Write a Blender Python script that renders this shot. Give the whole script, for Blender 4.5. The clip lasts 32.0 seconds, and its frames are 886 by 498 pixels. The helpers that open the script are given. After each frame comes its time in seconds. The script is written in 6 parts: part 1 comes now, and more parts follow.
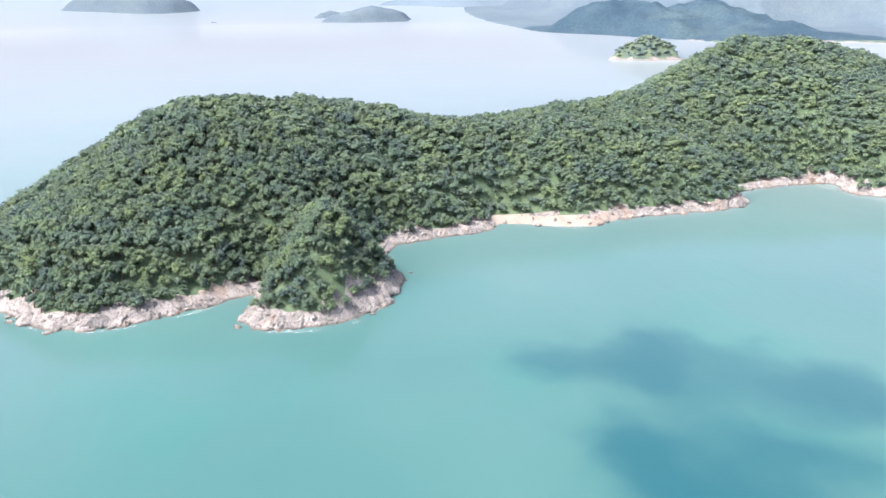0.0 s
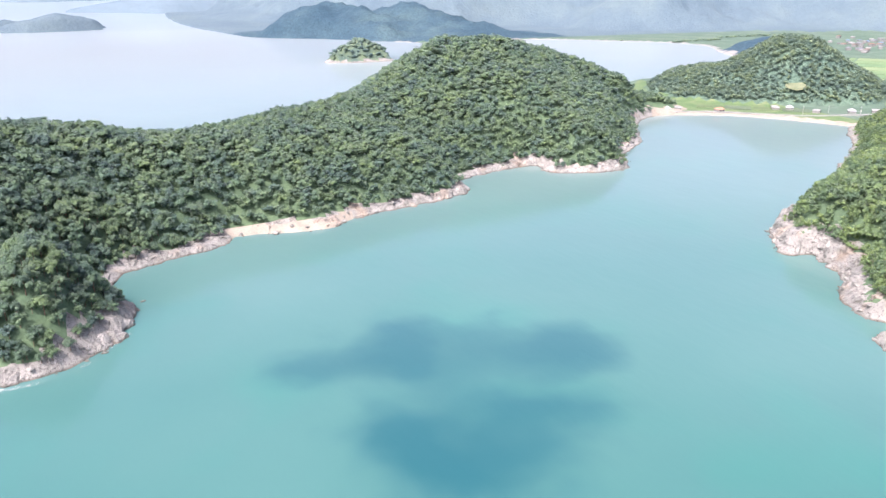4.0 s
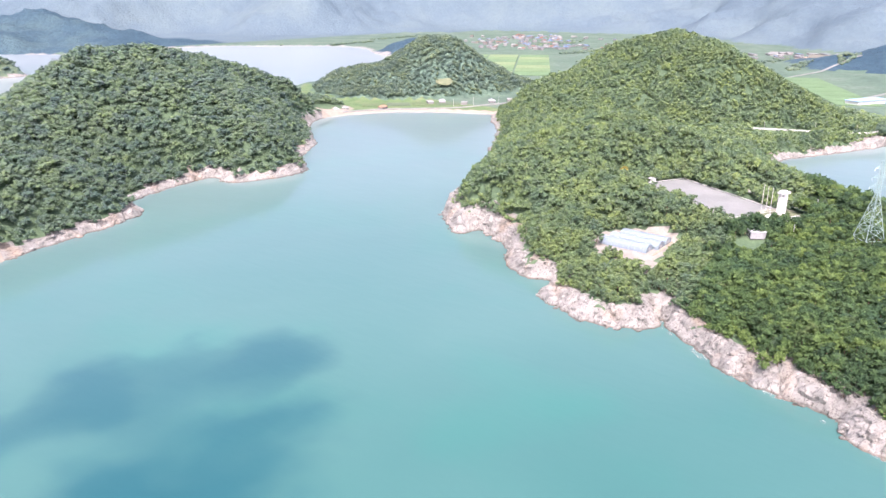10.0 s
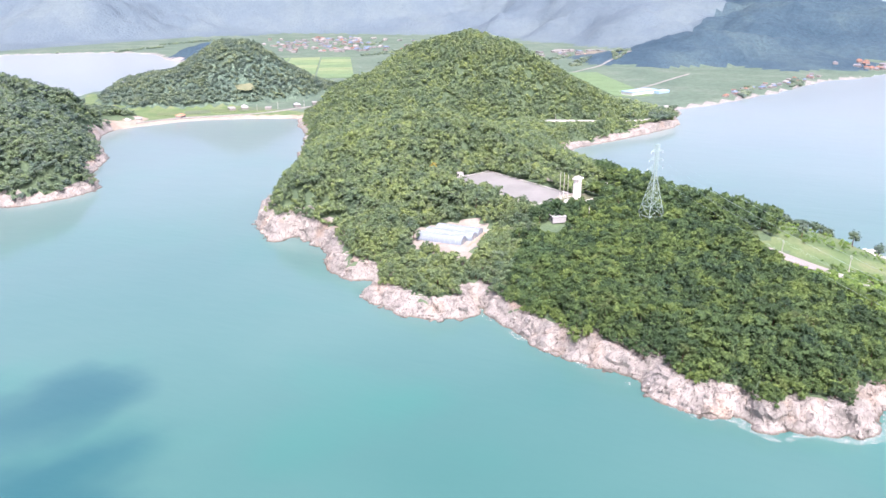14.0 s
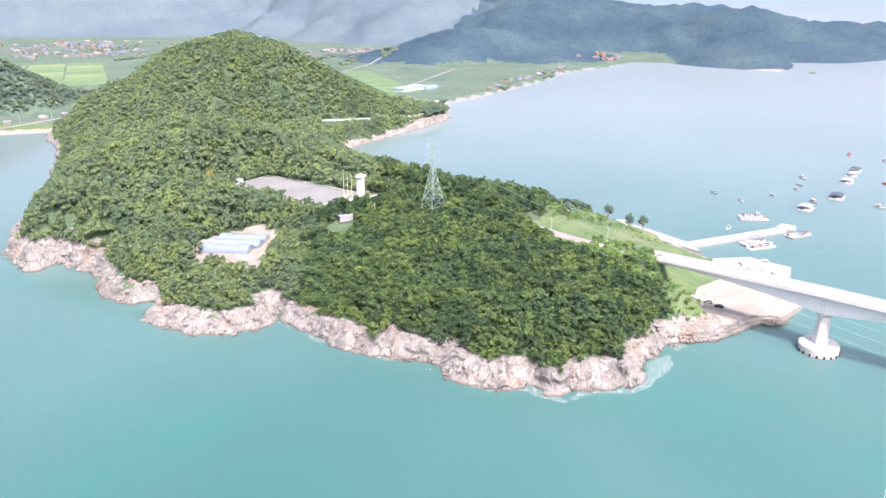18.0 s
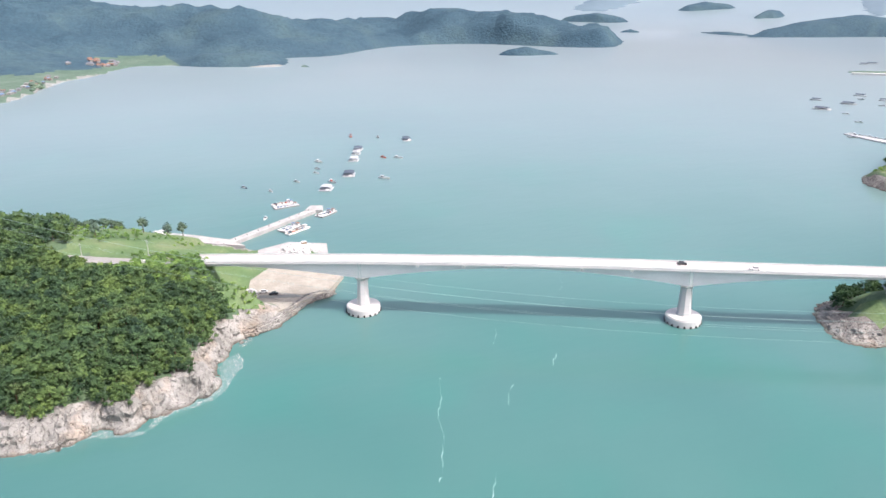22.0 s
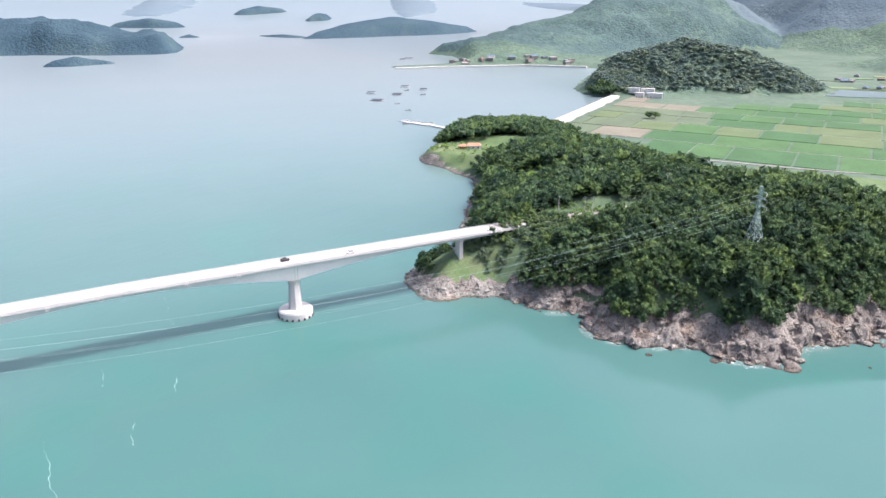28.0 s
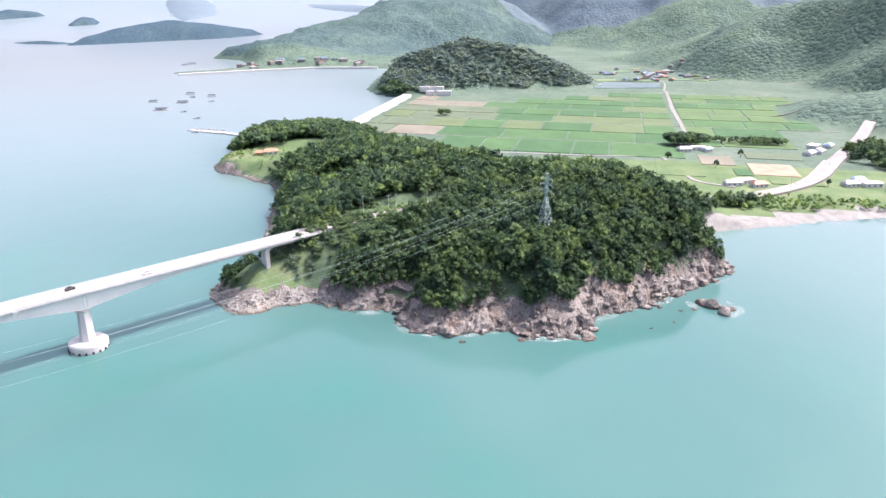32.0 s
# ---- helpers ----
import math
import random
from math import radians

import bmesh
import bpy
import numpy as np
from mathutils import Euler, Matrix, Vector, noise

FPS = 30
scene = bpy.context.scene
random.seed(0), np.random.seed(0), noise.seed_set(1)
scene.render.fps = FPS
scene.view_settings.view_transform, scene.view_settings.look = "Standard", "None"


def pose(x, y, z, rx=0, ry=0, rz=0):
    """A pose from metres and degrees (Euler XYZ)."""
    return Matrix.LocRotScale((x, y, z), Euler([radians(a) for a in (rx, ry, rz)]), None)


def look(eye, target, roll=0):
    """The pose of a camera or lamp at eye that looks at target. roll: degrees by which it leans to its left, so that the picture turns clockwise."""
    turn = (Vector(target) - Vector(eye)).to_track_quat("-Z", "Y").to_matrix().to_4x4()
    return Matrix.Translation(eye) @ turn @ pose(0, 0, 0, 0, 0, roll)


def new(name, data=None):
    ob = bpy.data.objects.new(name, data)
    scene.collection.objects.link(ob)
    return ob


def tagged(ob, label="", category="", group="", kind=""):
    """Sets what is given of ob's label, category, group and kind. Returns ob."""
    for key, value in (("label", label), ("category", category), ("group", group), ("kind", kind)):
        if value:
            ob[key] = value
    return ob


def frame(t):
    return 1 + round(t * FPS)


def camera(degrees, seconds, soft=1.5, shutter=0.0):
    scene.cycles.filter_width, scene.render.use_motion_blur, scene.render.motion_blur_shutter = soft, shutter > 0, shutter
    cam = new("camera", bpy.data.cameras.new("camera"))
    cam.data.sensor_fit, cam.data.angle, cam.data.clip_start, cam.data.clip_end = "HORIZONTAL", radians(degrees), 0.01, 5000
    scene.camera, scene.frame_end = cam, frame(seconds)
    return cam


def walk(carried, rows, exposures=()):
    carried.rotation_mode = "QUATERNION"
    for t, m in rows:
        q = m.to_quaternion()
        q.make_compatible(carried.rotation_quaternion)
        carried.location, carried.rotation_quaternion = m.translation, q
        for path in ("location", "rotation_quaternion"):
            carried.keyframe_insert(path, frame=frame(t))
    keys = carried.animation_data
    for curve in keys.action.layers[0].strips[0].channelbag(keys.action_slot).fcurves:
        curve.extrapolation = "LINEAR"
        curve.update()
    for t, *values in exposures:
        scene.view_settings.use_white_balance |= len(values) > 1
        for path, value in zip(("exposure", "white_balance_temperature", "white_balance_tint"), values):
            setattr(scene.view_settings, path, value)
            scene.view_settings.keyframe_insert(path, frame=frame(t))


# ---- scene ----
cam = camera(63.4, 32.0)
PATH = [
    (0.0, 0.00, -20.39, 0.10),
    (0.5, -2.03, -20.20, 0.15),
    (1.0, -4.40, -20.18, 0.19),
    (1.5, -8.25, -20.18, 0.24),
    (2.0, -12.59, -20.18, 0.23),
    (2.5, -15.50, -20.19, 0.25),
    (3.0, -17.54, -20.16, 0.21),
    (3.5, -19.72, -20.14, 0.17),
    (5.5, -27.26, -20.05, 0.10),
    (6.0, -29.07, -20.03, 0.03),
    (6.5, -31.10, -20.02, 0.08),
    (7.0, -33.77, -19.98, 0.05),
    (7.5, -36.82, -19.96, 0.07),
    (8.0, -39.80, -19.94, 0.07),
    (8.5, -42.26, -19.91, 0.13),
    (9.0, -44.19, -19.88, 0.10),
    (9.5, -45.98, -19.85, 0.09),
    (10.0, -47.50, -19.81, 0.11),
    (10.5, -50.10, -19.78, 0.12),
    (11.0, -53.76, -19.77, 0.24),
    (11.5, -55.64, -19.73, 0.22),
    (12.0, -56.97, -19.72, 0.18),
    (12.5, -58.32, -19.70, 0.25),
    (13.0, -59.81, -19.69, 0.21),
    (13.5, -61.24, -19.69, 0.18),
    (14.0, -62.77, -19.69, 0.16),
    (14.5, -63.97, -19.70, 0.16),
    (16.5, -71.14, -19.72, 0.16),
    (17.0, -73.83, -19.75, 0.20),
    (17.5, -76.44, -19.76, 0.17),
    (18.0, -80.43, -19.77, 0.15),
    (18.5, -84.98, -19.81, 0.26),
    (19.0, -88.97, -19.85, 0.26),
    (19.5, -93.90, -19.87, 0.22),
    (20.0, -99.86, -19.92, 0.15),
    (20.5, -105.70, -19.91, 0.23),
    (21.0, -110.26, -19.88, 0.27),
    (21.5, -114.41, -19.87, 0.24),
    (22.0, -117.72, -19.85, 0.26),
    (22.5, -120.57, -19.83, 0.25),
    (23.0, -123.57, -19.80, 0.22),
    (23.5, -126.61, -19.77, 0.19),
    (24.0, -129.65, -19.73, 0.22),
    (24.5, -133.01, -19.72, 0.14),
    (25.0, -136.38, -19.68, 0.20),
    (25.5, -139.47, -19.66, 0.17),
    (27.5, -148.38, -19.64, 0.10),
    (28.0, -150.52, -19.62, 0.04),
    (28.5, -152.57, -19.61, 0.06),
    (29.0, -154.52, -19.59, 0.13),
    (29.5, -156.59, -19.57, 0.12),
    (30.0, -158.83, -19.51, 0.13),
    (30.5, -160.76, -19.51, 0.13),
    (31.0, -162.65, -19.49, 0.06),
    (31.5, -164.64, -19.50, 0.10),
    (32.0, -166.66, -19.51, 0.09),
]
walk(cam, [(t, pose(0, 0, 150, 90 + p, r, yaw)) for t, yaw, p, r in PATH], [(0, 1.34, 6250, 20), (8, 1.34, 6270, 25), (14, 1.34, 6300, 28), (18, 1.27, 6300, 25), (21, 0.96, 6320, 16), (25, 0.94, 6300, 15), (32, 1.3, 6320, 23)])

# ---- world, sun ----
SUN_AZ, SUN_EL = 235.0, 57.0          # degrees clockwise from +y, above the horizon
world = bpy.data.worlds.new("sky")
scene.world = world
world.use_nodes = True
wn = world.node_tree
sky = wn.nodes.new("ShaderNodeTexSky")
sky.sky_type, sky.sun_disc = "NISHITA", False
sky.sun_elevation, sky.sun_rotation = radians(SUN_EL), radians(SUN_AZ)
sky.air_density, sky.dust_density, sky.ozone_density = 0.75, 7.0, 0.6
wn.nodes["Background"].inputs[1].default_value = 0.15
wn.links.new(sky.outputs[0], wn.nodes["Background"].inputs[0])
sun = new("sun", bpy.data.lights.new("sun", "SUN"))
sun.data.energy, sun.data.angle, sun.data.color = 2.25, radians(0.5), (1.0, 0.96, 0.9)
sun.matrix_world = look((0, 0, 900), (-math.sin(radians(SUN_AZ)) * math.cos(radians(SUN_EL)) * 100, -math.cos(radians(SUN_AZ)) * math.cos(radians(SUN_EL)) * 100, 900 - math.sin(radians(SUN_EL)) * 100))


# ---- materials ----
def material(name, rough=0.8, spec=0.3, metal=0.0):
    m = bpy.data.materials.new(name)
    m.use_nodes = True
    b = m.node_tree.nodes["Principled BSDF"]
    b.inputs["Roughness"].default_value = rough
    b.inputs["Metallic"].default_value = metal
    b.inputs["Specular IOR Level"].default_value = spec
    return m, m.node_tree, b


def node(nt, kind, **values):
    n = nt.nodes.new(kind)
    for k, v in values.items():
        n.inputs[k.replace("_", " ")].default_value = v
    return n


def ramp(nt, fac, stops):
    r = nt.nodes.new("ShaderNodeValToRGB")
    e = r.color_ramp.elements
    while len(e) < len(stops):
        e.new(0.5)
    for k, (p, c) in zip(e, stops):
        k.position, k.color = p, (*c, 1)
    nt.links.new(fac, r.inputs[0])
    return r.outputs[0]


def mix(nt, fac, a, b, how="MIX"):
    m = nt.nodes.new("ShaderNodeMix")
    m.data_type, m.blend_type = "RGBA", how
    for sock, v in ((m.inputs[0], fac), (m.inputs[6], a), (m.inputs[7], b)):
        if hasattr(v, "is_linked"):
            nt.links.new(v, sock)
        elif isinstance(v, tuple):
            sock.default_value = (*v, 1)
        else:
            sock.default_value = v
    return m.outputs[2]


def noise_at(nt, scale, detail=3.0, rough=0.55, stretch=None, turn=0.0):
    g = nt.nodes.new("ShaderNodeNewGeometry")
    v = g.outputs["Position"]
    if stretch:
        mp = nt.nodes.new("ShaderNodeMapping")
        mp.inputs["Scale"].default_value = stretch
        mp.inputs["Rotation"].default_value = (0, 0, radians(turn))
        nt.links.new(v, mp.inputs[0])
        v = mp.outputs[0]
    n = node(nt, "ShaderNodeTexNoise", Scale=scale, Detail=detail, Roughness=rough)
    nt.links.new(v, n.inputs["Vector"])
    return n.outputs[0]


def bump(nt, b, height, strength, distance):
    n = node(nt, "ShaderNodeBump", Strength=strength, Distance=distance)
    nt.links.new(height, n.inputs["Height"])
    nt.links.new(n.outputs[0], b.inputs["Normal"])
    return n


def mottled(name, c1, c2, scale=1.0, fine=8.0, rough=0.85, spec=0.2, relief=0.1, random=0.0, metal=0.0, c3=None, vary=0.25):
    """Two-scale mottled surface: a broad mix of two colours and a fine grain, with relief in metres."""
    m, nt, b = material(name, rough, spec, metal)
    broad = noise_at(nt, scale, 4)
    stops = [(0.33, c1), (0.67, c2)] if c3 is None else [(0.3, c1), (0.52, c2), (0.7, c3)]
    col = ramp(nt, broad, stops)
    grain = noise_at(nt, fine, 3, 0.65)
    g = ramp(nt, grain, [(0.25, (1 - vary,) * 3), (0.75, (1 + vary,) * 3)])
    col = mix(nt, 1.0, col, g, "MULTIPLY")
    if random:
        oi = nt.nodes.new("ShaderNodeObjectInfo")
        v = ramp(nt, oi.outputs["Random"], [(0, (1 - random,) * 3), (1, (1 + random,) * 3)])
        col = mix(nt, 1.0, col, v, "MULTIPLY")
    nt.links.new(col, b.inputs["Base Color"])
    if relief:
        bump(nt, b, grain, 0.6, relief)
    return m


def foliage(name, dark, mid, light, warm, scale=0.05, sheen=0.2):
    """Leaves: every tree has its own tone, every spray differs a little, stands vary over tens of metres; light shines through."""
    m, nt, b = material(name, 0.7, 0.15)
    geo = nt.nodes.new("ShaderNodeNewGeometry")
    own = nt.nodes.new("ShaderNodeAttribute")
    own.attribute_name = "tone"
    tree = ramp(nt, own.outputs["Fac"], [(0.0, dark), (0.45, mid), (1.0, light)])
    isle = ramp(nt, geo.outputs["Random Per Island"], [(0.0, (0.78, 0.8, 0.84)), (1.0, (1.22, 1.2, 1.14))])
    col = mix(nt, 1.0, tree, isle, "MULTIPLY")
    stand = ramp(nt, noise_at(nt, scale, 3), [(0.38, (0.8, 0.86, 0.94)), (0.62, (1.18, 1.12, 0.88))])
    col = mix(nt, 1.0, col, stand, "MULTIPLY")
    w = ramp(nt, noise_at(nt, 0.11, 2), [(0.6, (0, 0, 0)), (0.78, (0.5, 0.5, 0.5))])
    col = mix(nt, w, col, warm)
    fine = noise_at(nt, 1.4, 4, 0.75)
    col = mix(nt, 1.0, col, ramp(nt, fine, [(0.34, (0.78, 0.8, 0.82)), (0.66, (1.22, 1.2, 1.16))]), "MULTIPLY")
    nt.links.new(col, b.inputs["Base Color"])
    # leaves turn somewhat to the sky, whatever the side of the crown
    up = nt.nodes.new("ShaderNodeVectorMath")
    up.operation = "MULTIPLY_ADD"
    up.inputs[1].default_value, up.inputs[2].default_value = (0.6, 0.6, 0.6), (0, 0, 0.36)
    nt.links.new(geo.outputs["Normal"], up.inputs[0])
    unit = nt.nodes.new("ShaderNodeVectorMath")
    unit.operation = "NORMALIZE"
    nt.links.new(up.outputs[0], unit.inputs[0])
    bn = bump(nt, b, fine, 0.5, 0.5)
    nt.links.new(unit.outputs[0], bn.inputs["Normal"])
    # bluish sheen pales the crowns in place of haze in the air
    b.inputs["Sheen Weight"].default_value, b.inputs["Sheen Roughness"].default_value = sheen, 0.5
    b.inputs["Sheen Tint"].default_value = (0.85, 0.93, 1.0, 1)
    tr = nt.nodes.new("ShaderNodeBsdfTranslucent")
    nt.links.new(col, tr.inputs[0])
    ms = nt.nodes.new("ShaderNodeMixShader")
    ms.inputs[0].default_value = 0.35
    nt.links.new(b.outputs[0], ms.inputs[1])
    nt.links.new(tr.outputs[0], ms.inputs[2])
    nt.links.new(ms.outputs[0], nt.nodes["Material Output"].inputs[0])
    return m


def canopy(name, c1, c2, c3, cell=7.0, relief=3.0, stand=0.012, vary=0.2):
    """Woods seen from afar: rounded crowns side by side, each with its own tone."""
    m, nt, b = material(name, 0.85, 0.12)
    g = nt.nodes.new("ShaderNodeNewGeometry")
    v = nt.nodes.new("ShaderNodeTexVoronoi")
    v.inputs["Scale"].default_value = 1 / cell
    nt.links.new(g.outputs["Position"], v.inputs["Vector"])
    col = ramp(nt, noise_at(nt, stand, 5, 0.6), [(0.34, c1), (0.5, c2), (0.66, c3)])
    sep = nt.nodes.new("ShaderNodeSeparateColor")
    nt.links.new(v.outputs["Color"], sep.inputs[0])
    col = mix(nt, 1.0, col, ramp(nt, sep.outputs[0], [(0.0, (1 - vary,) * 3), (1.0, (1 + vary, 1 + 0.9 * vary, 1 + 0.6 * vary))]), "MULTIPLY")
    nt.links.new(col, b.inputs["Base Color"])
    dome = nt.nodes.new("ShaderNodeMath")
    dome.operation = "MULTIPLY_ADD"
    dome.inputs[1].default_value = -1.0
    nt.links.new(v.outputs["Distance"], dome.inputs[0])
    nt.links.new(noise_at(nt, 2.2 / cell, 3, 0.6), dome.inputs[2])
    bump(nt, b, dome.outputs[0], 0.8, relief)
    return m


# broadleaf green turned bluish and both given extra sheen, as painted haze
LEAF_BROAD = foliage("broadleaf_foliage", (0.084, 0.136, 0.11), (0.1, 0.162, 0.11), (0.126, 0.197, 0.112), (0.135, 0.186, 0.115), sheen=0.32)
LEAF_PINE = foliage("pine_foliage", (0.096, 0.154, 0.088), (0.124, 0.192, 0.094), (0.162, 0.236, 0.1), (0.188, 0.222, 0.106), sheen=0.3)
# ground between the trees, darkened: the canopy's shade is put into its green
UNDER = mottled("undergrowth_shade_tint", (0.062, 0.104, 0.062), (0.082, 0.13, 0.074), 0.08, 0.7, relief=0.5, c3=(0.1, 0.152, 0.082))
LEAF_DARK = foliage("dark_pine_foliage", (0.036, 0.075, 0.044), (0.06, 0.116, 0.056), (0.11, 0.182, 0.07), (0.12, 0.162, 0.07), sheen=0.05)
LEAF_FRESH = foliage("fresh_shrub_foliage", (0.098, 0.18, 0.058), (0.145, 0.25, 0.072), (0.195, 0.305, 0.092), (0.21, 0.27, 0.09), sheen=0.1)
LEAF_RICH = foliage("deep_green_foliage", (0.042, 0.082, 0.044), (0.068, 0.124, 0.054), (0.118, 0.188, 0.068), (0.145, 0.178, 0.07), sheen=0.08)
YARD = mottled("packed_earth_yard", (0.225, 0.212, 0.185), (0.29, 0.276, 0.246), 0.12, 1.5, relief=0.1)
# far woods: paler, bluer greens with haze painted into the leaf colours
LEAF_FAR = foliage("haze_tinted_hillside_leaf", (0.128, 0.185, 0.162), (0.14, 0.2, 0.165), (0.155, 0.215, 0.168), (0.16, 0.205, 0.165))
LEAF_HILL = foliage("haze_tinted_valley_leaf", (0.1, 0.158, 0.146), (0.114, 0.176, 0.154), (0.132, 0.196, 0.158), (0.14, 0.196, 0.156))
LEAF_ISTH = foliage("haze_tinted_isthmus_leaf", (0.112, 0.168, 0.132), (0.124, 0.184, 0.138), (0.138, 0.2, 0.14), (0.15, 0.198, 0.14))
LEAF_GOLD = foliage("golden_foliage", (0.3, 0.25, 0.05), (0.36, 0.3, 0.06), (0.4, 0.34, 0.08), (0.36, 0.3, 0.08))
BARK = mottled("bark", (0.1, 0.07, 0.05), (0.2, 0.14, 0.1), 2, 12)
GRASS = mottled("grass", (0.075, 0.13, 0.058), (0.105, 0.162, 0.072), 0.05, 0.9, relief=0.3, c3=(0.15, 0.182, 0.098))
SAND = mottled("sand", (0.23, 0.205, 0.17), (0.3, 0.27, 0.225), 0.12, 1.5, relief=0.1)
PALE_SAND = mottled("trodden_sand", (0.27, 0.25, 0.215), (0.34, 0.32, 0.28), 0.12, 1.5, relief=0.1)
SHINGLE = mottled("shingle_beach", (0.182, 0.187, 0.178), (0.258, 0.262, 0.25), 0.15, 1.4, relief=0.25)
SOIL = mottled("bare_soil", (0.26, 0.2, 0.145), (0.36, 0.29, 0.22), 0.1, 1.2, relief=0.1)
LAWN = mottled("mown_lawn", (0.13, 0.155, 0.092), (0.165, 0.185, 0.115), 0.1, 0.9, relief=0.05)
# farmed plains: green shifted to blue, with haze put into the colour
PLAIN = mottled("farmland_haze_tint", (0.068, 0.113, 0.084), (0.088, 0.136, 0.1), 0.012, 0.12, relief=0.3, c3=(0.118, 0.158, 0.124))
ASPHALT = mottled("road_asphalt", (0.22, 0.215, 0.21), (0.29, 0.28, 0.27), 0.1, 2.0, relief=0.01)
GRAVEL = mottled("gravel_lot", (0.178, 0.19, 0.185), (0.215, 0.226, 0.22), 0.06, 1.5, relief=0.03, vary=0.12)
CONCRETE = mottled("concrete", (0.42, 0.415, 0.405), (0.5, 0.495, 0.48), 0.2, 2.5, relief=0.02)
PALE_CONCRETE = mottled("pale_concrete", (0.5, 0.495, 0.485), (0.56, 0.555, 0.545), 0.12, 1.8, relief=0.006, vary=0.07)
QUAY = mottled("quay_concrete", (0.29, 0.287, 0.28), (0.37, 0.366, 0.356), 0.15, 1.2, relief=0.03, vary=0.18)
GIRDER = mottled("white_girder_concrete", (0.66, 0.66, 0.655), (0.72, 0.72, 0.715), 0.1, 1.5, relief=0.004, vary=0.05)
ROADTOP = mottled("bleached_road", (0.36, 0.357, 0.35), (0.42, 0.416, 0.408), 0.08, 1.5, relief=0.004, vary=0.1)
DARK_RUBBER = mottled("dark_rubber", (0.03, 0.03, 0.03), (0.06, 0.06, 0.06), 1, 6)
STEEL = mottled("galvanised_steel", (0.24, 0.36, 0.34), (0.36, 0.46, 0.44), 0.4, 4, rough=0.5, metal=0.3)
UNDER_FAR = canopy("hillside_woodland", (0.07, 0.118, 0.1), (0.088, 0.142, 0.112), (0.108, 0.166, 0.122), 7.0, 3.0)
# hill colours below carry painted haze, palest on the remotest land
MIST_HILL = canopy("far_hill_haze_tint", (0.085, 0.126, 0.156), (0.096, 0.139, 0.166), (0.11, 0.154, 0.172), 9.0, 2.0, 0.004, 0.05)
# nearer ranges: haze and a cloud's shadow, both put into the dark blue
BLUE_HILL = canopy("coast_hill_haze_shade", (0.032, 0.066, 0.095), (0.042, 0.08, 0.108), (0.058, 0.1, 0.118), 6.5, 2.2, 0.007, 0.14)
HILL_DEEP = canopy("wooded_point_haze_tint", (0.05, 0.092, 0.1), (0.062, 0.108, 0.11), (0.08, 0.132, 0.12), 7.0, 2.5, 0.008)
FAR_HILL = mottled("remote_hill_haze_tint", (0.11, 0.16, 0.195), (0.13, 0.18, 0.215), 0.003, 0.03, relief=0.5, vary=0.08)


def rock_material(name, c1, c2, c3, dark, upright=0.6, relief=0.9, joints=0.4):
    """Weathered rock: broad stains, tilted joints that split it, a tide band by the water."""
    m, nt, b = material(name, 0.85, 0.25)
    col = ramp(nt, noise_at(nt, 0.12, 5, 0.6), [(0.32, c1), (0.5, c2), (0.68, c3)])
    rust = ramp(nt, noise_at(nt, 0.07, 3, 0.5), [(0.55, (1, 1, 1)), (0.72, (1.1, 0.94, 0.82))])
    col = mix(nt, 1.0, col, rust, "MULTIPLY")
    streak = noise_at(nt, 0.8, 5, 0.7, (1.2, 1.2, upright), 20)
    crack = ramp(nt, streak, [(0.36, dark), (0.46, (1, 1, 1))])
    col = mix(nt, 0.85, col, crack, "MULTIPLY")
    g = nt.nodes.new("ShaderNodeNewGeometry")
    tilt = nt.nodes.new("ShaderNodeMapping")
    tilt.inputs["Rotation"].default_value = (radians(25), radians(-18), radians(40))
    tilt.inputs["Scale"].default_value = (1.0, 1.0, 0.45)
    nt.links.new(g.outputs["Position"], tilt.inputs[0])
    cell = nt.nodes.new("ShaderNodeTexVoronoi")
    cell.feature = "DISTANCE_TO_EDGE"
    cell.inputs["Scale"].default_value = 0.2
    bend = nt.nodes.new("ShaderNodeVectorMath")
    bend.operation = "MULTIPLY_ADD"
    bend.inputs[1].default_value = (3.5, 3.5, 3.5)
    warp = node(nt, "ShaderNodeTexNoise", Scale=0.3, Detail=3.0)
    nt.links.new(g.outputs["Position"], warp.inputs["Vector"])
    nt.links.new(warp.outputs["Color"], bend.inputs[0])
    nt.links.new(tilt.outputs[0], bend.inputs[2])
    nt.links.new(bend.outputs[0], cell.inputs["Vector"])
    joint = ramp(nt, cell.outputs["Distance"], [(0.0, (0.45, 0.43, 0.41)), (0.035, (1, 1, 1))])
    col = mix(nt, joints, col, joint, "MULTIPLY")
    sep = nt.nodes.new("ShaderNodeSeparateXYZ")
    nt.links.new(g.outputs["Position"], sep.inputs[0])
    wet = node(nt, "ShaderNodeMapRange", From_Min=0.2, From_Max=1.0, To_Min=0.0, To_Max=1.0)
    nt.links.new(sep.outputs[2], wet.inputs[0])
    tide = ramp(nt, wet.outputs[0], [(0.0, (0.5, 0.46, 0.42)), (1.0, (1, 1, 1))])
    col = mix(nt, 1.0, col, tide, "MULTIPLY")
    nt.links.new(col, b.inputs["Base Color"])
    rough = nt.nodes.new("ShaderNodeMath")
    rough.operation = "MULTIPLY_ADD"
    rough.inputs[1].default_value = 0.6
    nt.links.new(joint, rough.inputs[0])
    nt.links.new(noise_at(nt, 0.9, 6, 0.7), rough.inputs[2])
    bump(nt, b, rough.outputs[0], 1.0, relief)
    return m


ROCK_PALE = rock_material("pale_coast_rock", (0.2, 0.198, 0.184), (0.268, 0.262, 0.244), (0.35, 0.34, 0.32), (0.3, 0.29, 0.28))
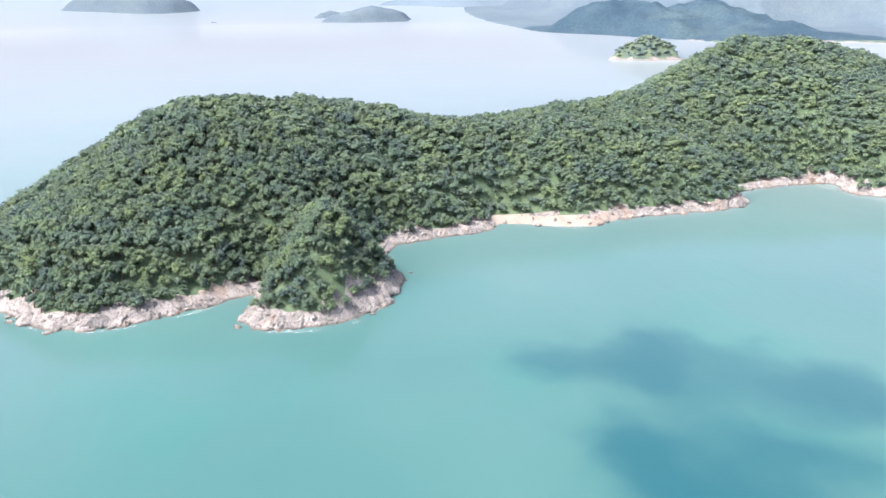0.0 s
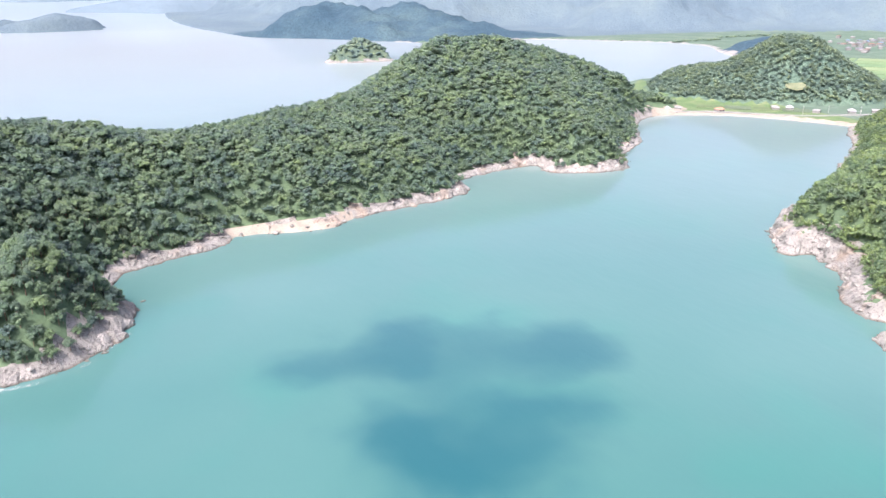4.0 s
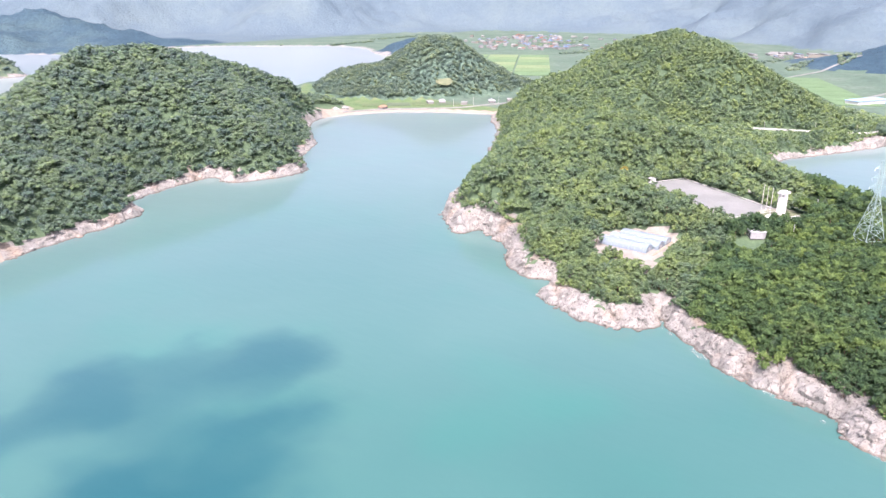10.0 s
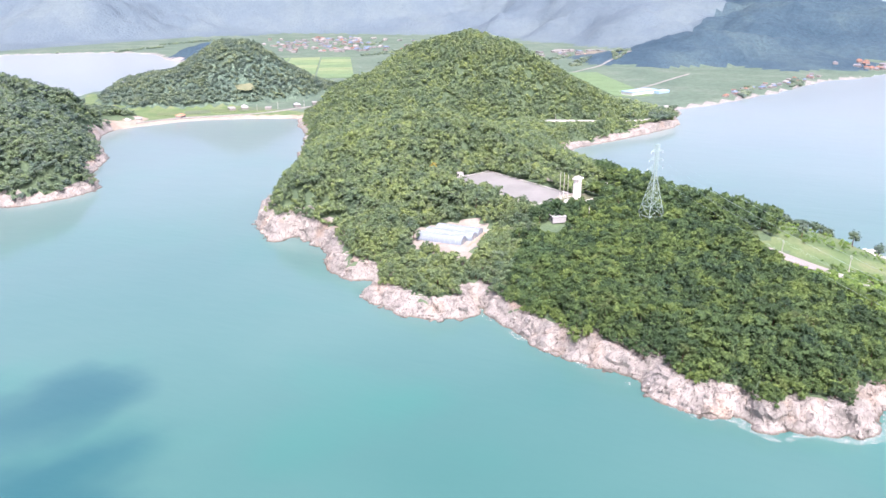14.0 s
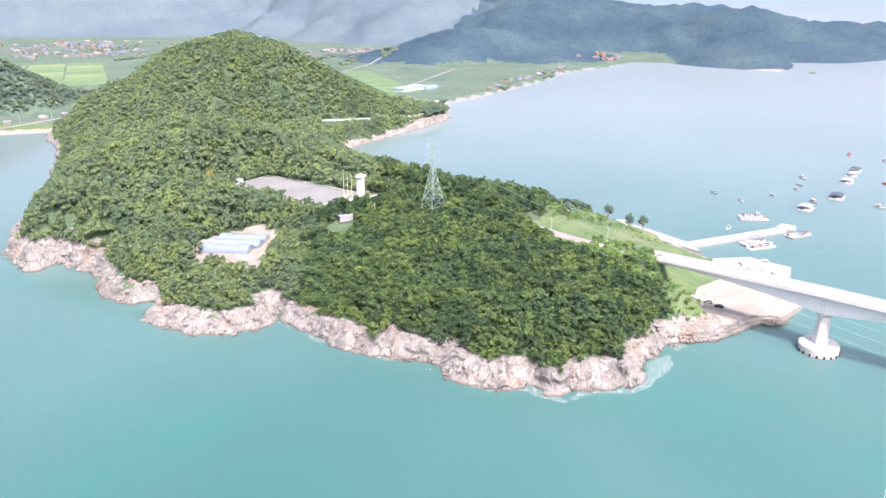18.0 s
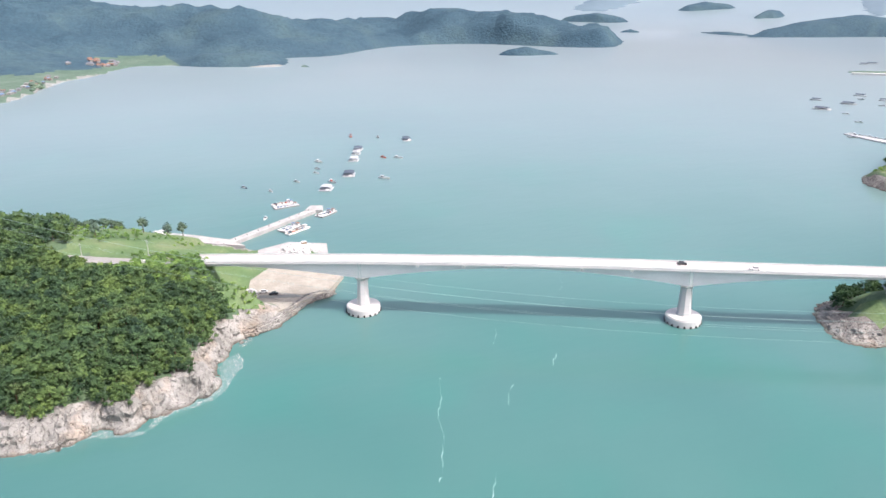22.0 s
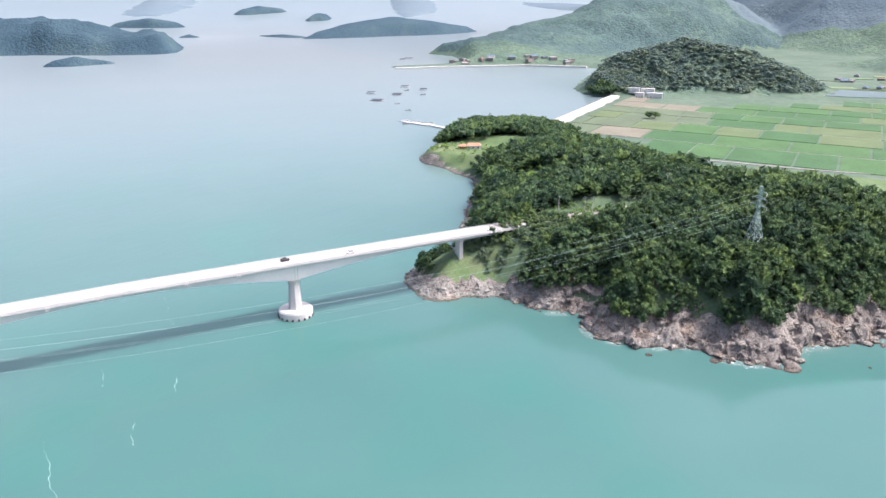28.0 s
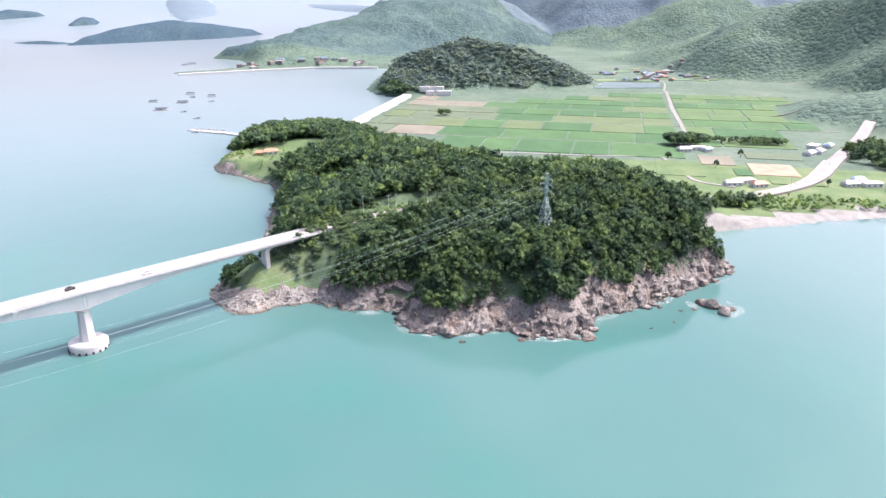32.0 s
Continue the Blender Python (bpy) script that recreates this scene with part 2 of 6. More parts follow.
ROCK_PINK = rock_material("pinkish_coast_rock", (0.172, 0.158, 0.148), (0.26, 0.242, 0.225), (0.37, 0.35, 0.325), (0.16, 0.15, 0.15), 0.35, 1.4, 0.75)


def water_material():
    m, nt, b = material("sea_water", 0.08, 0.5)
    b.inputs["IOR"].default_value = 1.36
    # pale sheen whitens the water at low angles, standing in for haze
    b.inputs["Sheen Weight"].default_value, b.inputs["Sheen Roughness"].default_value = 0.94, 0.33
    b.inputs["Sheen Tint"].default_value = (0.985, 0.98, 0.975, 1)
    broad = ramp(nt, noise_at(nt, 0.004, 3), [(0.35, (0.034, 0.122, 0.114)), (0.65, (0.056, 0.146, 0.136))])
    green = ramp(nt, noise_at(nt, 0.011, 2), [(0.5, (1, 1, 1)), (0.75, (0.75, 1.04, 0.98))])
    col = mix(nt, 1.0, broad, green, "MULTIPLY")
    # a cloud's shadow on the water off the headland, painted into the base colour
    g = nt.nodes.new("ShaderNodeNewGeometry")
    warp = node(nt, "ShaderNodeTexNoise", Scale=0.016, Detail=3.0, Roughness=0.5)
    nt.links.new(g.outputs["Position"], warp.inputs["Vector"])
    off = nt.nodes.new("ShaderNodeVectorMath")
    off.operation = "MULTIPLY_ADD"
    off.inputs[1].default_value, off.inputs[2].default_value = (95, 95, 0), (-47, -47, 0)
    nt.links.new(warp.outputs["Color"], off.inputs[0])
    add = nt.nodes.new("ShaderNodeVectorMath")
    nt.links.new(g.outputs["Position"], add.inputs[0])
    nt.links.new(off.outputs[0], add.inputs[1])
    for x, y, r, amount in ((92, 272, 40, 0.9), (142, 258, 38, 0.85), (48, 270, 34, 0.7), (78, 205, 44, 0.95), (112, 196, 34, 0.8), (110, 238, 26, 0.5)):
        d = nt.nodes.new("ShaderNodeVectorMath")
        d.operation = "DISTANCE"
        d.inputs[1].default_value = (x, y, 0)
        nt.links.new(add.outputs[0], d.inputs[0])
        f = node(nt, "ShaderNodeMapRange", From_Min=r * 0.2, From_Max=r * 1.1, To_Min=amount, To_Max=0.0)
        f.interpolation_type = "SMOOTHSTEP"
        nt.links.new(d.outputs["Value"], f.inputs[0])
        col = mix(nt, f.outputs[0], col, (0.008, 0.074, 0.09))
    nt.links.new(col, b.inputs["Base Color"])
    ripple = noise_at(nt, 0.24, 3, 0.55, (1.0, 0.32, 1.0), 35)
    swell = noise_at(nt, 0.06, 2, 0.5, (1.0, 0.45, 1.0), 35)
    s = nt.nodes.new("ShaderNodeMath")
    s.operation = "MULTIPLY_ADD"
    s.inputs[1].default_value = 2.0
    nt.links.new(swell, s.inputs[0])
    nt.links.new(ripple, s.inputs[2])
    bump(nt, b, s.outputs[0], 0.12, 0.3)
    return m


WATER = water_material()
THIN_FOAM = mottled("thin_foam", (0.24, 0.37, 0.36), (0.36, 0.48, 0.47), 0.5, 3, relief=0.05)


def plain_paint(name, c, rough=0.45, spec=0.4, metal=0.0):
    d = tuple(v * 0.82 for v in c)
    return mottled(name, d, c, 0.6, 5, rough, spec, 0.004, 0.0, metal)


WHITE = plain_paint("white_paint", (0.66, 0.66, 0.65))
FARWALL = plain_paint("weathered_wall", (0.24, 0.24, 0.235), 0.8, 0.2)
FARROOF = [plain_paint("village_roof_%s" % n, c, 0.8, 0.2) for n, c in (("grey", (0.19, 0.2, 0.22)), ("pale", (0.32, 0.32, 0.315)), ("blue", (0.15, 0.22, 0.32)), ("rust", (0.25, 0.15, 0.115)))]
BLUE = plain_paint("blue_sheet", (0.3, 0.46, 0.62))
NAVY = plain_paint("dark_tarpaulin", (0.07, 0.09, 0.12), 0.7)
RED = plain_paint("red_paint", (0.5, 0.12, 0.09))
GREY = plain_paint("grey_paint", (0.38, 0.39, 0.4))
BLACK = plain_paint("black_paint", (0.03, 0.03, 0.035), 0.25)
TILE = plain_paint("roof_grey", (0.4, 0.42, 0.44), 0.6)
ORANGE = plain_paint("roof_rust", (0.45, 0.24, 0.16), 0.6)
GLASS = plain_paint("dark_window", (0.04, 0.05, 0.06), 0.1, 0.6)
PLASTIC = plain_paint("greenhouse_film", (0.225, 0.28, 0.335), 0.3, 0.5)


# ---- mesh helpers ----
def np_mesh(name, verts, faces, mats, index=None, smooth=False):
    me = bpy.data.meshes.new(name)
    verts, faces = np.asarray(verts, np.float32), np.asarray(faces, np.int32)
    n = faces.shape[1]
    me.vertices.add(len(verts))
    me.vertices.foreach_set("co", verts.ravel())
    me.loops.add(faces.size)
    me.loops.foreach_set("vertex_index", faces.ravel())
    me.polygons.add(len(faces))
    me.polygons.foreach_set("loop_start", np.arange(len(faces), dtype=np.int32) * n)
    me.polygons.foreach_set("loop_total", np.full(len(faces), n, np.int32))
    for m in mats:
        me.materials.append(m)
    if index is not None:
        me.polygons.foreach_set("material_index", np.asarray(index, np.int32))
    me.polygons.foreach_set("use_smooth", np.full(len(faces), smooth))
    me.update(calc_edges=True)
    return me


def part(name, bm, mat, parent=None, label=""):
    """Links a bmesh as one mesh object under a thing or part."""
    me = bpy.data.meshes.new(name)
    bm.to_mesh(me)
    bm.free()
    me.materials.append(mat)
    ob = new(name, me)
    if parent:
        ob.parent = parent
    return tagged(ob, label)


def thing(name, x, y, z, turn, label, category, group="", kind=""):
    e = new(name)
    e.matrix_world = pose(x, y, z, 0, 0, turn)
    return tagged(e, label, category, group, kind)


def box(sx, sy, sz, x=0, y=0, z=0, bm=None, bevel=0.0, taper=1.0, turn=0.0):
    """A box standing on z, centred on x, y; taper narrows its top."""
    own = bmesh.new()
    v = bmesh.ops.create_cube(own, size=1)["verts"]
    for p in v:
        k = taper if p.co.z > 0 else 1
        p.co = Vector((p.co.x * sx * k, p.co.y * sy * k, (p.co.z + 0.5) * sz))
    if bevel:
        bmesh.ops.bevel(own, geom=own.edges[:], offset=bevel, segments=1, affect="EDGES")
    own.transform(pose(x, y, z, 0, 0, turn))
    if bm is None:
        return own
    me = bpy.data.meshes.new("t")
    own.to_mesh(me)
    own.free()
    bm.from_mesh(me)
    bpy.data.meshes.remove(me)
    return bm


def cyl(r, h, x=0, y=0, z=0, n=12, r2=None, bm=None):
    bm = bm or bmesh.new()
    bmesh.ops.create_cone(bm, cap_ends=True, segments=n, radius1=r, radius2=r if r2 is None else r2, depth=h, matrix=Matrix.Translation((x, y, z + h / 2)))
    return bm


def beam(bm, a, b, r=0.1, n=4):
    """A straight bar from a to b."""
    a, b = Vector(a), Vector(b)
    d = b - a
    m = Matrix.Translation((a + b) / 2) @ d.to_track_quat("Z", "Y").to_matrix().to_4x4()
    bmesh.ops.create_cone(bm, cap_ends=True, segments=n, radius1=r, radius2=r, depth=d.length, matrix=m)
    return bm


def prism(outline, z0, z1, bm=None):
    """A slab with that outline between two heights."""
    bm = bm or bmesh.new()
    lo = [bm.verts.new((x, y, z0)) for x, y in outline]
    hi = [bm.verts.new((x, y, z1)) for x, y in outline]
    n = len(lo)
    bm.faces.new(hi)
    bm.faces.new(lo[::-1])
    for i in range(n):
        bm.faces.new((lo[i], lo[(i + 1) % n], hi[(i + 1) % n], hi[i]))
    bmesh.ops.recalc_face_normals(bm, faces=bm.faces[:])
    return bm


# ---- terrain ----
def smooth_loop(pts, step=6.0, closed=True):
    """A Catmull-Rom curve through the points, at about that step."""
    p = np.array(pts, float)
    n, out = len(p), []
    for i in range(n if closed else n - 1):
        a, b, c, d = (p[(i + k) % n] if closed else p[min(max(i + k, 0), n - 1)] for k in (-1, 0, 1, 2))
        m = max(1, int(np.hypot(*(c - b)[:2]) / step))
        for s in np.arange(m) / m:
            out.append(0.5 * (2 * b + (c - a) * s + (2 * a - 5 * b + 4 * c - d) * s * s + (3 * b - a - 3 * c + d) * s ** 3))
    if not closed:
        out.append(p[-1])
    return np.array(out)


def seg_dist(x, y, pts, closed=False):
    """Distance from each x, y to a polyline, and the value along it (its third column)."""
    best, val = np.full(x.shape, 1e9), np.zeros(x.shape)
    n = len(pts)
    for i in range(n if closed else n - 1):
        a, b = pts[i], pts[(i + 1) % n]
        dx, dy = b[0] - a[0], b[1] - a[1]
        s = np.clip(((x - a[0]) * dx + (y - a[1]) * dy) / (dx * dx + dy * dy + 1e-9), 0, 1)
        d = np.hypot(x - a[0] - s * dx, y - a[1] - s * dy)
        near = d < best
        best = np.where(near, d, best)
        if len(a) > 2:
            val = np.where(near, a[2] + s * (b[2] - a[2]), val)
    return best, val


def inside(x, y, poly):
    c = np.zeros(x.shape, bool)
    n = len(poly)
    for i in range(n):
        x1, y1, x2, y2 = *poly[i][:2], *poly[(i + 1) % n][:2]
        if y1 != y2:
            c ^= ((y1 > y) != (y2 > y)) & (x < (x2 - x1) * (y - y1) / (y2 - y1) + x1)
    return c


def wave(x, y, size, seed=0.0):
    """Cheap smooth variation about 0, features of that size."""
    s = 6.283 / size
    r = np.zeros(np.shape(x))
    for k in range(5):
        a = seed * 1.7 + k * 2.399
        f = s * (0.6 + 0.35 * k)
        r = r + np.sin((x * math.cos(a) + y * math.sin(a)) * f + seed * 3.1 + k * 1.3) / (1 + 0.5 * k)
    return r / 2.2


def bowl(x, y):
    """The far water and land rise to eye level, standing in for all that lies beyond five kilometres."""
    r = np.hypot(x, y)
    return 150 * np.clip((r - 2900) / 2000, 0, 1) ** 1.6


def step(a, b, v):
    t = np.clip((v - a) / (b - a), 0, 1)
    return t * t * (3 - 2 * t)


class Land:
    """A piece of land: a coast, ridges that it climbs to, free-standing hills, levelled pads."""

    def __init__(self, coast, ridges=(), hills=(), pads=(), bank=5.0, bankw=7.0, power=0.75, rough=1.0, wobble=3.0, seed=1.0, foot=26.0, fine=7.0, dips=(), cuts=(), spur=0.0):
        self.spur, self.foot, self.dips, self.cuts = spur, foot, dips, cuts
        self.coast = smooth_loop(coast, fine)
        self.ridges, self.hills, self.pads = [np.array(r, float) for r in ridges], hills, pads
        self.bank, self.bankw, self.power, self.rough, self.wobble, self.seed = bank, bankw, power, rough, wobble, seed

    def depth(self, x, y):
        """Distance inside the coast; negative out at sea."""
        d, _ = seg_dist(x, y, self.coast, True)
        d = np.where(inside(x, y, self.coast), d, -d)
        return d + self.wobble * (wave(x, y, 22, self.seed) + 0.5 * wave(x, y, 9, self.seed + 3)) * 0.6

    def height(self, x, y, d=None):
        d = self.depth(x, y) if d is None else d
        bank = self.bank(x, y) if callable(self.bank) else self.bank
        z = bank * step(-1.5, self.bankw, d) + 0.012 * np.clip(d, 0, 60)
        top = np.zeros(x.shape)
        for r in self.ridges:
            dr, zr = seg_dist(x, y, r)
            q = np.clip(d, 0, None) / (np.clip(d, 0, None) + np.sqrt(dr * dr + 900) - 30 + 0.01)
            k = zr * q ** self.power
            top = np.maximum(top, k) + 4 * np.exp(-((top - k) / 9) ** 2) * step(0, 25, np.minimum(top, k))
        z = z + np.clip(top - bank, 0, None) * step(-2, self.foot, d)
        for r, w in self.hills:
            dr, zr = seg_dist(x, y, np.array(r, float))
            u = np.clip(dr / w * (1 + 0.18 * wave(x, y, w * 0.8, self.seed)), 0, 1)
            if self.spur:
                u = np.clip(u * (1 + self.spur * (0.5 + 0.5 * np.clip(wave(x, y, w * 0.7, self.seed + 5), -1, 1)) + 0.3 * self.spur * (0.5 + 0.5 * np.clip(wave(x, y, w * 0.3, self.seed + 8), -1, 1))), 0, 1)
            z = np.maximum(z, z * 0.15 + zr * (1 - u * u) ** 2 * step(0, 40, d))
        z = z + self.rough * (1.6 * wave(x, y, 60, self.seed) + 0.7 * wave(x, y, 21, self.seed + 1) + (2.4 * wave(x, y, 170, self.seed + 2) if self.rough > 1.5 else 0)) * step(10, 45, z)
        for cx, cy, r, deep in self.dips:
            z = z - deep * np.exp(-((x - cx) ** 2 + (y - cy) ** 2) / (r * r)) * step(2, 12, d)
        for cx, cy, sx, sy, turn, pz, blend in self.pads:
            c, s = math.cos(radians(turn)), math.sin(radians(turn))
            u, v = (x - cx) * c + (y - cy) * s, -(x - cx) * s + (y - cy) * c
            out = np.maximum(np.abs(u) - sx / 2, np.abs(v) - sy / 2)
            z = np.where(d > 1, pz + (z - pz) * step(0.5, blend, out), z)
        for line, w, blend in self.cuts:
            dl, zl = seg_dist(x, y, line)
            z = np.where(d > 1, zl + (z - zl) * step(w, w + blend, dl), z)
        return np.where(d < 0, np.maximum(-6, d * 0.6), z) + bowl(x, y)


def ground(name, land, res, zones, base, label, category="headland", margin=12):
    """The land's surface as one sheet; zones pick materials: (material, test(x, y, d, z))."""
    lo, hi = land.coast[:, :2].min(0) - margin, land.coast[:, :2].max(0) + margin
    xs, ys = np.arange(lo[0], hi[0] + res, res), np.arange(lo[1], hi[1] + res, res)
    X, Y = np.meshgrid(xs, ys)
    x, y = X.ravel(), Y.ravel()
    d = land.depth(x, y)
    z = land.height(x, y, d)
    nx, ny = len(xs), len(ys)
    i = (np.arange(ny - 1)[:, None] * nx + np.arange(nx - 1)[None, :]).ravel()
    f = np.stack([i, i + 1, i + nx + 1, i + nx], 1)
    f = f[(d[f] > -margin).any(1)]
    used = np.unique(f)
    remap = np.zeros(len(x), np.int32)
    remap[used] = np.arange(len(used))
    x, y, z, d, f = x[used], y[used], z[used], d[used], remap[f]
    cx, cy, cd, cz = (a[f].mean(1) for a in (x, y, d, z))
    idx = np.zeros(len(f), np.int32)
    for k, (m, test) in enumerate(zones, 1):
        idx[test(cx, cy, cd, cz)] = k
    me = np_mesh(name, np.stack([x, y, z], 1), f, [base] + [m for m, _ in zones], idx, True)
    return tagged(new(name, me), label, category, kind="structure")


# ---- the sea ----
def sea():
    rings = np.concatenate([[0, 40], np.geomspace(80, 2900, 40), np.linspace(2950, 4900, 34)])
    n = 160
    a = np.linspace(0, 2 * math.pi, n, endpoint=False)
    x, y = (rings[:, None] * np.cos(a)).ravel(), (rings[:, None] * np.sin(a)).ravel()
    v = np.stack([x, y, bowl(x, y)], 1)
    i, j = np.meshgrid(np.arange(len(rings) - 1), np.arange(n), indexing="ij")
    i, j = i.ravel(), j.ravel()
    k = (j + 1) % n
    f = np.stack([i * n + j, (i + 1) * n + j, (i + 1) * n + k, i * n + k], 1)
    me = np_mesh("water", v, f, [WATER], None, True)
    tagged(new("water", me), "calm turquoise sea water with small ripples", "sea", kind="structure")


sea()

# ---- courses of the two roads ----
def road_line(pts):
    return smooth_loop(pts, 5, False)


CAPE_ROAD = road_line([(352, -45, 23.2), (372, -14, 22.6), (392, 12, 22.5), (412, 40, 23), (432, 80, 24), (452, 110, 25), (475, 160, 25), (505, 200, 24), (560, 215, 20), (610, 240, 14), (660, 300, 12), (690, 315, 12), (730, 305, 12), (774, 278, 12), (810, 218, 11), (856, 172, 9), (940, 175, 5), (1010, 180, 4)])
ISLE_ROAD = road_line([(153, -356, 27.4), (140, -378, 26.4), (122, -404, 26.5), (100, -430, 27), (60, -475, 24), (20, -520, 14), (-20, -540, 7), (-59, -545, 5), (-111, -574, 4.5), (-164, -632, 5), (-203, -718, 6), (-250, -820, 9), (-290, -922, 13), (-340, -1030, 16)])

# ---- the wooded headland with its two summits ----
HEAD = Land(
    [(-260, 335), (-215, 315), (-190, 300), (-178, 297), (-154, 301), (-123, 319), (-106, 329), (-97, 340), (-95, 322), (-93, 304), (-80, 298), (-49, 303), (-27, 331), (-22, 355), (-34, 398), (-16, 417), (29, 438), (39, 452),
     (94, 446), (120, 461), (183, 477), (218, 494), (225, 526), (265, 545), (309, 550), (308, 521), (365, 505), (388, 526), (412, 563), (457, 600), (519, 690), (571, 722), (625, 730), (640, 800), (560, 880),
     (400, 905), (260, 880), (160, 780), (90, 690), (0, 650), (-150, 650), (-250, 610), (-287, 515), (-283, 470), (-295, 390)],
    [[(-200, 345, 31), (-158, 416, 72), (-141, 438, 78), (-111, 467, 71), (-74, 515, 64), (-2, 520, 50), (49, 538, 47), (95, 562, 47), (157, 600, 52), (208, 647, 61), (291, 702, 89), (343, 712, 92), (416, 741, 77), (483, 736, 57), (545, 716, 32), (575, 745, 12)],
     [(-72, 336, 30), (-57, 338, 40), (-42, 342, 27)],
     [(95, 562, 46), (150, 545, 36), (198, 512, 18)],
     [(291, 702, 90), (335, 610, 58), (360, 540, 26)]],
    bank=4, bankw=6, power=0.85, seed=1.0, foot=30, dips=((-92, 356, 16, 9), (-66, 386, 18, 12), (-42, 398, 14, 8), (215, 580, 45, 8), (20, 470, 40, 4)))
beach = lambda x, y, d: (np.hypot(x - 75, y - 450) < 42) & (d < 6.5)
ground("ground_headland", HEAD, 5.0,
       [(ROCK_PALE, lambda x, y, d, z: d < 9 + 4 * wave(x, y, 30, 2)), (SAND, lambda x, y, d, z: beach(x, y, d) | ((x > 560) & (y < 760) & (d < 14)))], UNDER,
       "steep wooded headland with a pale rocky shore")

# ---- the cape with the car park, up to the pine hill ----
CAPE = Land(
    [(711, 569), (640, 505), (555, 446), (501, 413), (392, 350), (366, 335), (337, 299), (349, 287), (337, 254), (321, 246), (304, 215), (310, 201), (290, 196), (281, 173), (277, 154), (294, 134), (307, 139), (290, 118), (278, 98), (272, 75),
     (267, 47), (257, 42), (252, 20), (257, 8), (250, -4), (260, -13), (262, -32), (275, -37), (293, -46), (306, -56), (309, -74), (326, -89), (334, -108), (350, -120), (388, -127), (412, -112), (420, -86), (444, -67), (478, -35), (500, 10),
     (515, 60), (545, 120), (610, 185), (687, 213), (777, 178), (883, 143), (930, 155), (1001, 167), (1040, 280), (980, 430), (880, 530), (790, 600)],
    [[(385, 285, 33), (438, 280, 45), (490, 271, 56), (540, 290, 45), (590, 335, 34)],
     [(445, 200, 24), (430, 120, 23), (405, 60, 22), (385, 20, 21), (372, -20, 22), (362, -35, 21)],
     [(300, 60, 14), (290, 20, 12), (300, -20, 12)]],
    hills=[([(690, 440, 50), (780, 420, 86), (815, 381, 99), (836, 331, 82), (880, 272, 42), (915, 225, 14)], 165), ([(560, 400, 26), (600, 450, 28), (690, 440, 52)], 130)],
    pads=[(436, 174, 84, 36, 65, 27.0, 34), (419, 123, 34, 28, 65, 27.0, 14), (352, 177, 48, 44, 75, 16.5, 14), (372, -18, 30, 13, 57, 22.4, 12), (350, -92, 56, 44, 57, 2.2, 12), (432, -70, 40, 14, 40, 2.2, 12), (404, -92, 44, 40, 57, 2.2, 14), (778, 243, 64, 36, -55, 9.0, 22)],
    bank=lambda x, y: 2.5 + 5.5 * step(470, 400, x) * step(-75, -35, y), bankw=7, power=0.62, seed=2.0, cuts=((CAPE_ROAD[CAPE_ROAD[:, 0] < 480][::3], 5, 11), (CAPE_ROAD[CAPE_ROAD[:, 0] > 650][::3], 5, 46)))
lot = lambda x, y: (np.abs((x - 436) * math.cos(radians(65)) + (y - 174) * math.sin(radians(65))) < 42) & (np.abs(-(x - 436) * math.sin(radians(65)) + (y - 174) * math.cos(radians(65))) < 18)
field_by_road = lambda x, y: (np.abs((x - 778) * 0.574 - (y - 243) * 0.819) < 30) & (np.abs((x - 778) * 0.819 + (y - 243) * 0.574) < 15)
yard = lambda x, y: (np.hypot((x - 353) / 1.2, y - 177) < 23) | (np.hypot((x - 338) / 1.2, y - 169) < 12) | (np.hypot(x - 326, y - 160) < 8)
apron = lambda x, y: (y < -52 - 0.35 * (x - 300)) & (y < -50)
meadow = lambda x, y: ((x > 397 + 9 * wave(x, y, 24, 4)) & (y < 13 + 9 * wave(x, y, 20, 6))) | (x - 0.65 * (y + 45) > 352) & (y < 0) | (y < -52)
ground("ground_cape", CAPE, 3.4,
       [(ROCK_PALE, lambda x, y, d, z: (d < 10 + 5 * wave(x, y, 30, 2)) & (z < 30)), (GRASS, lambda x, y, d, z: meadow(x, y) & (d > 3) & ~((x < 348) & (y < -45) & (d < 13))), (GRASS, lambda x, y, d, z: field_by_road(x, y)),
        (GRAVEL, lambda x, y, d, z: lot(x, y)), (YARD, lambda x, y, d, z: yard(x, y))], UNDER,
       "wooded cape with cliffs of pale rock", "cape")

# ---- the far cape under the bridge's other end ----
ISLE = Land(
    [(206, -322), (190, -304), (172, -294), (148, -314), (118, -311), (99, -318), (91, -299), (70, -296), (40, -310), (30, -302), (2, -315), (2, -332), (-19, -347), (-41, -375), (-72, -415), (-62, -434), (-66, -479), (-93, -499), (-141, -523), (-96, -508), (-50, -530),
     (40, -575), (120, -630), (190, -700), (300, -790), (394, -724), (365, -620), (352, -577), (303, -549), (266, -523), (238, -456), (212, -398), (197, -355)],
    [[(-42, -415, 31), (10, -428, 43), (50, -440, 40), (90, -462, 33), (143, -500, 35), (186, -522, 31), (240, -590, 20), (285, -615, 17)],
     [(30, -352, 26), (60, -360, 26), (100, -375, 26), (140, -372, 26)]],
    pads=[(140, -380, 44, 13, 57, 26.2, 14), (310, -600, 60, 40, 20, 11.0, 20)],
    bank=lambda x, y: 6 - 3.6 * np.maximum(step(118, 148, x) * step(-352, -326, y), step(185, 205, x)), bankw=8, power=0.6, seed=3.0, cuts=((ISLE_ROAD[ISLE_ROAD[:, 1] > -540][::3], 5, 10),))
terrace = lambda x, y: np.hypot((x - 300) / 1.3, y + 600) < 52
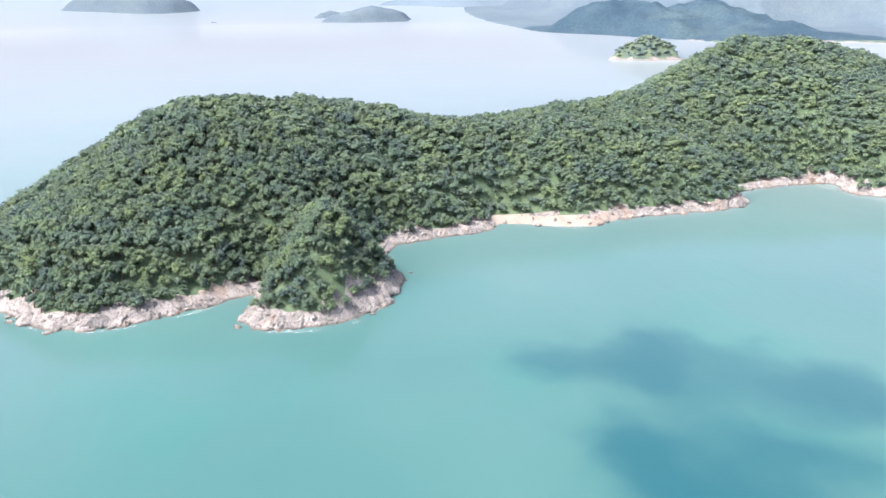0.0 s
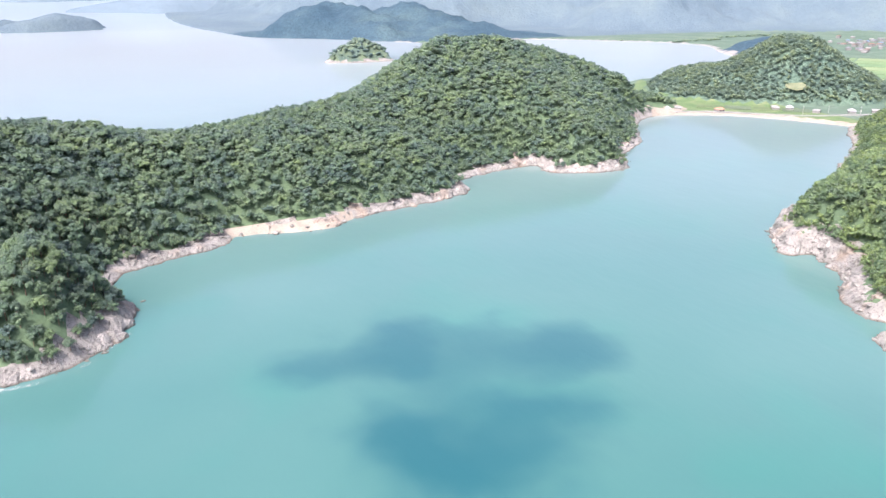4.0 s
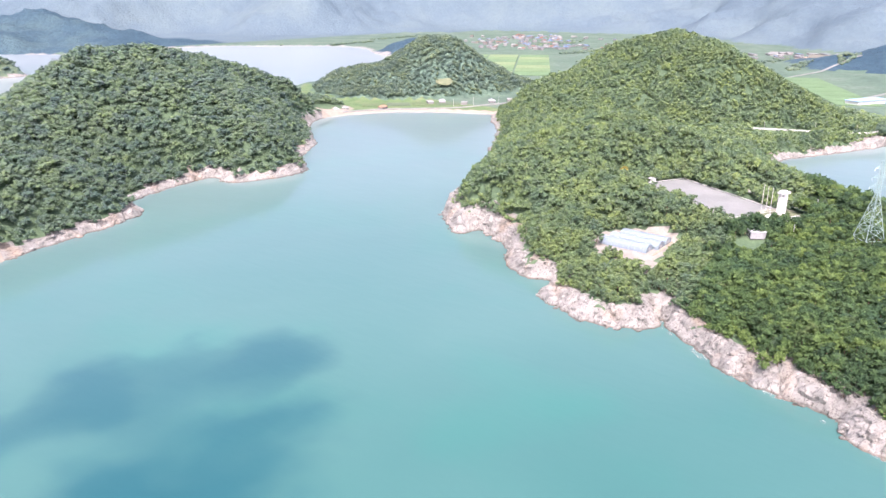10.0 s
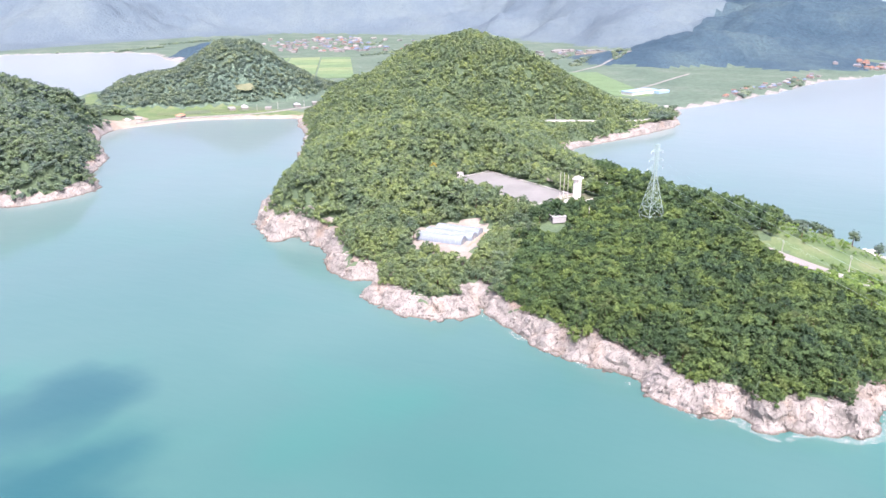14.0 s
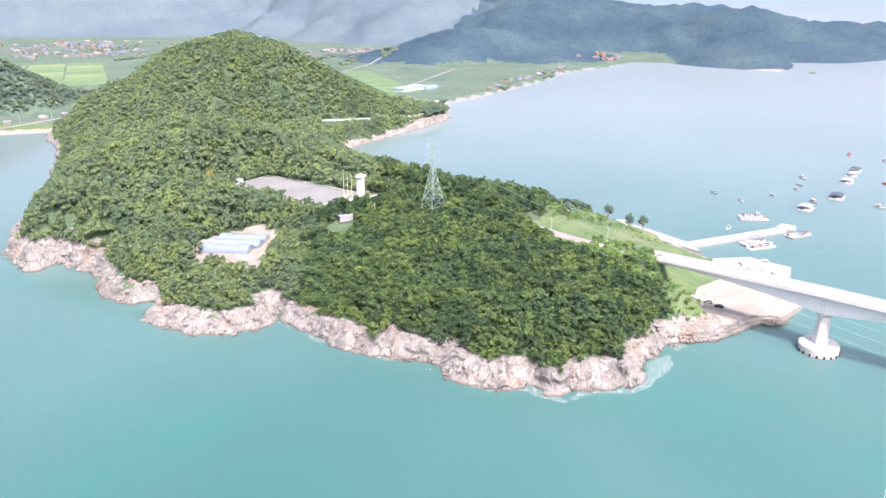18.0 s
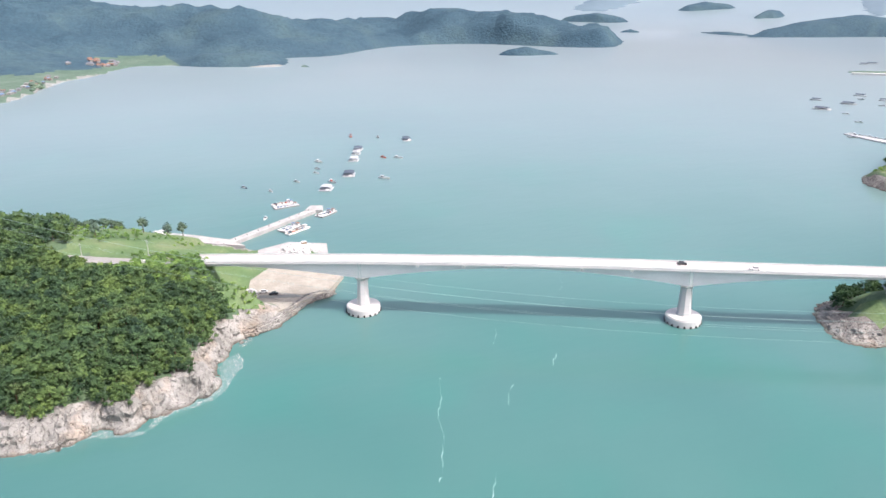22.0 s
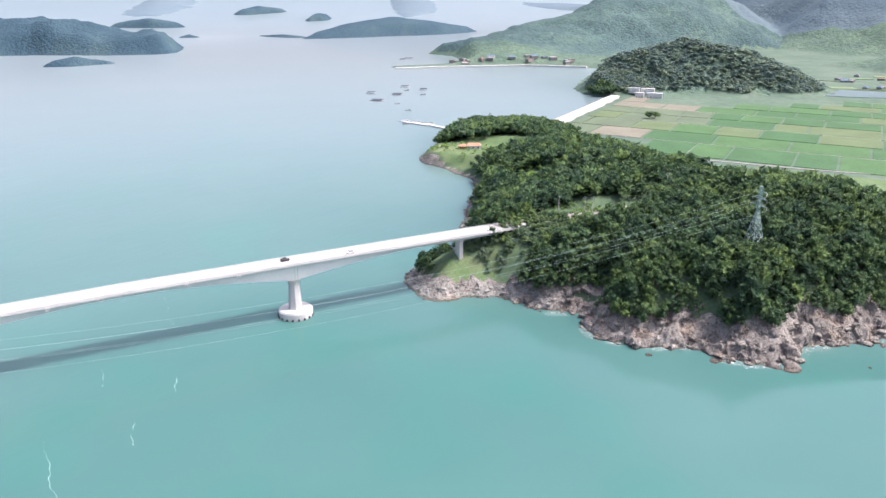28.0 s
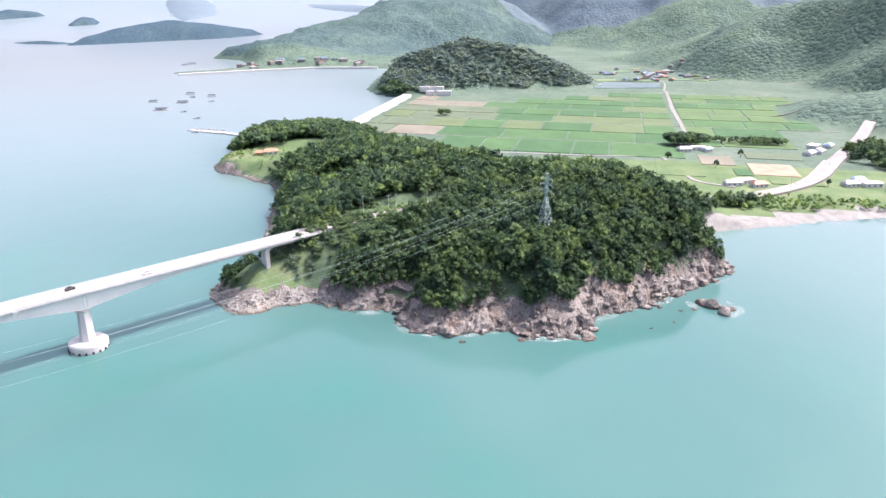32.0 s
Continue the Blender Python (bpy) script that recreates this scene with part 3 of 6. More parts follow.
ground("ground_far_cape", ISLE, 4.0,
       [(ROCK_PINK, lambda x, y, d, z: d < np.where(x > 196, 3.5, 11 + 5 * wave(x, y, 30, 2))), (SHINGLE, lambda x, y, d, z: (x < -55) & (y < -440) & (d < 16)), (GRASS, lambda x, y, d, z: terrace(x, y) & (d > 6)),
        (GRASS, lambda x, y, d, z: (np.hypot(x - 168, y + 328) < 20) & (d > 11) & (wave(x, y, 12, 3) > -0.3)), (GRASS, lambda x, y, d, z: (y < -560) & (x < 60) & (d > 16))], UNDER,
       "pine-covered cape with reddish rocks", "cape")

# ---- the mainland behind the first bay ----
ISTH = Land(
    [(545, 745), (600, 712), (650, 690), (690, 645), (719, 590), (760, 520), (900, 420), (1080, 560), (1100, 800), (960, 1050), (860, 1001), (772, 1032), (690, 960), (600, 830)],
    hills=[([(775, 835, 42), (830, 798, 80), (865, 790, 78), (915, 800, 46)], 138)],
    bank=2.5, bankw=12, rough=1.0, wobble=3, seed=6.0, fine=12)
ground("ground_isthmus", ISTH, 8.0,
       [(SAND, lambda x, y, d, z: (y < 745) & (x < 740) & (d < 14)), (SOIL, lambda x, y, d, z: np.hypot((x - 730) / 1.3, y - 885) < 32), (GRASS, lambda x, y, d, z: (d > 14) & (x < 760) & (z < 5)),
        (UNDER_FAR, lambda x, y, d, z: z > 5)], PLAIN, "low farmed isthmus with a wooded hill", "isthmus")
MAIN = Land(
    [(860, 560), (900, 300), (985, 190), (1010, 160), (1148, 96), (1300, 40), (1469, -13), (1520, -60), (1640, -112), (1690, -150), (1682, -209), (1615, -260), (1569, -320), (1529, -408), (1552, -436), (1640, -470), (1721, -484), (1722, -600), (1922, -851),
     (1905, -1096), (1648, -1255), (1592, -1331), (1655, -1441), (1900, -1600), (2500, -1500), (3300, -900), (4200, 0), (4400, 1500), (3300, 3300), (1700, 4400), (400, 4500), (100, 3700), (250, 2700), (327, 2393), (509, 2235), (765, 1937), (900, 1960),
     (1099, 1956), (1378, 1639), (1267, 1397), (1237, 1305), (1080, 1180), (950, 1060), (900, 900), (880, 700)],
    hills=[([(567, 2435, 100), (704, 2300, 65), (821, 2380, 100), (910, 2150, 45)], 330),
           ([(1300, 1330, 30), (1340, 1300, 34)], 160),
           ([(1100, 3600, 260), (2000, 3000, 330), (2800, 2300, 420), (3300, 1500, 400), (3300, 900, 330)], 1000),
           ([(2900, 900, 260), (2500, 500, 150), (2350, 200, 105)], 560),
           ([(3000, 300, 240), (2600, 60, 190), (2298, 80, 116), (2297, -20, 116), (2250, -300, 108), (2153, -451, 98)], 520),
           ([(1700, 350, 34), (1760, 285, 66), (1800, 195, 64), (1800, 100, 42), (1740, 40, 20)], 250),
           ([(1650, -300, 22), (1640, -390, 26), (1690, -440, 20)], 110),
           ([(2056, -429, 96), (2010, -600, 60), (2169, -766, 52), (2288, -1008, 66), (2105, -1152, 92), (1901, -1294, 78), (1721, -1371, 46)], 330)],
    bank=2.5, bankw=12, rough=4.5, wobble=8, seed=4.0, fine=60, spur=0.25)
NEAR_RANGES = [MAIN.hills[k] for k in (0, 1, 4, 5, 6, 7)]
FAR_RANGES = [MAIN.hills[k] for k in (2, 3)]


def rise(x, y, ranges):
    """The height that the highest of these ranges reaches at each place."""
    top = np.zeros(x.shape)
    for r, w in ranges:
        dr, zr = seg_dist(x, y, np.array(r, float))
        u = np.clip(dr / w, 0, 1)
        top = np.maximum(top, zr * (1 - u * u) ** 2)
    return top


wooded = lambda x, y, z: (z - bowl(x, y) > 5.5 + 1.2 * wave(x, y, 90, 1)) | ((x > 1560) & (y < -230)) | (y > 1990)
# far ranges take the haze-tinted colour, nearer ones the cloud-shaded blue
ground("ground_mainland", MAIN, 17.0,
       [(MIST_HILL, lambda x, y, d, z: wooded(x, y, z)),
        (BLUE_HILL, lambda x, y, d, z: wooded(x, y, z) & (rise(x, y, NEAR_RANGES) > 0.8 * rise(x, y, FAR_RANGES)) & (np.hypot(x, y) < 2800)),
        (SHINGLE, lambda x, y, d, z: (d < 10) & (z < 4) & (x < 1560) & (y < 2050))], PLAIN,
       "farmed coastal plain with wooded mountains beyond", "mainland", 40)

# ---- the land behind the far cape ----
SOUTH = Land(
    [(60, -560), (150, -600), (290, -700), (303, -789), (311, -1084), (345, -1084), (405, -1156), (450, -1350), (490, -1516), (633, -1485), (736, -1400), (800, -1340), (840, -1290), (880, -1330), (800, -1480), (900, -1640), (1000, -1720), (760, -2100),
     (650, -2500), (500, -3300), (0, -4400), (-1500, -4200), (-2200, -2000), (-1600, -900), (-600, -650), (-262, -570), (-193, -545), (-141, -523), (-93, -499), (-64, -482), (-20, -520)],
    hills=[([(340, -1170, 30), (329, -1206, 54), (256, -1275, 74), (175, -1289, 62), (140, -1280, 45)], 150),
           ([(920, -1680, 30), (800, -1750, 50), (760, -1958, 80), (656, -2100, 130), (500, -2400, 170)], 420),
           ([(-190, -1850, 40), (-240, -1740, 85), (-330, -1610, 130), (-430, -1560, 170), (-560, -1400, 210), (-760, -1300, 260)], 300),
           ([(-350, -1000, 40), (-420, -900, 60), (-480, -800, 60)], 190),
           ([(-300, -2700, 260), (200, -3000, 300), (600, -3300, 200)], 800)],
    bank=3.0, bankw=10, rough=3.2, wobble=6, seed=5.0, fine=40, spur=0.25)
hill_field = lambda x, y: (np.hypot((x + 330) / 1.6, y + 1290) < 24) | (np.hypot((x + 440) / 1.5, y + 1330) < 26)
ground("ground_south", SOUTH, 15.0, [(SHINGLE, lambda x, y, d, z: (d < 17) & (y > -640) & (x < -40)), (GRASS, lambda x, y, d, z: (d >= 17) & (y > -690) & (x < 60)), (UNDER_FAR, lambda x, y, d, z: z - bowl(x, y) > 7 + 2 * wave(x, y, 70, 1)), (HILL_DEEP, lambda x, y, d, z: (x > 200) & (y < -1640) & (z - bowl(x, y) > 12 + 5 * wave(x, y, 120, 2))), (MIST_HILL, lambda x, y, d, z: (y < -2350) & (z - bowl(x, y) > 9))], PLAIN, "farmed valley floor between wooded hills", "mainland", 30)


# ---- islands out at sea ----
def island(name, x, y, a, b, turn, h, mat, label, shore=None, res=None):
    c, s = math.cos(radians(turn)), math.sin(radians(turn))
    ring = []
    for k in range(14):
        t = k / 14 * 2 * math.pi
        q = 1 + 0.13 * math.sin(3 * t + x) + 0.09 * math.sin(5 * t + y)
        ring.append((x + q * (a * math.cos(t) * c - b * math.sin(t) * s), y + q * (a * math.cos(t) * s + b * math.sin(t) * c)))
    top = [(x - 0.45 * a * c, y - 0.45 * a * s, h * 0.7), (x, y, h), (x + 0.4 * a * c, y + 0.4 * a * s, h * 0.75)]
    land = Land(ring, [top], bank=min(4, h / 4), bankw=6, power=0.5, rough=h / 60, wobble=a / 40, seed=x % 7, fine=max(6, a / 6))
    ground(name, land, res or max(5, a / 16), [(shore, lambda x, y, d, z: d < 4)] if shore else [], mat, label, "island")
    return land


FAR_ISLES = {}
ISLET = island("islet_near", 425, 1545, 72, 48, 10, 44, LEAF_ISTH, "small wooded islet ringed with pale rock", ROCK_PALE)
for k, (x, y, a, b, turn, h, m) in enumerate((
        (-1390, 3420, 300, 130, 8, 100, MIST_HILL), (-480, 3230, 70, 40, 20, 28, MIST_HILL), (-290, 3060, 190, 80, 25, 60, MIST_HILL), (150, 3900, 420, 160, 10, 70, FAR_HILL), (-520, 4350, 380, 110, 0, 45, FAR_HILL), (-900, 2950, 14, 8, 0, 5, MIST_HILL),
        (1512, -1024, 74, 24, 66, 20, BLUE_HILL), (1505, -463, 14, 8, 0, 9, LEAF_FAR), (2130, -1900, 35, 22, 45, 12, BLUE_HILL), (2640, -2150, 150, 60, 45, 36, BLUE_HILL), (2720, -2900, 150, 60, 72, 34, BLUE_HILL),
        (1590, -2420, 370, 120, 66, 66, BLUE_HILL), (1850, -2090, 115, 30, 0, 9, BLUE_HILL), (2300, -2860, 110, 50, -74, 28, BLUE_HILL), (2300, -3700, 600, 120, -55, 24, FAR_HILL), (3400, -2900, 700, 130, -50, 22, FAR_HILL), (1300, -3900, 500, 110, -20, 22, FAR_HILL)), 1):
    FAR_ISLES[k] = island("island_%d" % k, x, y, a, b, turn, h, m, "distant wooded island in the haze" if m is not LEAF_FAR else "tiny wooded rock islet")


# ---- woods ----
ICO = None


def ico():
    global ICO
    if ICO is None:
        bm = bmesh.new()
        bmesh.ops.create_icosphere(bm, subdivisions=1, radius=1)
        v = np.array([p.co[:] for p in bm.verts])
        f = np.array([[p.index for p in q.verts] for q in bm.faces])
        bm.free()
        ICO = v, f
    return ICO


def tree_shape(kind, clumps, leaves, seed, trunk=True):
    """A tree one metre high: leaf clumps on the shell of a crown, and leaf sprays facing outwards. Returns vertices, triangles, material index."""
    g = np.random.default_rng(seed)
    cv, cf = ico()
    V, F, M, C, S, n = [], [], [], [], [], 0
    grow = {6: 0.86, 3: 1.16, 2: 1.36, 1: 2.0}.get(clumps, 0.85)
    for k in range(clumps):
        a, u = k * 2.4 + g.uniform(0, 0.9), (k + g.uniform(0.1, 0.9)) / clumps
        if kind == "pine":
            z = 0.38 + 0.56 * u
            r = (0.06 + 0.3 * (1 - u) ** 0.7) * g.uniform(0.65, 1.1)
            size, flat = g.uniform(0.12, 0.17) * (1.15 - 0.4 * u), g.uniform(0.7, 0.95)
        else:
            e = -0.35 + 1.75 * u
            z = 0.6 + 0.27 * math.sin(e)
            r = 0.25 * math.cos(e) * g.uniform(0.75, 1.1)
            size, flat = g.uniform(0.13, 0.19), g.uniform(0.8, 1.05)
        v = cv * (size * grow * g.uniform(0.75, 1.2, (len(cv), 1)))
        v[:, 2] *= flat
        C.append((r * math.cos(a), r * math.sin(a), z))
        S.append((size * grow, flat))
        V.append(v + C[-1])
        F.append(cf + n)
        M.append(np.zeros(len(cf), int))
        n += len(v)
    if leaves:
        cen, siz = np.array(C), np.array(S)
        i = g.integers(0, clumps, leaves)
        way = g.normal(0, 1, (leaves, 3)) + (0, 0, 0.35)
        way += (cen[i] - (0, 0, 0.5)) * (2.2, 2.2, 1.2)
        way /= np.linalg.norm(way, axis=1)[:, None]
        p = cen[i] + way * (siz[i, :1] * g.uniform(0.9, 1.55, (leaves, 1)))
        side = np.cross(way, g.normal(0, 1, (leaves, 3)))
        side /= np.linalg.norm(side, axis=1)[:, None]
        up = np.cross(way, side)
        size = {6: 0.063, 3: 0.092, 2: 0.105}.get(clumps, 0.055) * g.uniform(0.6, 1.35, (leaves, 1))
        tip = way * size * (1.5 if kind == "pine" else 0.5)
        t = np.stack([p - side * size - up * 0.6 * size, p + side * size - up * 0.6 * size, p + up * size * 1.1 + tip], 1)
        V.append((t + g.normal(0, 0.012, t.shape)).reshape(-1, 3))
        F.append(np.arange(leaves * 3).reshape(-1, 3) + n)
        M.append(np.zeros(leaves, int))
        n += leaves * 3
    if trunk:
        ang = np.arange(4) * math.pi / 2
        lo = np.stack([0.028 * np.cos(ang), 0.028 * np.sin(ang), np.full(4, -0.12)], 1)
        hi = np.stack([0.012 * np.cos(ang) + 0.02, 0.012 * np.sin(ang), np.full(4, 0.75)], 1)
        V.append(np.concatenate([lo, hi]))
        q = [(i, (i + 1) % 4, 4 + (i + 1) % 4) for i in range(4)] + [(i, 4 + (i + 1) % 4, 4 + i) for i in range(4)]
        F.append(np.array(q) + n)
        M.append(np.ones(8, int))
    return np.concatenate(V), np.concatenate(F), np.concatenate(M)


SHAPES = {}


def shapes(kind, level):
    if (kind, level) not in SHAPES:
        c, l = {"near": (6, 165), "mid": (3, 56), "far": (2, 20), "bush": (1, 0)}[level]
        SHAPES[kind, level] = [tree_shape(kind, c, l, 10 * i + len(kind) + c, level == "near") for i in range(7)]
    return SHAPES[kind, level]


def plant(name, x, y, z, h, wide, kind, level, leaf, label, seed=0):
    """Many trees as one mass of real geometry."""
    if not len(x):
        return None
    g = np.random.default_rng(seed)
    z = z - h * {"bush": 0.36, "far": 0.14}.get(level, 0.0)      # low crowns stand close on the ground
    pick, turn = g.integers(0, 7, len(x)), g.uniform(0, 6.283, len(x))
    V, F, M, T, n = [], [], [], [], 0
    for i, (v, f, m) in enumerate(shapes(kind, level)):
        s = pick == i
        k = int(s.sum())
        if not k:
            continue
        c, q = np.cos(turn[s])[:, None], np.sin(turn[s])[:, None]
        w, t = (h[s] * wide[s])[:, None], h[s][:, None]
        p = np.stack([x[s][:, None] + w * (v[:, 0] * c - v[:, 1] * q), y[s][:, None] + w * (v[:, 0] * q + v[:, 1] * c), z[s][:, None] + t * v[:, 2]], 2)
        V.append(p.reshape(-1, 3))
        F.append((f[None] + (np.arange(k) * len(v))[:, None, None]).reshape(-1, 3) + n)
        M.append(np.tile(m, k))
        T.append(np.repeat(g.uniform(0, 1, k), len(v)))
        n += k * len(v)
    me = np_mesh(name, np.concatenate(V), np.concatenate(F), [leaf, BARK], np.concatenate(M), True)
    tone = me.attributes.new("tone", "FLOAT", "POINT")
    tone.data.foreach_set("value", np.concatenate(T).astype(np.float32))
    return tagged(new(name, me), label, "forest" if len(x) > 60 else "trees", kind="stuff")


def scatter(land, lo, hi, gap, seed):
    g = np.random.default_rng(seed)
    xs, ys = np.meshgrid(np.arange(lo[0], hi[0], gap), np.arange(lo[1], hi[1], gap))
    x = xs.ravel() + g.uniform(-0.48, 0.48, xs.size) * gap
    y = ys.ravel() + g.uniform(-0.48, 0.48, xs.size) * gap
    d = land.depth(x, y)
    k = d > 3
    x, y, d = x[k], y[k], d[k]
    return x, y, d, land.height(x, y, d), g


def woods(name, land, keep, rings, kind, leaf, label, tall=(7, 10.5), wide=0.95, seed=1, behind=None):
    """Trees over a land wherever keep(x, y, d, z) holds; nearer rings are planted with more detail: (from, to, gap, level); behind(x, y) marks slopes with plain tufts."""
    lo, hi = land.coast[:, :2].min(0), land.coast[:, :2].max(0)
    for r0, r1, gap, level in rings:
        x, y, d, z, g = scatter(land, lo, hi, gap, seed)
        r = np.hypot(x, y)
        k = (r >= r0) & (r < r1) & keep(x, y, d, z)
        x, y, d, z = x[k], y[k], d[k], z[k]
        h = g.uniform(*tall, len(x)) * (1 + 0.16 * wave(x, y, 45, seed)) * (0.72 + 0.28 * step(4, 22, d))
        w = g.uniform(0.85, 1.2, len(x)) * wide * (1 if level == "near" else gap / 4.6)
        back = behind(x, y) if behind else np.zeros(len(x), bool)
        for k, detail in ((~back, level), (back, "bush")):
            plant(name, x[k], y[k], z[k] - 0.5, h[k], w[k], kind, detail, leaf, label, seed)


ridge_x, ridge_y = np.array([(-300, 440), (-200, 450), (-141, 470), (-74, 545), (49, 570), (157, 632), (208, 680), (291, 735), (343, 750), (416, 775), (545, 770), (640, 800)], float).T
behind_headland = lambda x, y: y > np.interp(x, ridge_x, ridge_y)
woods("forest_headland", HEAD, lambda x, y, d, z: (d > 5 + 2.5 * wave(x, y, 26, 5)) & ~beach(x, y, d - 2) & ~((x > 560) & (y < 765) & (d < 22)),
      [(0, 440, 4.2, "near"), (440, 660, 4.9, "mid"), (660, 1200, 5.4, "far")], "broad", LEAF_BROAD, "dense green broadleaf woods covering the headland", (6.4, 9.6), 1.12, 1, behind_headland)

def clear_of(x, y, line, w):
    d, _ = seg_dist(x, y, line[::3])
    return d > w


tower_pit = lambda x, y, cx, cy, r=5: np.hypot(x - cx, y - cy) > r
in_forest = lambda x, y, d, z: ((d > np.where(y < 130, 6.5, 8) + 3.8 * wave(x, y, 26, 5)) & ~lot(x, y) & (np.hypot(x - 417, y - 123) > 18) & (np.hypot((x - 352) / 1.2, y - 177) > 24) & (np.hypot((x - 337) / 1.2, y - 170) > 17) & ~meadow(x, y) & ~lot(x + 7, y + 3) & ~lot(x + 14, y + 6) & ~lot(x + 20, y + 9)
      & clear_of(x, y, CAPE_ROAD[CAPE_ROAD[:, 0] < 480], np.where(y < 20, 17, 6)) & clear_of(x, y, CAPE_ROAD[CAPE_ROAD[:, 0] > 655], 10) & tower_pit(x, y, 396, 73) & (np.hypot(x - 373, y - 121) > 11) & (np.hypot((x - 320) / 1.4, y - 178) > 11) & (np.hypot(x - 325, y - 159) > 9) & ~field_by_road(x, y))
woods("forest_cape", CAPE, lambda x, y, d, z: in_forest(x, y, d, z) & (y + 12 * wave(x, y, 40, 3) > 128), [(0, 420, 4.1, "near"), (420, 620, 4.6, "mid"), (620, 1200, 4.8, "far")], "pine", LEAF_PINE, "bright green pine woods covering the cape", (6, 9), 1.12, 2, lambda x, y: x * 0.92 + y * 0.39 > 935)
bank = lambda x, y: (x - 0.65 * (y + 45) > 330 + 7 * wave(x, y, 22, 9)) & (y < 2)
woods("forest_pine_hill", CAPE, lambda x, y, d, z: in_forest(x, y, d, z) & (np.hypot(x - 790, y - 300) < 95) & (z > 16), [(0, 1200, 4.3, "far")], "pine", LEAF_PINE, "dense pines on the slope of the pine hill", (6, 9), 1.12, 22)
woods("forest_cape_end", CAPE, lambda x, y, d, z: in_forest(x, y, d, z) & ~bank(x, y) & (y + 12 * wave(x, y, 40, 3) <= 128), [(0, 440, 4.0, "near"), (440, 620, 5.0, "mid")], "pine", LEAF_RICH, "deep green mixed woods at the end of the cape", (6, 9.6), 1.12, 2)
BRIDGE_END = road_line([(172, -328, 0), (146, -365, 0), (122, -404, 0), (104, -426, 0)])
woods("forest_far_cape", ISLE, lambda x, y, d, z: (d > 8 + 3.5 * wave(x, y, 26, 5)) & ~terrace(x, y) & clear_of(x, y, ISLE_ROAD, np.where((y > -425) & (y < -372), 15, 7)) & (np.hypot(x - 172, y + 326) > 20) & (np.hypot((x - 192) / 0.8, y + 466) > 24) & clear_of(x + 5, y - 14, BRIDGE_END, 17) & tower_pit(x, y, 31, -361, 4) & (x > -78) & ~((y < -545) & (x < 120)) & ~((y < -650) & (x < 250)),
      [(0, 430, 4.4, "near"), (430, 800, 5.2, "mid")], "pine", LEAF_DARK, "dark green pine woods covering the far cape", (7.5, 12.5), 0.98, 3, lambda x, y: (y < -520) & (x < 160))
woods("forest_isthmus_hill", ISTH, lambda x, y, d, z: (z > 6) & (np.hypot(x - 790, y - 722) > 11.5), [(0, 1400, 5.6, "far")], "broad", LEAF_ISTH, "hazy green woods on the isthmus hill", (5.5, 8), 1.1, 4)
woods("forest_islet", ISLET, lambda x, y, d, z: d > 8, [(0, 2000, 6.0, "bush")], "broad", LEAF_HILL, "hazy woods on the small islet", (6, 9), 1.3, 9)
woods("forest_far_cape_head", ISLE, lambda x, y, d, z: (d > 6) & (np.hypot(x - 360, y + 690) < 75), [(0, 1400, 6.0, "mid")], "broad", LEAF_DARK, "dark grove at the end of the spit", (9, 13), 0.95, 8)


# ---- coast rocks ----
def blocky(x, y, z, size):
    """A value per rock block, constant within a cell, with the depth of the crack between cells."""
    dist, pts = noise.voronoi(Vector((x / size, y / size, z / size)))
    p = pts[0]
    s = math.sin(p[0] * 12.9898 + p[1] * 78.233 + p[2] * 37.719) * 43758.5453
    return s - math.floor(s), min(1.0, (dist[1] - dist[0]) * 4)


def cliff(name, land, pts, width, mat, label, lift=1.0, stepm=1.35, rows=15):
    """Jointed rock along a stretch of coast."""
    line = smooth_loop(pts, stepm, False)
    t = np.gradient(line, axis=0)
    t /= np.hypot(t[:, 0], t[:, 1])[:, None] + 1e-9
    nrm = np.stack([-t[:, 1], t[:, 0]], 1)
    mid = line[len(line) // 2] + nrm[len(line) // 2] * 4
    if not inside(np.array([mid[0]]), np.array([mid[1]]), land.coast)[0]:
        nrm = -nrm
    n = len(line)
    off = -3.5 + (width + 3.5) * (np.arange(rows) / (rows - 1)) ** 1.0
    x = line[:, 0:1] + nrm[:, 0:1] * off
    y = line[:, 1:2] + nrm[:, 1:2] * off
    z = land.height(x.ravel(), y.ravel()).reshape(x.shape)
    fade = np.minimum(1, np.minimum(np.arange(n), n - 1 - np.arange(n)) / 6.0)
    v = np.zeros((n, rows, 3))
    for i in range(n):
        for j in range(rows):
            a, c1 = blocky(x[i, j] + 0.6 * z[i, j], y[i, j], z[i, j] * 0.9, 11.0)
            b, c2 = blocky(x[i, j] + 31, y[i, j], z[i, j] * 1.3, 3.4)
            u = j / (rows - 1)
            k = fade[i] * lift * (1 - 0.55 * u)
            out = k * ((a - 0.35) * 3.4 + (b - 0.5) * 1.1 - 0.9 * (1 - c1))
            up = k * ((a - 0.3) * 2.6 + (b - 0.5) * 1.1 - 1.2 * (1 - c1) - 0.4 * (1 - c2)) * (1 if j > 1 else 0)
            v[i, j] = (x[i, j] - nrm[i, 0] * out, y[i, j] - nrm[i, 1] * out, z[i, j] + 0.35 + up - (2.0 if j == 0 else 0) - (2.5 * u ** 6))
    idx = (np.arange(n - 1)[:, None] * rows + np.arange(rows - 1)[None, :]).ravel()
    f = np.stack([idx, idx + 1, idx + rows + 1, idx + rows], 1)
    me = np_mesh(name, v.reshape(-1, 3), f, [mat], None, False)
    return tagged(new(name, me), label, "rock shore", kind="structure")


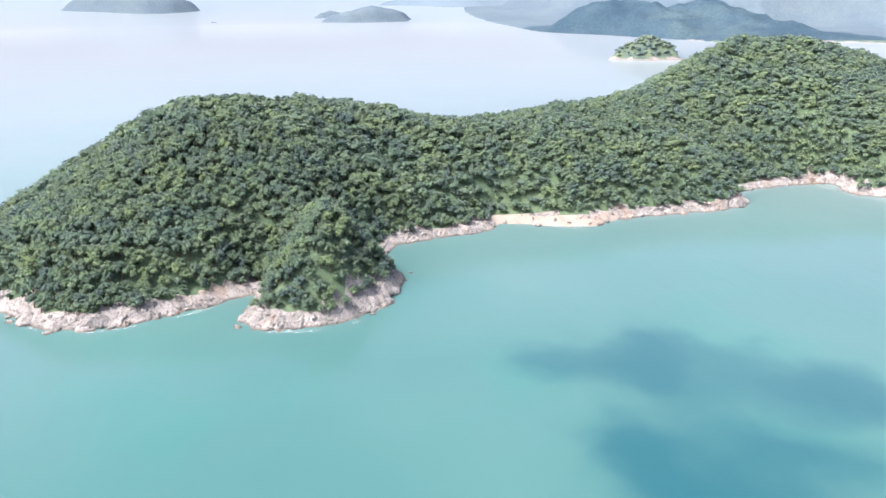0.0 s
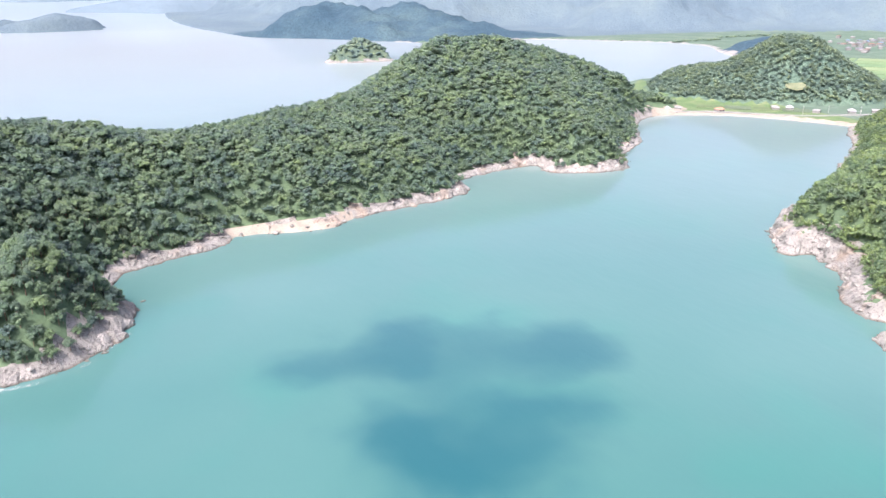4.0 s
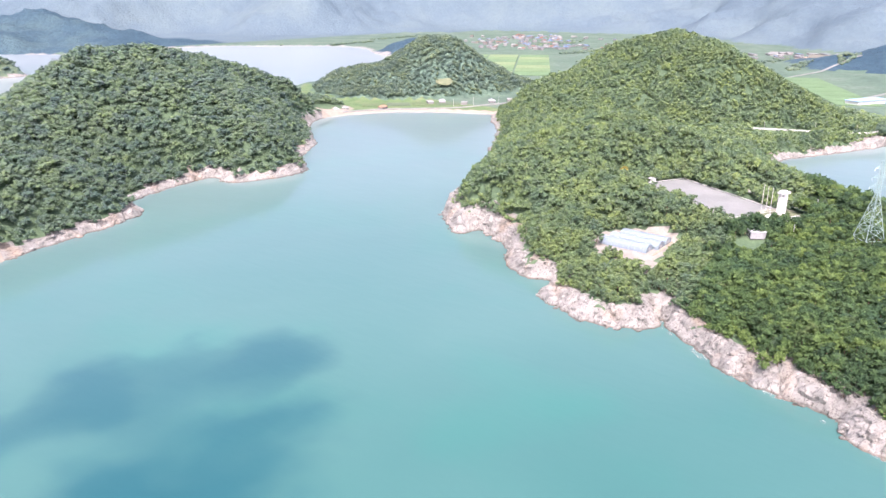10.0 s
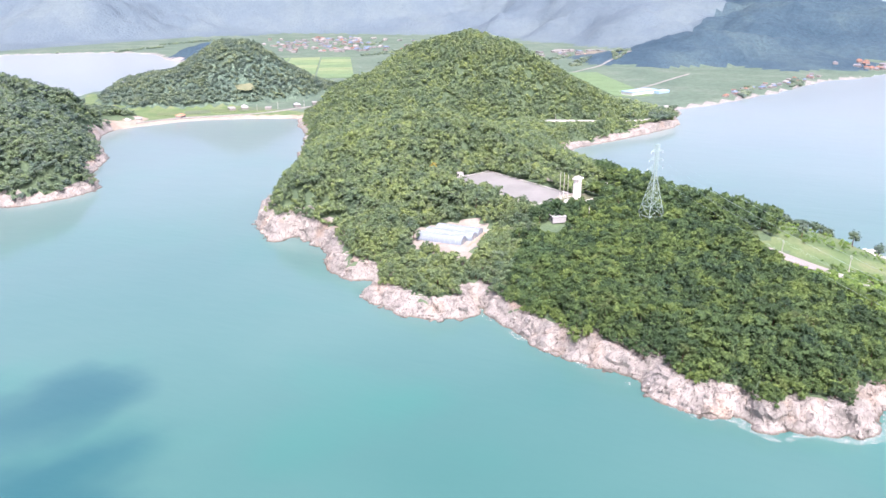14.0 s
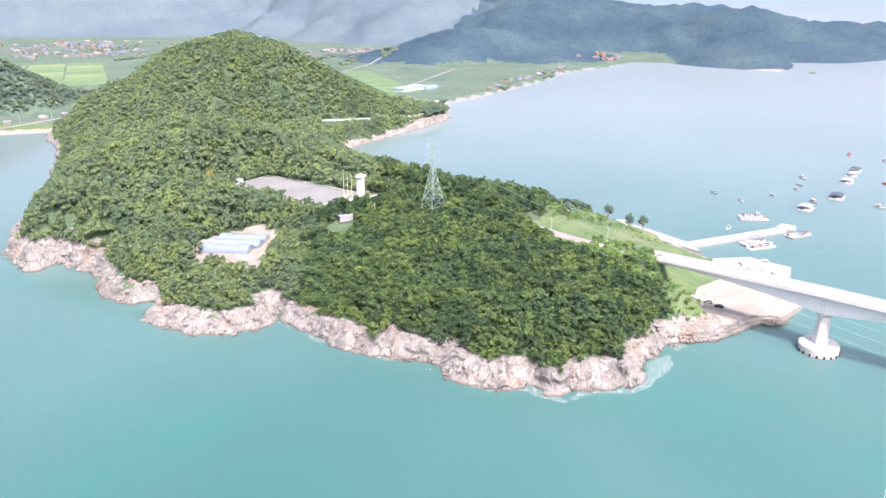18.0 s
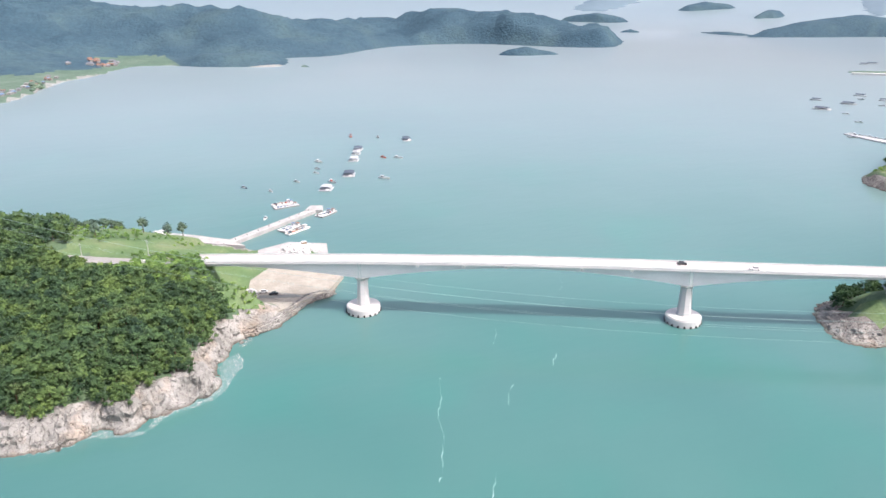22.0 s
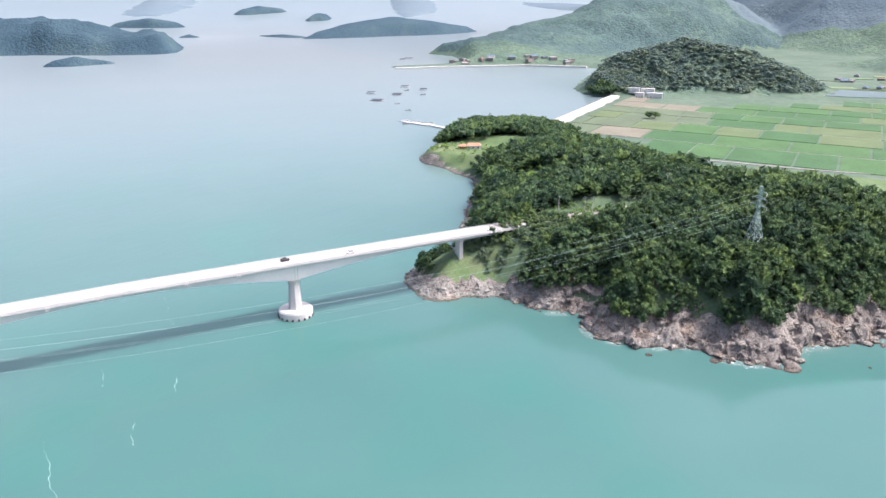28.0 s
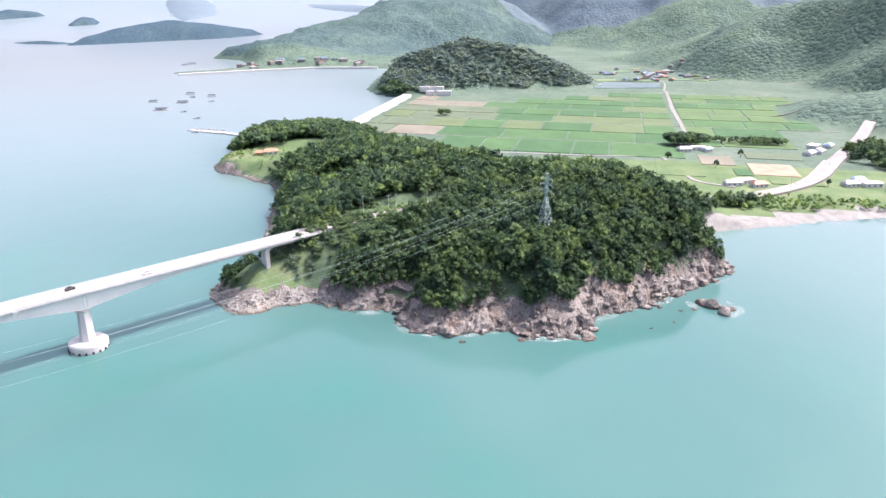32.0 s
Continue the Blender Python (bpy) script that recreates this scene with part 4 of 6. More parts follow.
cliff("rocks_headland_tip", HEAD, [(-262, 338), (-215, 315), (-190, 300), (-178, 297), (-154, 301), (-123, 319), (-99, 321), (-93, 304), (-80, 298), (-49, 303), (-27, 331), (-22, 355)], 10, ROCK_PALE, "pale jointed rock at the foot of the headland", 1.0)
cliff("rocks_headland_bay", HEAD, [(-22, 355), (-34, 398), (-16, 417), (29, 438)], 8, ROCK_PALE, "low pale rock along the bay", 0.6, 1.8, 9)
cliff("rocks_headland_point", HEAD, [(100, 448), (120, 461), (183, 477), (218, 494), (225, 526), (265, 545), (309, 550), (308, 521), (365, 505), (388, 526), (412, 563), (457, 600)], 9, ROCK_PALE, "low pale rock below the woods", 0.7, 2.2, 9)
cliff("rocks_cape_west", CAPE, [(430, 375), (392, 350), (366, 335), (337, 299), (349, 287), (337, 254), (321, 246), (304, 215), (310, 201), (290, 196), (281, 173), (277, 154), (294, 134), (307, 139)], 16, ROCK_PALE, "pale pinkish cliffs of jointed rock", 0.95)
cliff("rocks_cape_front", CAPE, [(307, 139), (290, 118), (278, 98), (272, 75), (267, 47), (257, 42), (252, 20), (257, 8), (250, -4), (260, -13), (262, -32), (275, -37), (293, -46)], 15, ROCK_PALE, "pale pinkish cliffs with clefts and ledges", 0.95)
cliff("rocks_cape_inner", CAPE, [(620, 492), (555, 446), (501, 413), (430, 375)], 6, ROCK_PALE, "pale rock at the water's edge", 0.6, 2.5, 8)
cliff("rocks_cape_back", CAPE, [(600, 180), (687, 213), (777, 178), (883, 143)], 7, ROCK_PALE, "narrow pale rock shore", 0.5, 3, 8)
cliff("rocks_far_cape", ISLE, [(118, -311), (99, -318), (91, -299), (70, -296), (40, -310), (30, -302), (2, -315), (2, -332), (-19, -347), (-41, -375), (-72, -415), (-62, -434)], 17, ROCK_PINK, "rugged reddish grey cliffs", 1.6, 1.25, 17)
cliff("rocks_far_cape_spit", ISLE, [(206, -322), (190, -304), (172, -294), (148, -314), (118, -311)], 9, ROCK_PALE, "rubble shore below the bridge", 0.22)
cliff("rocks_far_cape_back", ISLE, [(266, -523), (252, -490), (238, -456), (212, -398), (197, -355), (206, -322)], 3.5, ROCK_PALE, "narrow pale rock shore", 0.35, 2.2, 7)


def rock_shape(seed, planes=10, sub=2):
    """An angular boulder about one metre in radius, cut by planes."""
    g = np.random.default_rng(seed)
    bm = bmesh.new()
    bmesh.ops.create_icosphere(bm, subdivisions=sub, radius=1)
    m = g.normal(size=(planes, 3))
    m /= np.linalg.norm(m, axis=1)[:, None]
    cut = g.uniform(0.55, 0.95, planes)
    for p in bm.verts:
        q = m @ np.array(p.co)
        r = min([1.1] + [c / k for c, k in zip(cut, q) if k > 0.05])
        p.co = p.co * r
        p.co.z *= 0.75
    return bm


ROCKS = [rock_shape(50 + i, 9, 2) for i in range(6)]
ROCK_NP = [(np.array([p.co[:] for p in b.verts]), np.array([[p.index for p in f.verts] for f in b.faces])) for b in (rock_shape(70 + i, 8, 1) for i in range(8))]


def rubble(name, land, test, count, size, mat, label, seed):
    """Loose stones along the waterline."""
    g = np.random.default_rng(seed)
    c = land.coast[:, :2]
    i = g.integers(0, len(c), count * 12)
    x = c[i, 0] + g.normal(0, 5, len(i))
    y = c[i, 1] + g.normal(0, 5, len(i))
    d = land.depth(x, y)
    k = np.where(test(x, y, d))[0][:count]
    x, y, d = x[k], y[k], d[k]
    z = np.maximum(land.height(x, y, d), -0.6)
    s = g.uniform(size[0], size[1], len(x)) * g.uniform(0.4, 1, len(x))
    V, F, n = [], [], 0
    for j in range(len(x)):
        v, f = ROCK_NP[j % 8]
        a = g.uniform(0, 6.283)
        w = v @ np.array([[math.cos(a), math.sin(a), 0], [-math.sin(a), math.cos(a), 0], [0, 0, 1]]) * s[j] * g.uniform(0.7, 1.3, 3)
        V.append(w + (x[j], y[j], z[j] + 0.15 * s[j]))
        F.append(f + n)
        n += len(v)
    me = np_mesh(name, np.concatenate(V), np.concatenate(F), [mat], None, False)
    tagged(new(name, me), label, "rocks", kind="stuff")


rubble("loose_rocks_headland", HEAD, lambda x, y, d: (d > -2) & (d < 8) & (x < 470) & (y < 620), 420, (0.6, 2.6), ROCK_PALE, "loose pale stones at the water's edge", 5)
rubble("loose_rocks_cape", CAPE, lambda x, y, d: (d > -2.5) & (d < 9) & (x < 420) & (y > -60), 520, (0.6, 2.8), ROCK_PALE, "loose pale stones at the water's edge", 6)
rubble("loose_rocks_far_cape", ISLE, lambda x, y, d: (d > -3) & (d < 10) & (y > -440) & (x < 130), 480, (0.7, 3.2), ROCK_PINK, "loose reddish stones at the water's edge", 7)
def heap(name, cx, cy, rx, ry, z, count, size, mat, label, seed):
    """A low heap of broken stone lying on the ground."""
    g = np.random.default_rng(seed)
    V, F, n = [], [], 0
    for j in range(count):
        a, r = g.uniform(0, 6.283), math.sqrt(g.uniform(0, 1))
        v, f = ROCK_NP[j % 8]
        k = g.uniform(*size) * (1.15 - 0.5 * r)
        t = g.uniform(0, 6.283)
        w = v @ np.array([[math.cos(t), math.sin(t), 0], [-math.sin(t), math.cos(t), 0], [0, 0, 1]]) * k * g.uniform(0.7, 1.3, 3)
        V.append(w + (cx + rx * r * math.cos(a), cy + ry * r * math.sin(a), z + 0.9 * (1 - r) * size[1]))
        F.append(f + n)
        n += len(v)
    tagged(new(name, np_mesh(name, np.concatenate(V), np.concatenate(F), [mat], None, False)), label, "rubble", kind="stuff")


heap("rubble_apron", 326, -64, 7, 4.5, 3.1, 110, (0.5, 1.3), PALE_CONCRETE, "heap of white broken stone on the sandy apron", 3)
heap("rubble_bank", 347, -70, 7, 4, 3.2, 80, (0.5, 1.2), PALE_CONCRETE, "heap of white broken stone below the bridge bank", 4)
heap("rubble_quay", 402, -112, 13, 12, 2.3, 170, (0.5, 1.5), PALE_CONCRETE, "white stone stored on the quay", 5)
heap("rubble_slipway", 476, -42, 7, 5, 2.6, 60, (0.4, 1.1), PALE_CONCRETE, "pale stones beside the slipway", 6)
heap("riprap_under_bridge", 332, -101, 4, 9, 1.2, 130, (0.6, 1.2), ROCK_PINK, "dark riprap stones under the bridge", 7)
rubble("riprap_bridge_spit", ISLE, lambda x, y, d: (d > -1.5) & (d < 8) & (x > 120) & (y > -345), 900, (0.8, 1.9), ROCK_PALE, "grey riprap stones round the bridge spit", 8)


def boulder(i, x, y, s, mat, label, tall=1.0):
    b = ROCKS[i % 6].copy()
    b.transform(Matrix.Rotation(i * 1.7, 4, "Z") @ Matrix.Diagonal((s * 1.1, s * 0.85, s * tall, 1)))
    for f in b.faces:
        f.smooth = False
    ob = part("boulder", b, mat)
    ob.location = (x, y, -0.25 * s)
    return tagged(ob, label, "rock", "boulders off the shore")


for i, (x, y, s) in enumerate(((-55, -357, 5.6), (-61, -351, 4.6), (-51, -361, 4.2), (-65, -357, 3.4), (-47, -352, 2.6), (-40, -348, 1.4), (-36, -334, 1.0), (-25, -324, 0.9), (4, -308, 5.5), (10, -305, 4.2), (34, -298, 3.6), (60, -290, 2.2), (-30, -350, 2.2))):
    boulder(i, x, y, s, ROCK_PINK, "dark reddish boulder standing in the sea", 1.35 if i < 3 else 0.95)
for i, (x, y, s) in enumerate(((252, -2, 5.0), (256, -15, 3.8), (262, -24, 2.6), (266, -36, 2.0), (273, 72, 3.0), (285, 100, 2.6), (305, 137, 3.4), (340, 300, 2.6), (344, 306, 1.8), (-22, 358, 2.4), (-18, 366, 1.6), (-96, 300, 2.8), (-180, 294, 3.0), (-205, 305, 3.4))):
    boulder(i + 3, x, y, s, ROCK_PALE, "pale boulder at the water's edge", 0.85)


# ---- the bridge ----
BX, BY, UX, UY = 307.0, -116.0, -0.5427, -0.8399     # first pier in the water, direction along the deck


def along(k, side=0.0):
    return BX + UX * k - UY * side, BY + UY * k + UX * side


DECK = np.array([(-118, 23.2), (-60, 25.6), (0, 27.3), (77, 28.4), (155, 28.2), (247, 27.8), (298, 27.4)])
deck_z = lambda k: float(np.interp(k, DECK[:, 0], DECK[:, 1]))


def girder_depth(k):
    d = 2.6
    for c, w in ((0, 70), (155, 70)):
        d = max(d, 2.6 + 6.4 * max(0.0, 1 - abs(k - c) / w) ** 1.7)
    return d


def sweep(ks, section):
    """A closed section (side, height) swept along the deck."""
    bm = bmesh.new()
    rings = []
    for k in ks:
        rings.append([bm.verts.new((*along(k, s), deck_z(k) + h)) for s, h in section(k)])
    n = len(rings[0])
    for a, b in zip(rings, rings[1:]):
        for i in range(n):
            bm.faces.new((a[i], a[(i + 1) % n], b[(i + 1) % n], b[i]))
    bm.faces.new(rings[0])
    bm.faces.new(rings[-1][::-1])
    bmesh.ops.recalc_face_normals(bm, faces=bm.faces[:])
    return bm


bridge = thing("bridge", 0, 0, 0, 0, "long white concrete box-girder bridge across the strait", "bridge")
KS = list(range(-116, 297, 4))
part("deck_slab", sweep(KS, lambda k: [(-5.7, 0), (5.7, 0), (5.7, -0.35), (3.4, -0.8), (-3.4, -0.8), (-5.7, -0.35)]), PALE_CONCRETE, bridge)
for a, b in ((-116, 0), (0, 77), (77, 155), (155, 247), (247, 296)):
    part("girder", sweep([k for k in range(a, b + 1, 3)] + ([b] if (b - a) % 3 else []), lambda k: [(-3.3, -0.75), (3.3, -0.75), (2.7, -girder_depth(k)), (-2.7, -girder_depth(k))]), GIRDER, bridge, "pale grey haunched girder")
for s in (-5.45, 5.45):
    part("parapet", sweep(KS, lambda k: [(s - 0.22, -0.3), (s + 0.22, -0.3), (s + 0.14, 0.85), (s - 0.14, 0.85)]), PALE_CONCRETE, bridge, "white concrete parapet")
    part("handrail", sweep(KS, lambda k: [(s - 0.06, 1.05), (s + 0.06, 1.05), (s + 0.06, 1.17), (s - 0.06, 1.17)]), STEEL, bridge, "thin metal handrail")
    rail = part("rail_post", box(0.12, 0.12, 0.42), STEEL, bridge)
    rail.location = (*along(-114, s), deck_z(-114) + 0.78)
    for k in range(-108, 296, 6):
        post = new("rail_post", rail.data)
        post.parent = bridge
        post.location = (*along(k, s), deck_z(k) + 0.78)
part("road_surface", sweep(KS, lambda k: [(-4.9, 0.004), (4.9, 0.004), (4.9, 0.05), (-4.9, 0.05)]), ROADTOP, bridge, "sun-bleached pale road surface")
for k0 in range(-110, 290, 12):
    part("lane_mark", sweep([k0, k0 + 3, k0 + 6], lambda k: [(-0.09, 0.052), (0.09, 0.052), (0.09, 0.06), (-0.09, 0.06)]), WHITE, bridge)
for k0 in (-116, 296):
    x, y = along(k0)
    part("abutment", box(4.5, 11.2, 12, x, y, deck_z(k0) - 12.9, turn=math.degrees(math.atan2(UY, UX)), bevel=0.1), CONCRETE, bridge)

for k in (0, 155):
    x, y = along(k)
    pier = part("pier", cyl(3.3, 14.8, x, y, 3.9, 8, 2.6), PALE_CONCRETE, bridge, "octagonal white pier on a round caisson")
    foot = cyl(8.3, 4.6, x, y, -0.8, 40)
    bmesh.ops.bevel(foot, geom=[e for e in foot.edges if e.verts[0].co.z > 3 and e.verts[1].co.z > 3], offset=0.5, segments=2, affect="EDGES")
    part("caisson", foot, PALE_CONCRETE, pier, "round white caisson streaked at the waterline")
    cap = cyl(3.0, 1.1, x, y, deck_z(k) - girder_depth(k) - 1.2, 8, 3.9)
    part("pier_cap", cap, CONCRETE, pier)
    for i in range(18):
        a = i * math.pi / 9
        part("fender", box(0.8, 0.9, 1.3, x + 8.35 * math.cos(a), y + 8.35 * math.sin(a), -0.2, turn=math.degrees(a), bevel=0.1), DARK_RUBBER, pier, "black rubber fender")
    lad = bmesh.new()
    base = deck_z(k) - girder_depth(k) - 1
    for s in (-0.7, 0.7):
        xx, yy = along(k + s, -5.9)
        box(0.1, 0.1, girder_depth(k) + 1.4, xx, yy, base, lad)
    for i in range(18):
        z = base + 0.5 * i
        beam(lad, (*along(k - 0.7, -5.9), z), (*along(k + 0.7, -5.9), z), 0.04)
    part("ladder", lad, STEEL, bridge, "metal inspection ladder")
x, y = along(247)
pier = part("pier", box(5.4, 2.6, 22.6, x, y, 2.2, taper=0.92, bevel=0.2, turn=math.degrees(math.atan2(UX, -UY))), PALE_CONCRETE, bridge, "slab pier standing on the spit")
part("pier_cap", box(6.4, 3.0, 1.0, x, y, 24.2, turn=math.degrees(math.atan2(UX, -UY)), bevel=0.1), CONCRETE, pier)
for k, s in ((28, -5.9), (50, -5.9), (70, -5.9), (105, -5.9), (128, -5.9)):
    x, y = along(k, s)
    sg = thing("navigation_board", x, y, deck_z(k) - 1.6, math.degrees(math.atan2(UY, UX)), "small white square board fixed to the bridge edge", "sign", "boards on the bridge")
    part("panel", box(1.5, 0.08, 1.5, bevel=0.02), WHITE, sg)
    part("inset", box(0.7, 0.1, 0.7, 0, -0.03, 0.4), GREY, sg)


# ---- cars ----
def car(x, y, z, turn, paint, label, tall=1.0):
    c = thing("car", x, y, z, turn, label, "car", "vehicles")
    b = box(4.5, 1.8, 0.75 * tall, 0, 0, 0.3, bevel=0.14)
    part("body", b, paint, c)
    part("cabin", box(2.6, 1.6, 0.62 * tall, -0.25, 0, 0.3 + 0.73 * tall, taper=0.8, bevel=0.08), GLASS, c, "dark glazed cabin")
    part("roof", box(1.9, 1.3, 0.06, -0.25, 0, 0.3 + 1.34 * tall, bevel=0.02), paint, c)
    for i in (-1.4, 1.4):
        for j in (-0.82, 0.82):
            w = bmesh.new()
            bmesh.ops.create_cone(w, cap_ends=True, segments=12, radius1=0.33, radius2=0.33, depth=0.22, matrix=pose(i, j, 0.33, 90))
            part("wheel", w, DARK_RUBBER, c)
    for j in (-0.6, 0.6):
        part("headlight", box(0.06, 0.35, 0.16, 2.24, j, 0.68), WHITE, c)
        part("tail_light", box(0.06, 0.3, 0.16, -2.24, j, 0.7), RED, c)
    return c


DIR = math.degrees(math.atan2(UY, UX))
x, y = along(152, 1.9)
car(x, y, deck_z(152) + 0.06, DIR, BLACK, "dark car driving over the bridge")
x, y = along(184, -1.9)
car(x, y, deck_z(184) + 0.06, DIR + 180, WHITE, "white car driving over the bridge")


# ---- roads ----
def ribbon(name, line, width, mat, label, land=None, lift=0.35, category="road", thick=1.2):
    p = np.array(line, float)
    t = np.gradient(p[:, :2], axis=0)
    t /= np.hypot(t[:, 0], t[:, 1])[:, None]
    nrm = np.stack([-t[:, 1], t[:, 0]], 1) * width / 2
    z = p[:, 2] if land is None else np.convolve(np.pad(land.height(p[:, 0], p[:, 1]), 3, "edge"), np.ones(7) / 7, "valid")
    z = z + lift
    bm = bmesh.new()
    rows = []
    for i in range(len(p)):
        l, r = p[i, :2] + nrm[i], p[i, :2] - nrm[i]
        rows.append([bm.verts.new((l[0], l[1], z[i])), bm.verts.new((r[0], r[1], z[i])), bm.verts.new((r[0], r[1], z[i] - thick)), bm.verts.new((l[0], l[1], z[i] - thick))])
    for a, b in zip(rows, rows[1:]):
        for i in range(4):
            bm.faces.new((a[i], a[(i + 1) % 4], b[(i + 1) % 4], b[i]))
    bm.faces.new(rows[0])
    bm.faces.new(rows[-1][::-1])
    bmesh.ops.recalc_face_normals(bm, faces=bm.faces[:])
    return tagged(part(name, bm, mat), label, category, kind="structure")


def top_of(land, x, y):
    return float(land.height(np.array([float(x)]), np.array([float(y)]))[0])


ribbon("road_cape", CAPE_ROAD[CAPE_ROAD[:, 0] < 480], 8, ASPHALT, "pale asphalt road leading onto the bridge", CAPE)
ribbon("road_pine_hill", CAPE_ROAD[(CAPE_ROAD[:, 0] > 655)], 7, PALE_CONCRETE, "pale road round the foot of the pine hill", CAPE, 0.6)
ribbon("road_far_cape", ISLE_ROAD[ISLE_ROAD[:, 1] > -540], 8, ASPHALT, "pale asphalt road leading off the bridge", ISLE)
ribbon("road_valley", ISLE_ROAD[ISLE_ROAD[:, 1] <= -530], 12, ASPHALT, "wide pale country road along the bay", None, 0.9, thick=4)
ribbon("road_valley_verge", [(x + 9, y + 2, z - 1.6) for x, y, z in ISLE_ROAD[(ISLE_ROAD[:, 1] <= -545) & (ISLE_ROAD[:, 1] > -720)]], 5, ASPHALT, "narrow service lane beside the country road", None, 0.9, thick=3)
track = lambda name, pts, w, land, label, mat=SHINGLE: ribbon(name, road_line([(x, y, 0) for x, y in pts]), w, mat, label, land, 0.5, "farm track")
track("track_fields", [(-78, -1225), (-77, -1100), (-76, -1021), (-79, -860), (-74, -790), (-60, -735), (-40, -712)], 5, SOUTH, "pale concrete farm track between the paddies")
track("track_paddy_edge", [(150, -672), (108, -690), (40, -694), (-20, -702), (-42, -712), (-60, -660), (-70, -615), (-100, -598)], 4, SOUTH, "pale farm track along the paddies")
track("track_isthmus", [(600, 726), (650, 704), (690, 668), (722, 640), (770, 622), (830, 610), (920, 640)], 7, ISTH, "pale shore road along the beach")

# ---- quay and jetty by the bridge ----
quay = thing("quay", 0, 0, 0, 0, "white concrete fishing quay with a long jetty", "quay")
part("jetty", prism([(431, -73), (479, -149), (484, -146), (436, -69)], -2, 2.3), QUAY, quay)
part("jetty_head", prism([(476, -152), (487, -156), (491, -148), (482, -141)], -2, 2.5), QUAY, quay)
part("yard", prism([(383, -124), (406, -131), (420, -111), (414, -90), (396, -86)], -2, 2.35), QUAY, quay)
part("slipway", prism([(425, -85), (440, -66), (470, -34), (480, -40), (462, -60), (440, -80)], -2, 2.7), QUAY, quay)
part("apron", prism([(326, -90), (334, -108), (352, -122), (384, -126), (392, -100), (366, -74), (340, -66), (324, -60), (314, -64)], -1, 3.0), PALE_SAND, quay, "sandy parking apron under the bridge")
part("driveway", prism([(341, -70), (346, -67), (336, -90), (331, -92)], 2.5, 3.06), GRAVEL, quay, "grey paved strip down to the water")
wall_line = smooth_loop([(306, -57), (307, -63), (312, -74), (324, -87.5), (331, -95), (332, -107)], 1.1, False)
q = random.Random(4)
for i, (x, y) in enumerate(wall_line[:-1]):
    dx, dy = wall_line[i + 1] - wall_line[i]
    for j in range(3):
        o = -1.4 + 1.5 * j
        slab = box(1.5 * q.uniform(0.8, 1.2), 1.9 * q.uniform(0.85, 1.15), 1.3, x + dy / 1.2 * o * -1, y + dx / 1.2 * o, 0.4 + 0.85 * j + q.uniform(-0.2, 0.2), turn=math.degrees(math.atan2(dy, dx)) + q.uniform(-14, 14), taper=q.uniform(0.7, 0.95), bevel=0.12)
        part("stone", slab, ROCK_PALE, quay)
for i in range(9):
    part("bollard", cyl(0.25, 0.6, 435 + 5.6 * i, -74 - 8.6 * i, 2.3, 8), DARK_RUBBER, quay)
car(341, -80, 3.0, 75, BLACK, "black car parked under the bridge")
car(346, -76, 3.0, 75, WHITE, "white car parked under the bridge")
for i, (x, y) in enumerate(((400, -112), (405, -104), (396, -98), (411, -118))):
    st = thing("gear_stack", x, y, 2.9, 30 * i, "heap of pale fishing gear on the quay", "fishing gear", "gear on the quay")
    part("crate", box(3.0, 2.0, 1.2, bevel=0.1), (GREY, WHITE, BLUE, SOIL)[i], st)
    part("cover", box(3.3, 2.2, 0.25, 0.1, 0, 1.2, taper=0.8, bevel=0.05), (WHITE, GREY, WHITE, WHITE)[i], st)


# ---- boats and rafts ----
def hull_mesh(l, w, h):
    bm = bmesh.new()
    n, rows = 9, []
    for i in range(n):
        u = i / (n - 1)
        half = w / 2 * (1 - max(0, u - 0.45) ** 2 * 3.1) * (0.9 + 0.1 * min(1, u * 4))
        half = max(half, 0.05)
        sheer = h * (1 + 0.45 * max(0, u - 0.5) ** 1.5 * 2)
        x = (u - 0.5) * l
        rows.append([bm.verts.new(p) for p in ((x, -half, sheer), (x, -half * 0.75, -0.4), (x, half * 0.75, -0.4), (x, half, sheer), (x, half * 0.86, sheer - 0.05), (x, half * 0.86, h * 0.45), (x, -half * 0.86, h * 0.45), (x, -half * 0.86, sheer - 0.05))])
    for a, b in zip(rows, rows[1:]):
        for i in range(8):
            bm.faces.new((a[i], a[(i + 1) % 8], b[(i + 1) % 8], b[i]))
    bm.faces.new(rows[0])
    bm.faces.new(rows[-1][::-1])
    bmesh.ops.recalc_face_normals(bm, faces=bm.faces[:])
    return bm


def boat(x, y, turn, l, paint, cabin, label, group="moored boats"):
    b = thing("fishing_boat", x, y, 0, turn, label, "boat", group)
    part("hull", hull_mesh(l, l * 0.32, l * 0.11), paint, b)
    part("deckboard", box(l * 0.55, l * 0.2, 0.06, -l * 0.1, 0, l * 0.055), GREY, b)
    part("wheelhouse", box(l * 0.22, l * 0.17, l * 0.16, -l * 0.18, 0, l * 0.06, taper=0.9, bevel=0.05), cabin, b)
    part("windscreen", box(l * 0.225, l * 0.175, l * 0.05, -l * 0.18, 0, l * 0.14, taper=0.97), GLASS, b)
    part("canopy", box(l * 0.26, l * 0.2, 0.1, -l * 0.18, 0, l * 0.225, bevel=0.03), paint, b)
    part("mast", cyl(0.05, l * 0.25, -l * 0.05, 0, l * 0.06, 6), STEEL, b)
    return b


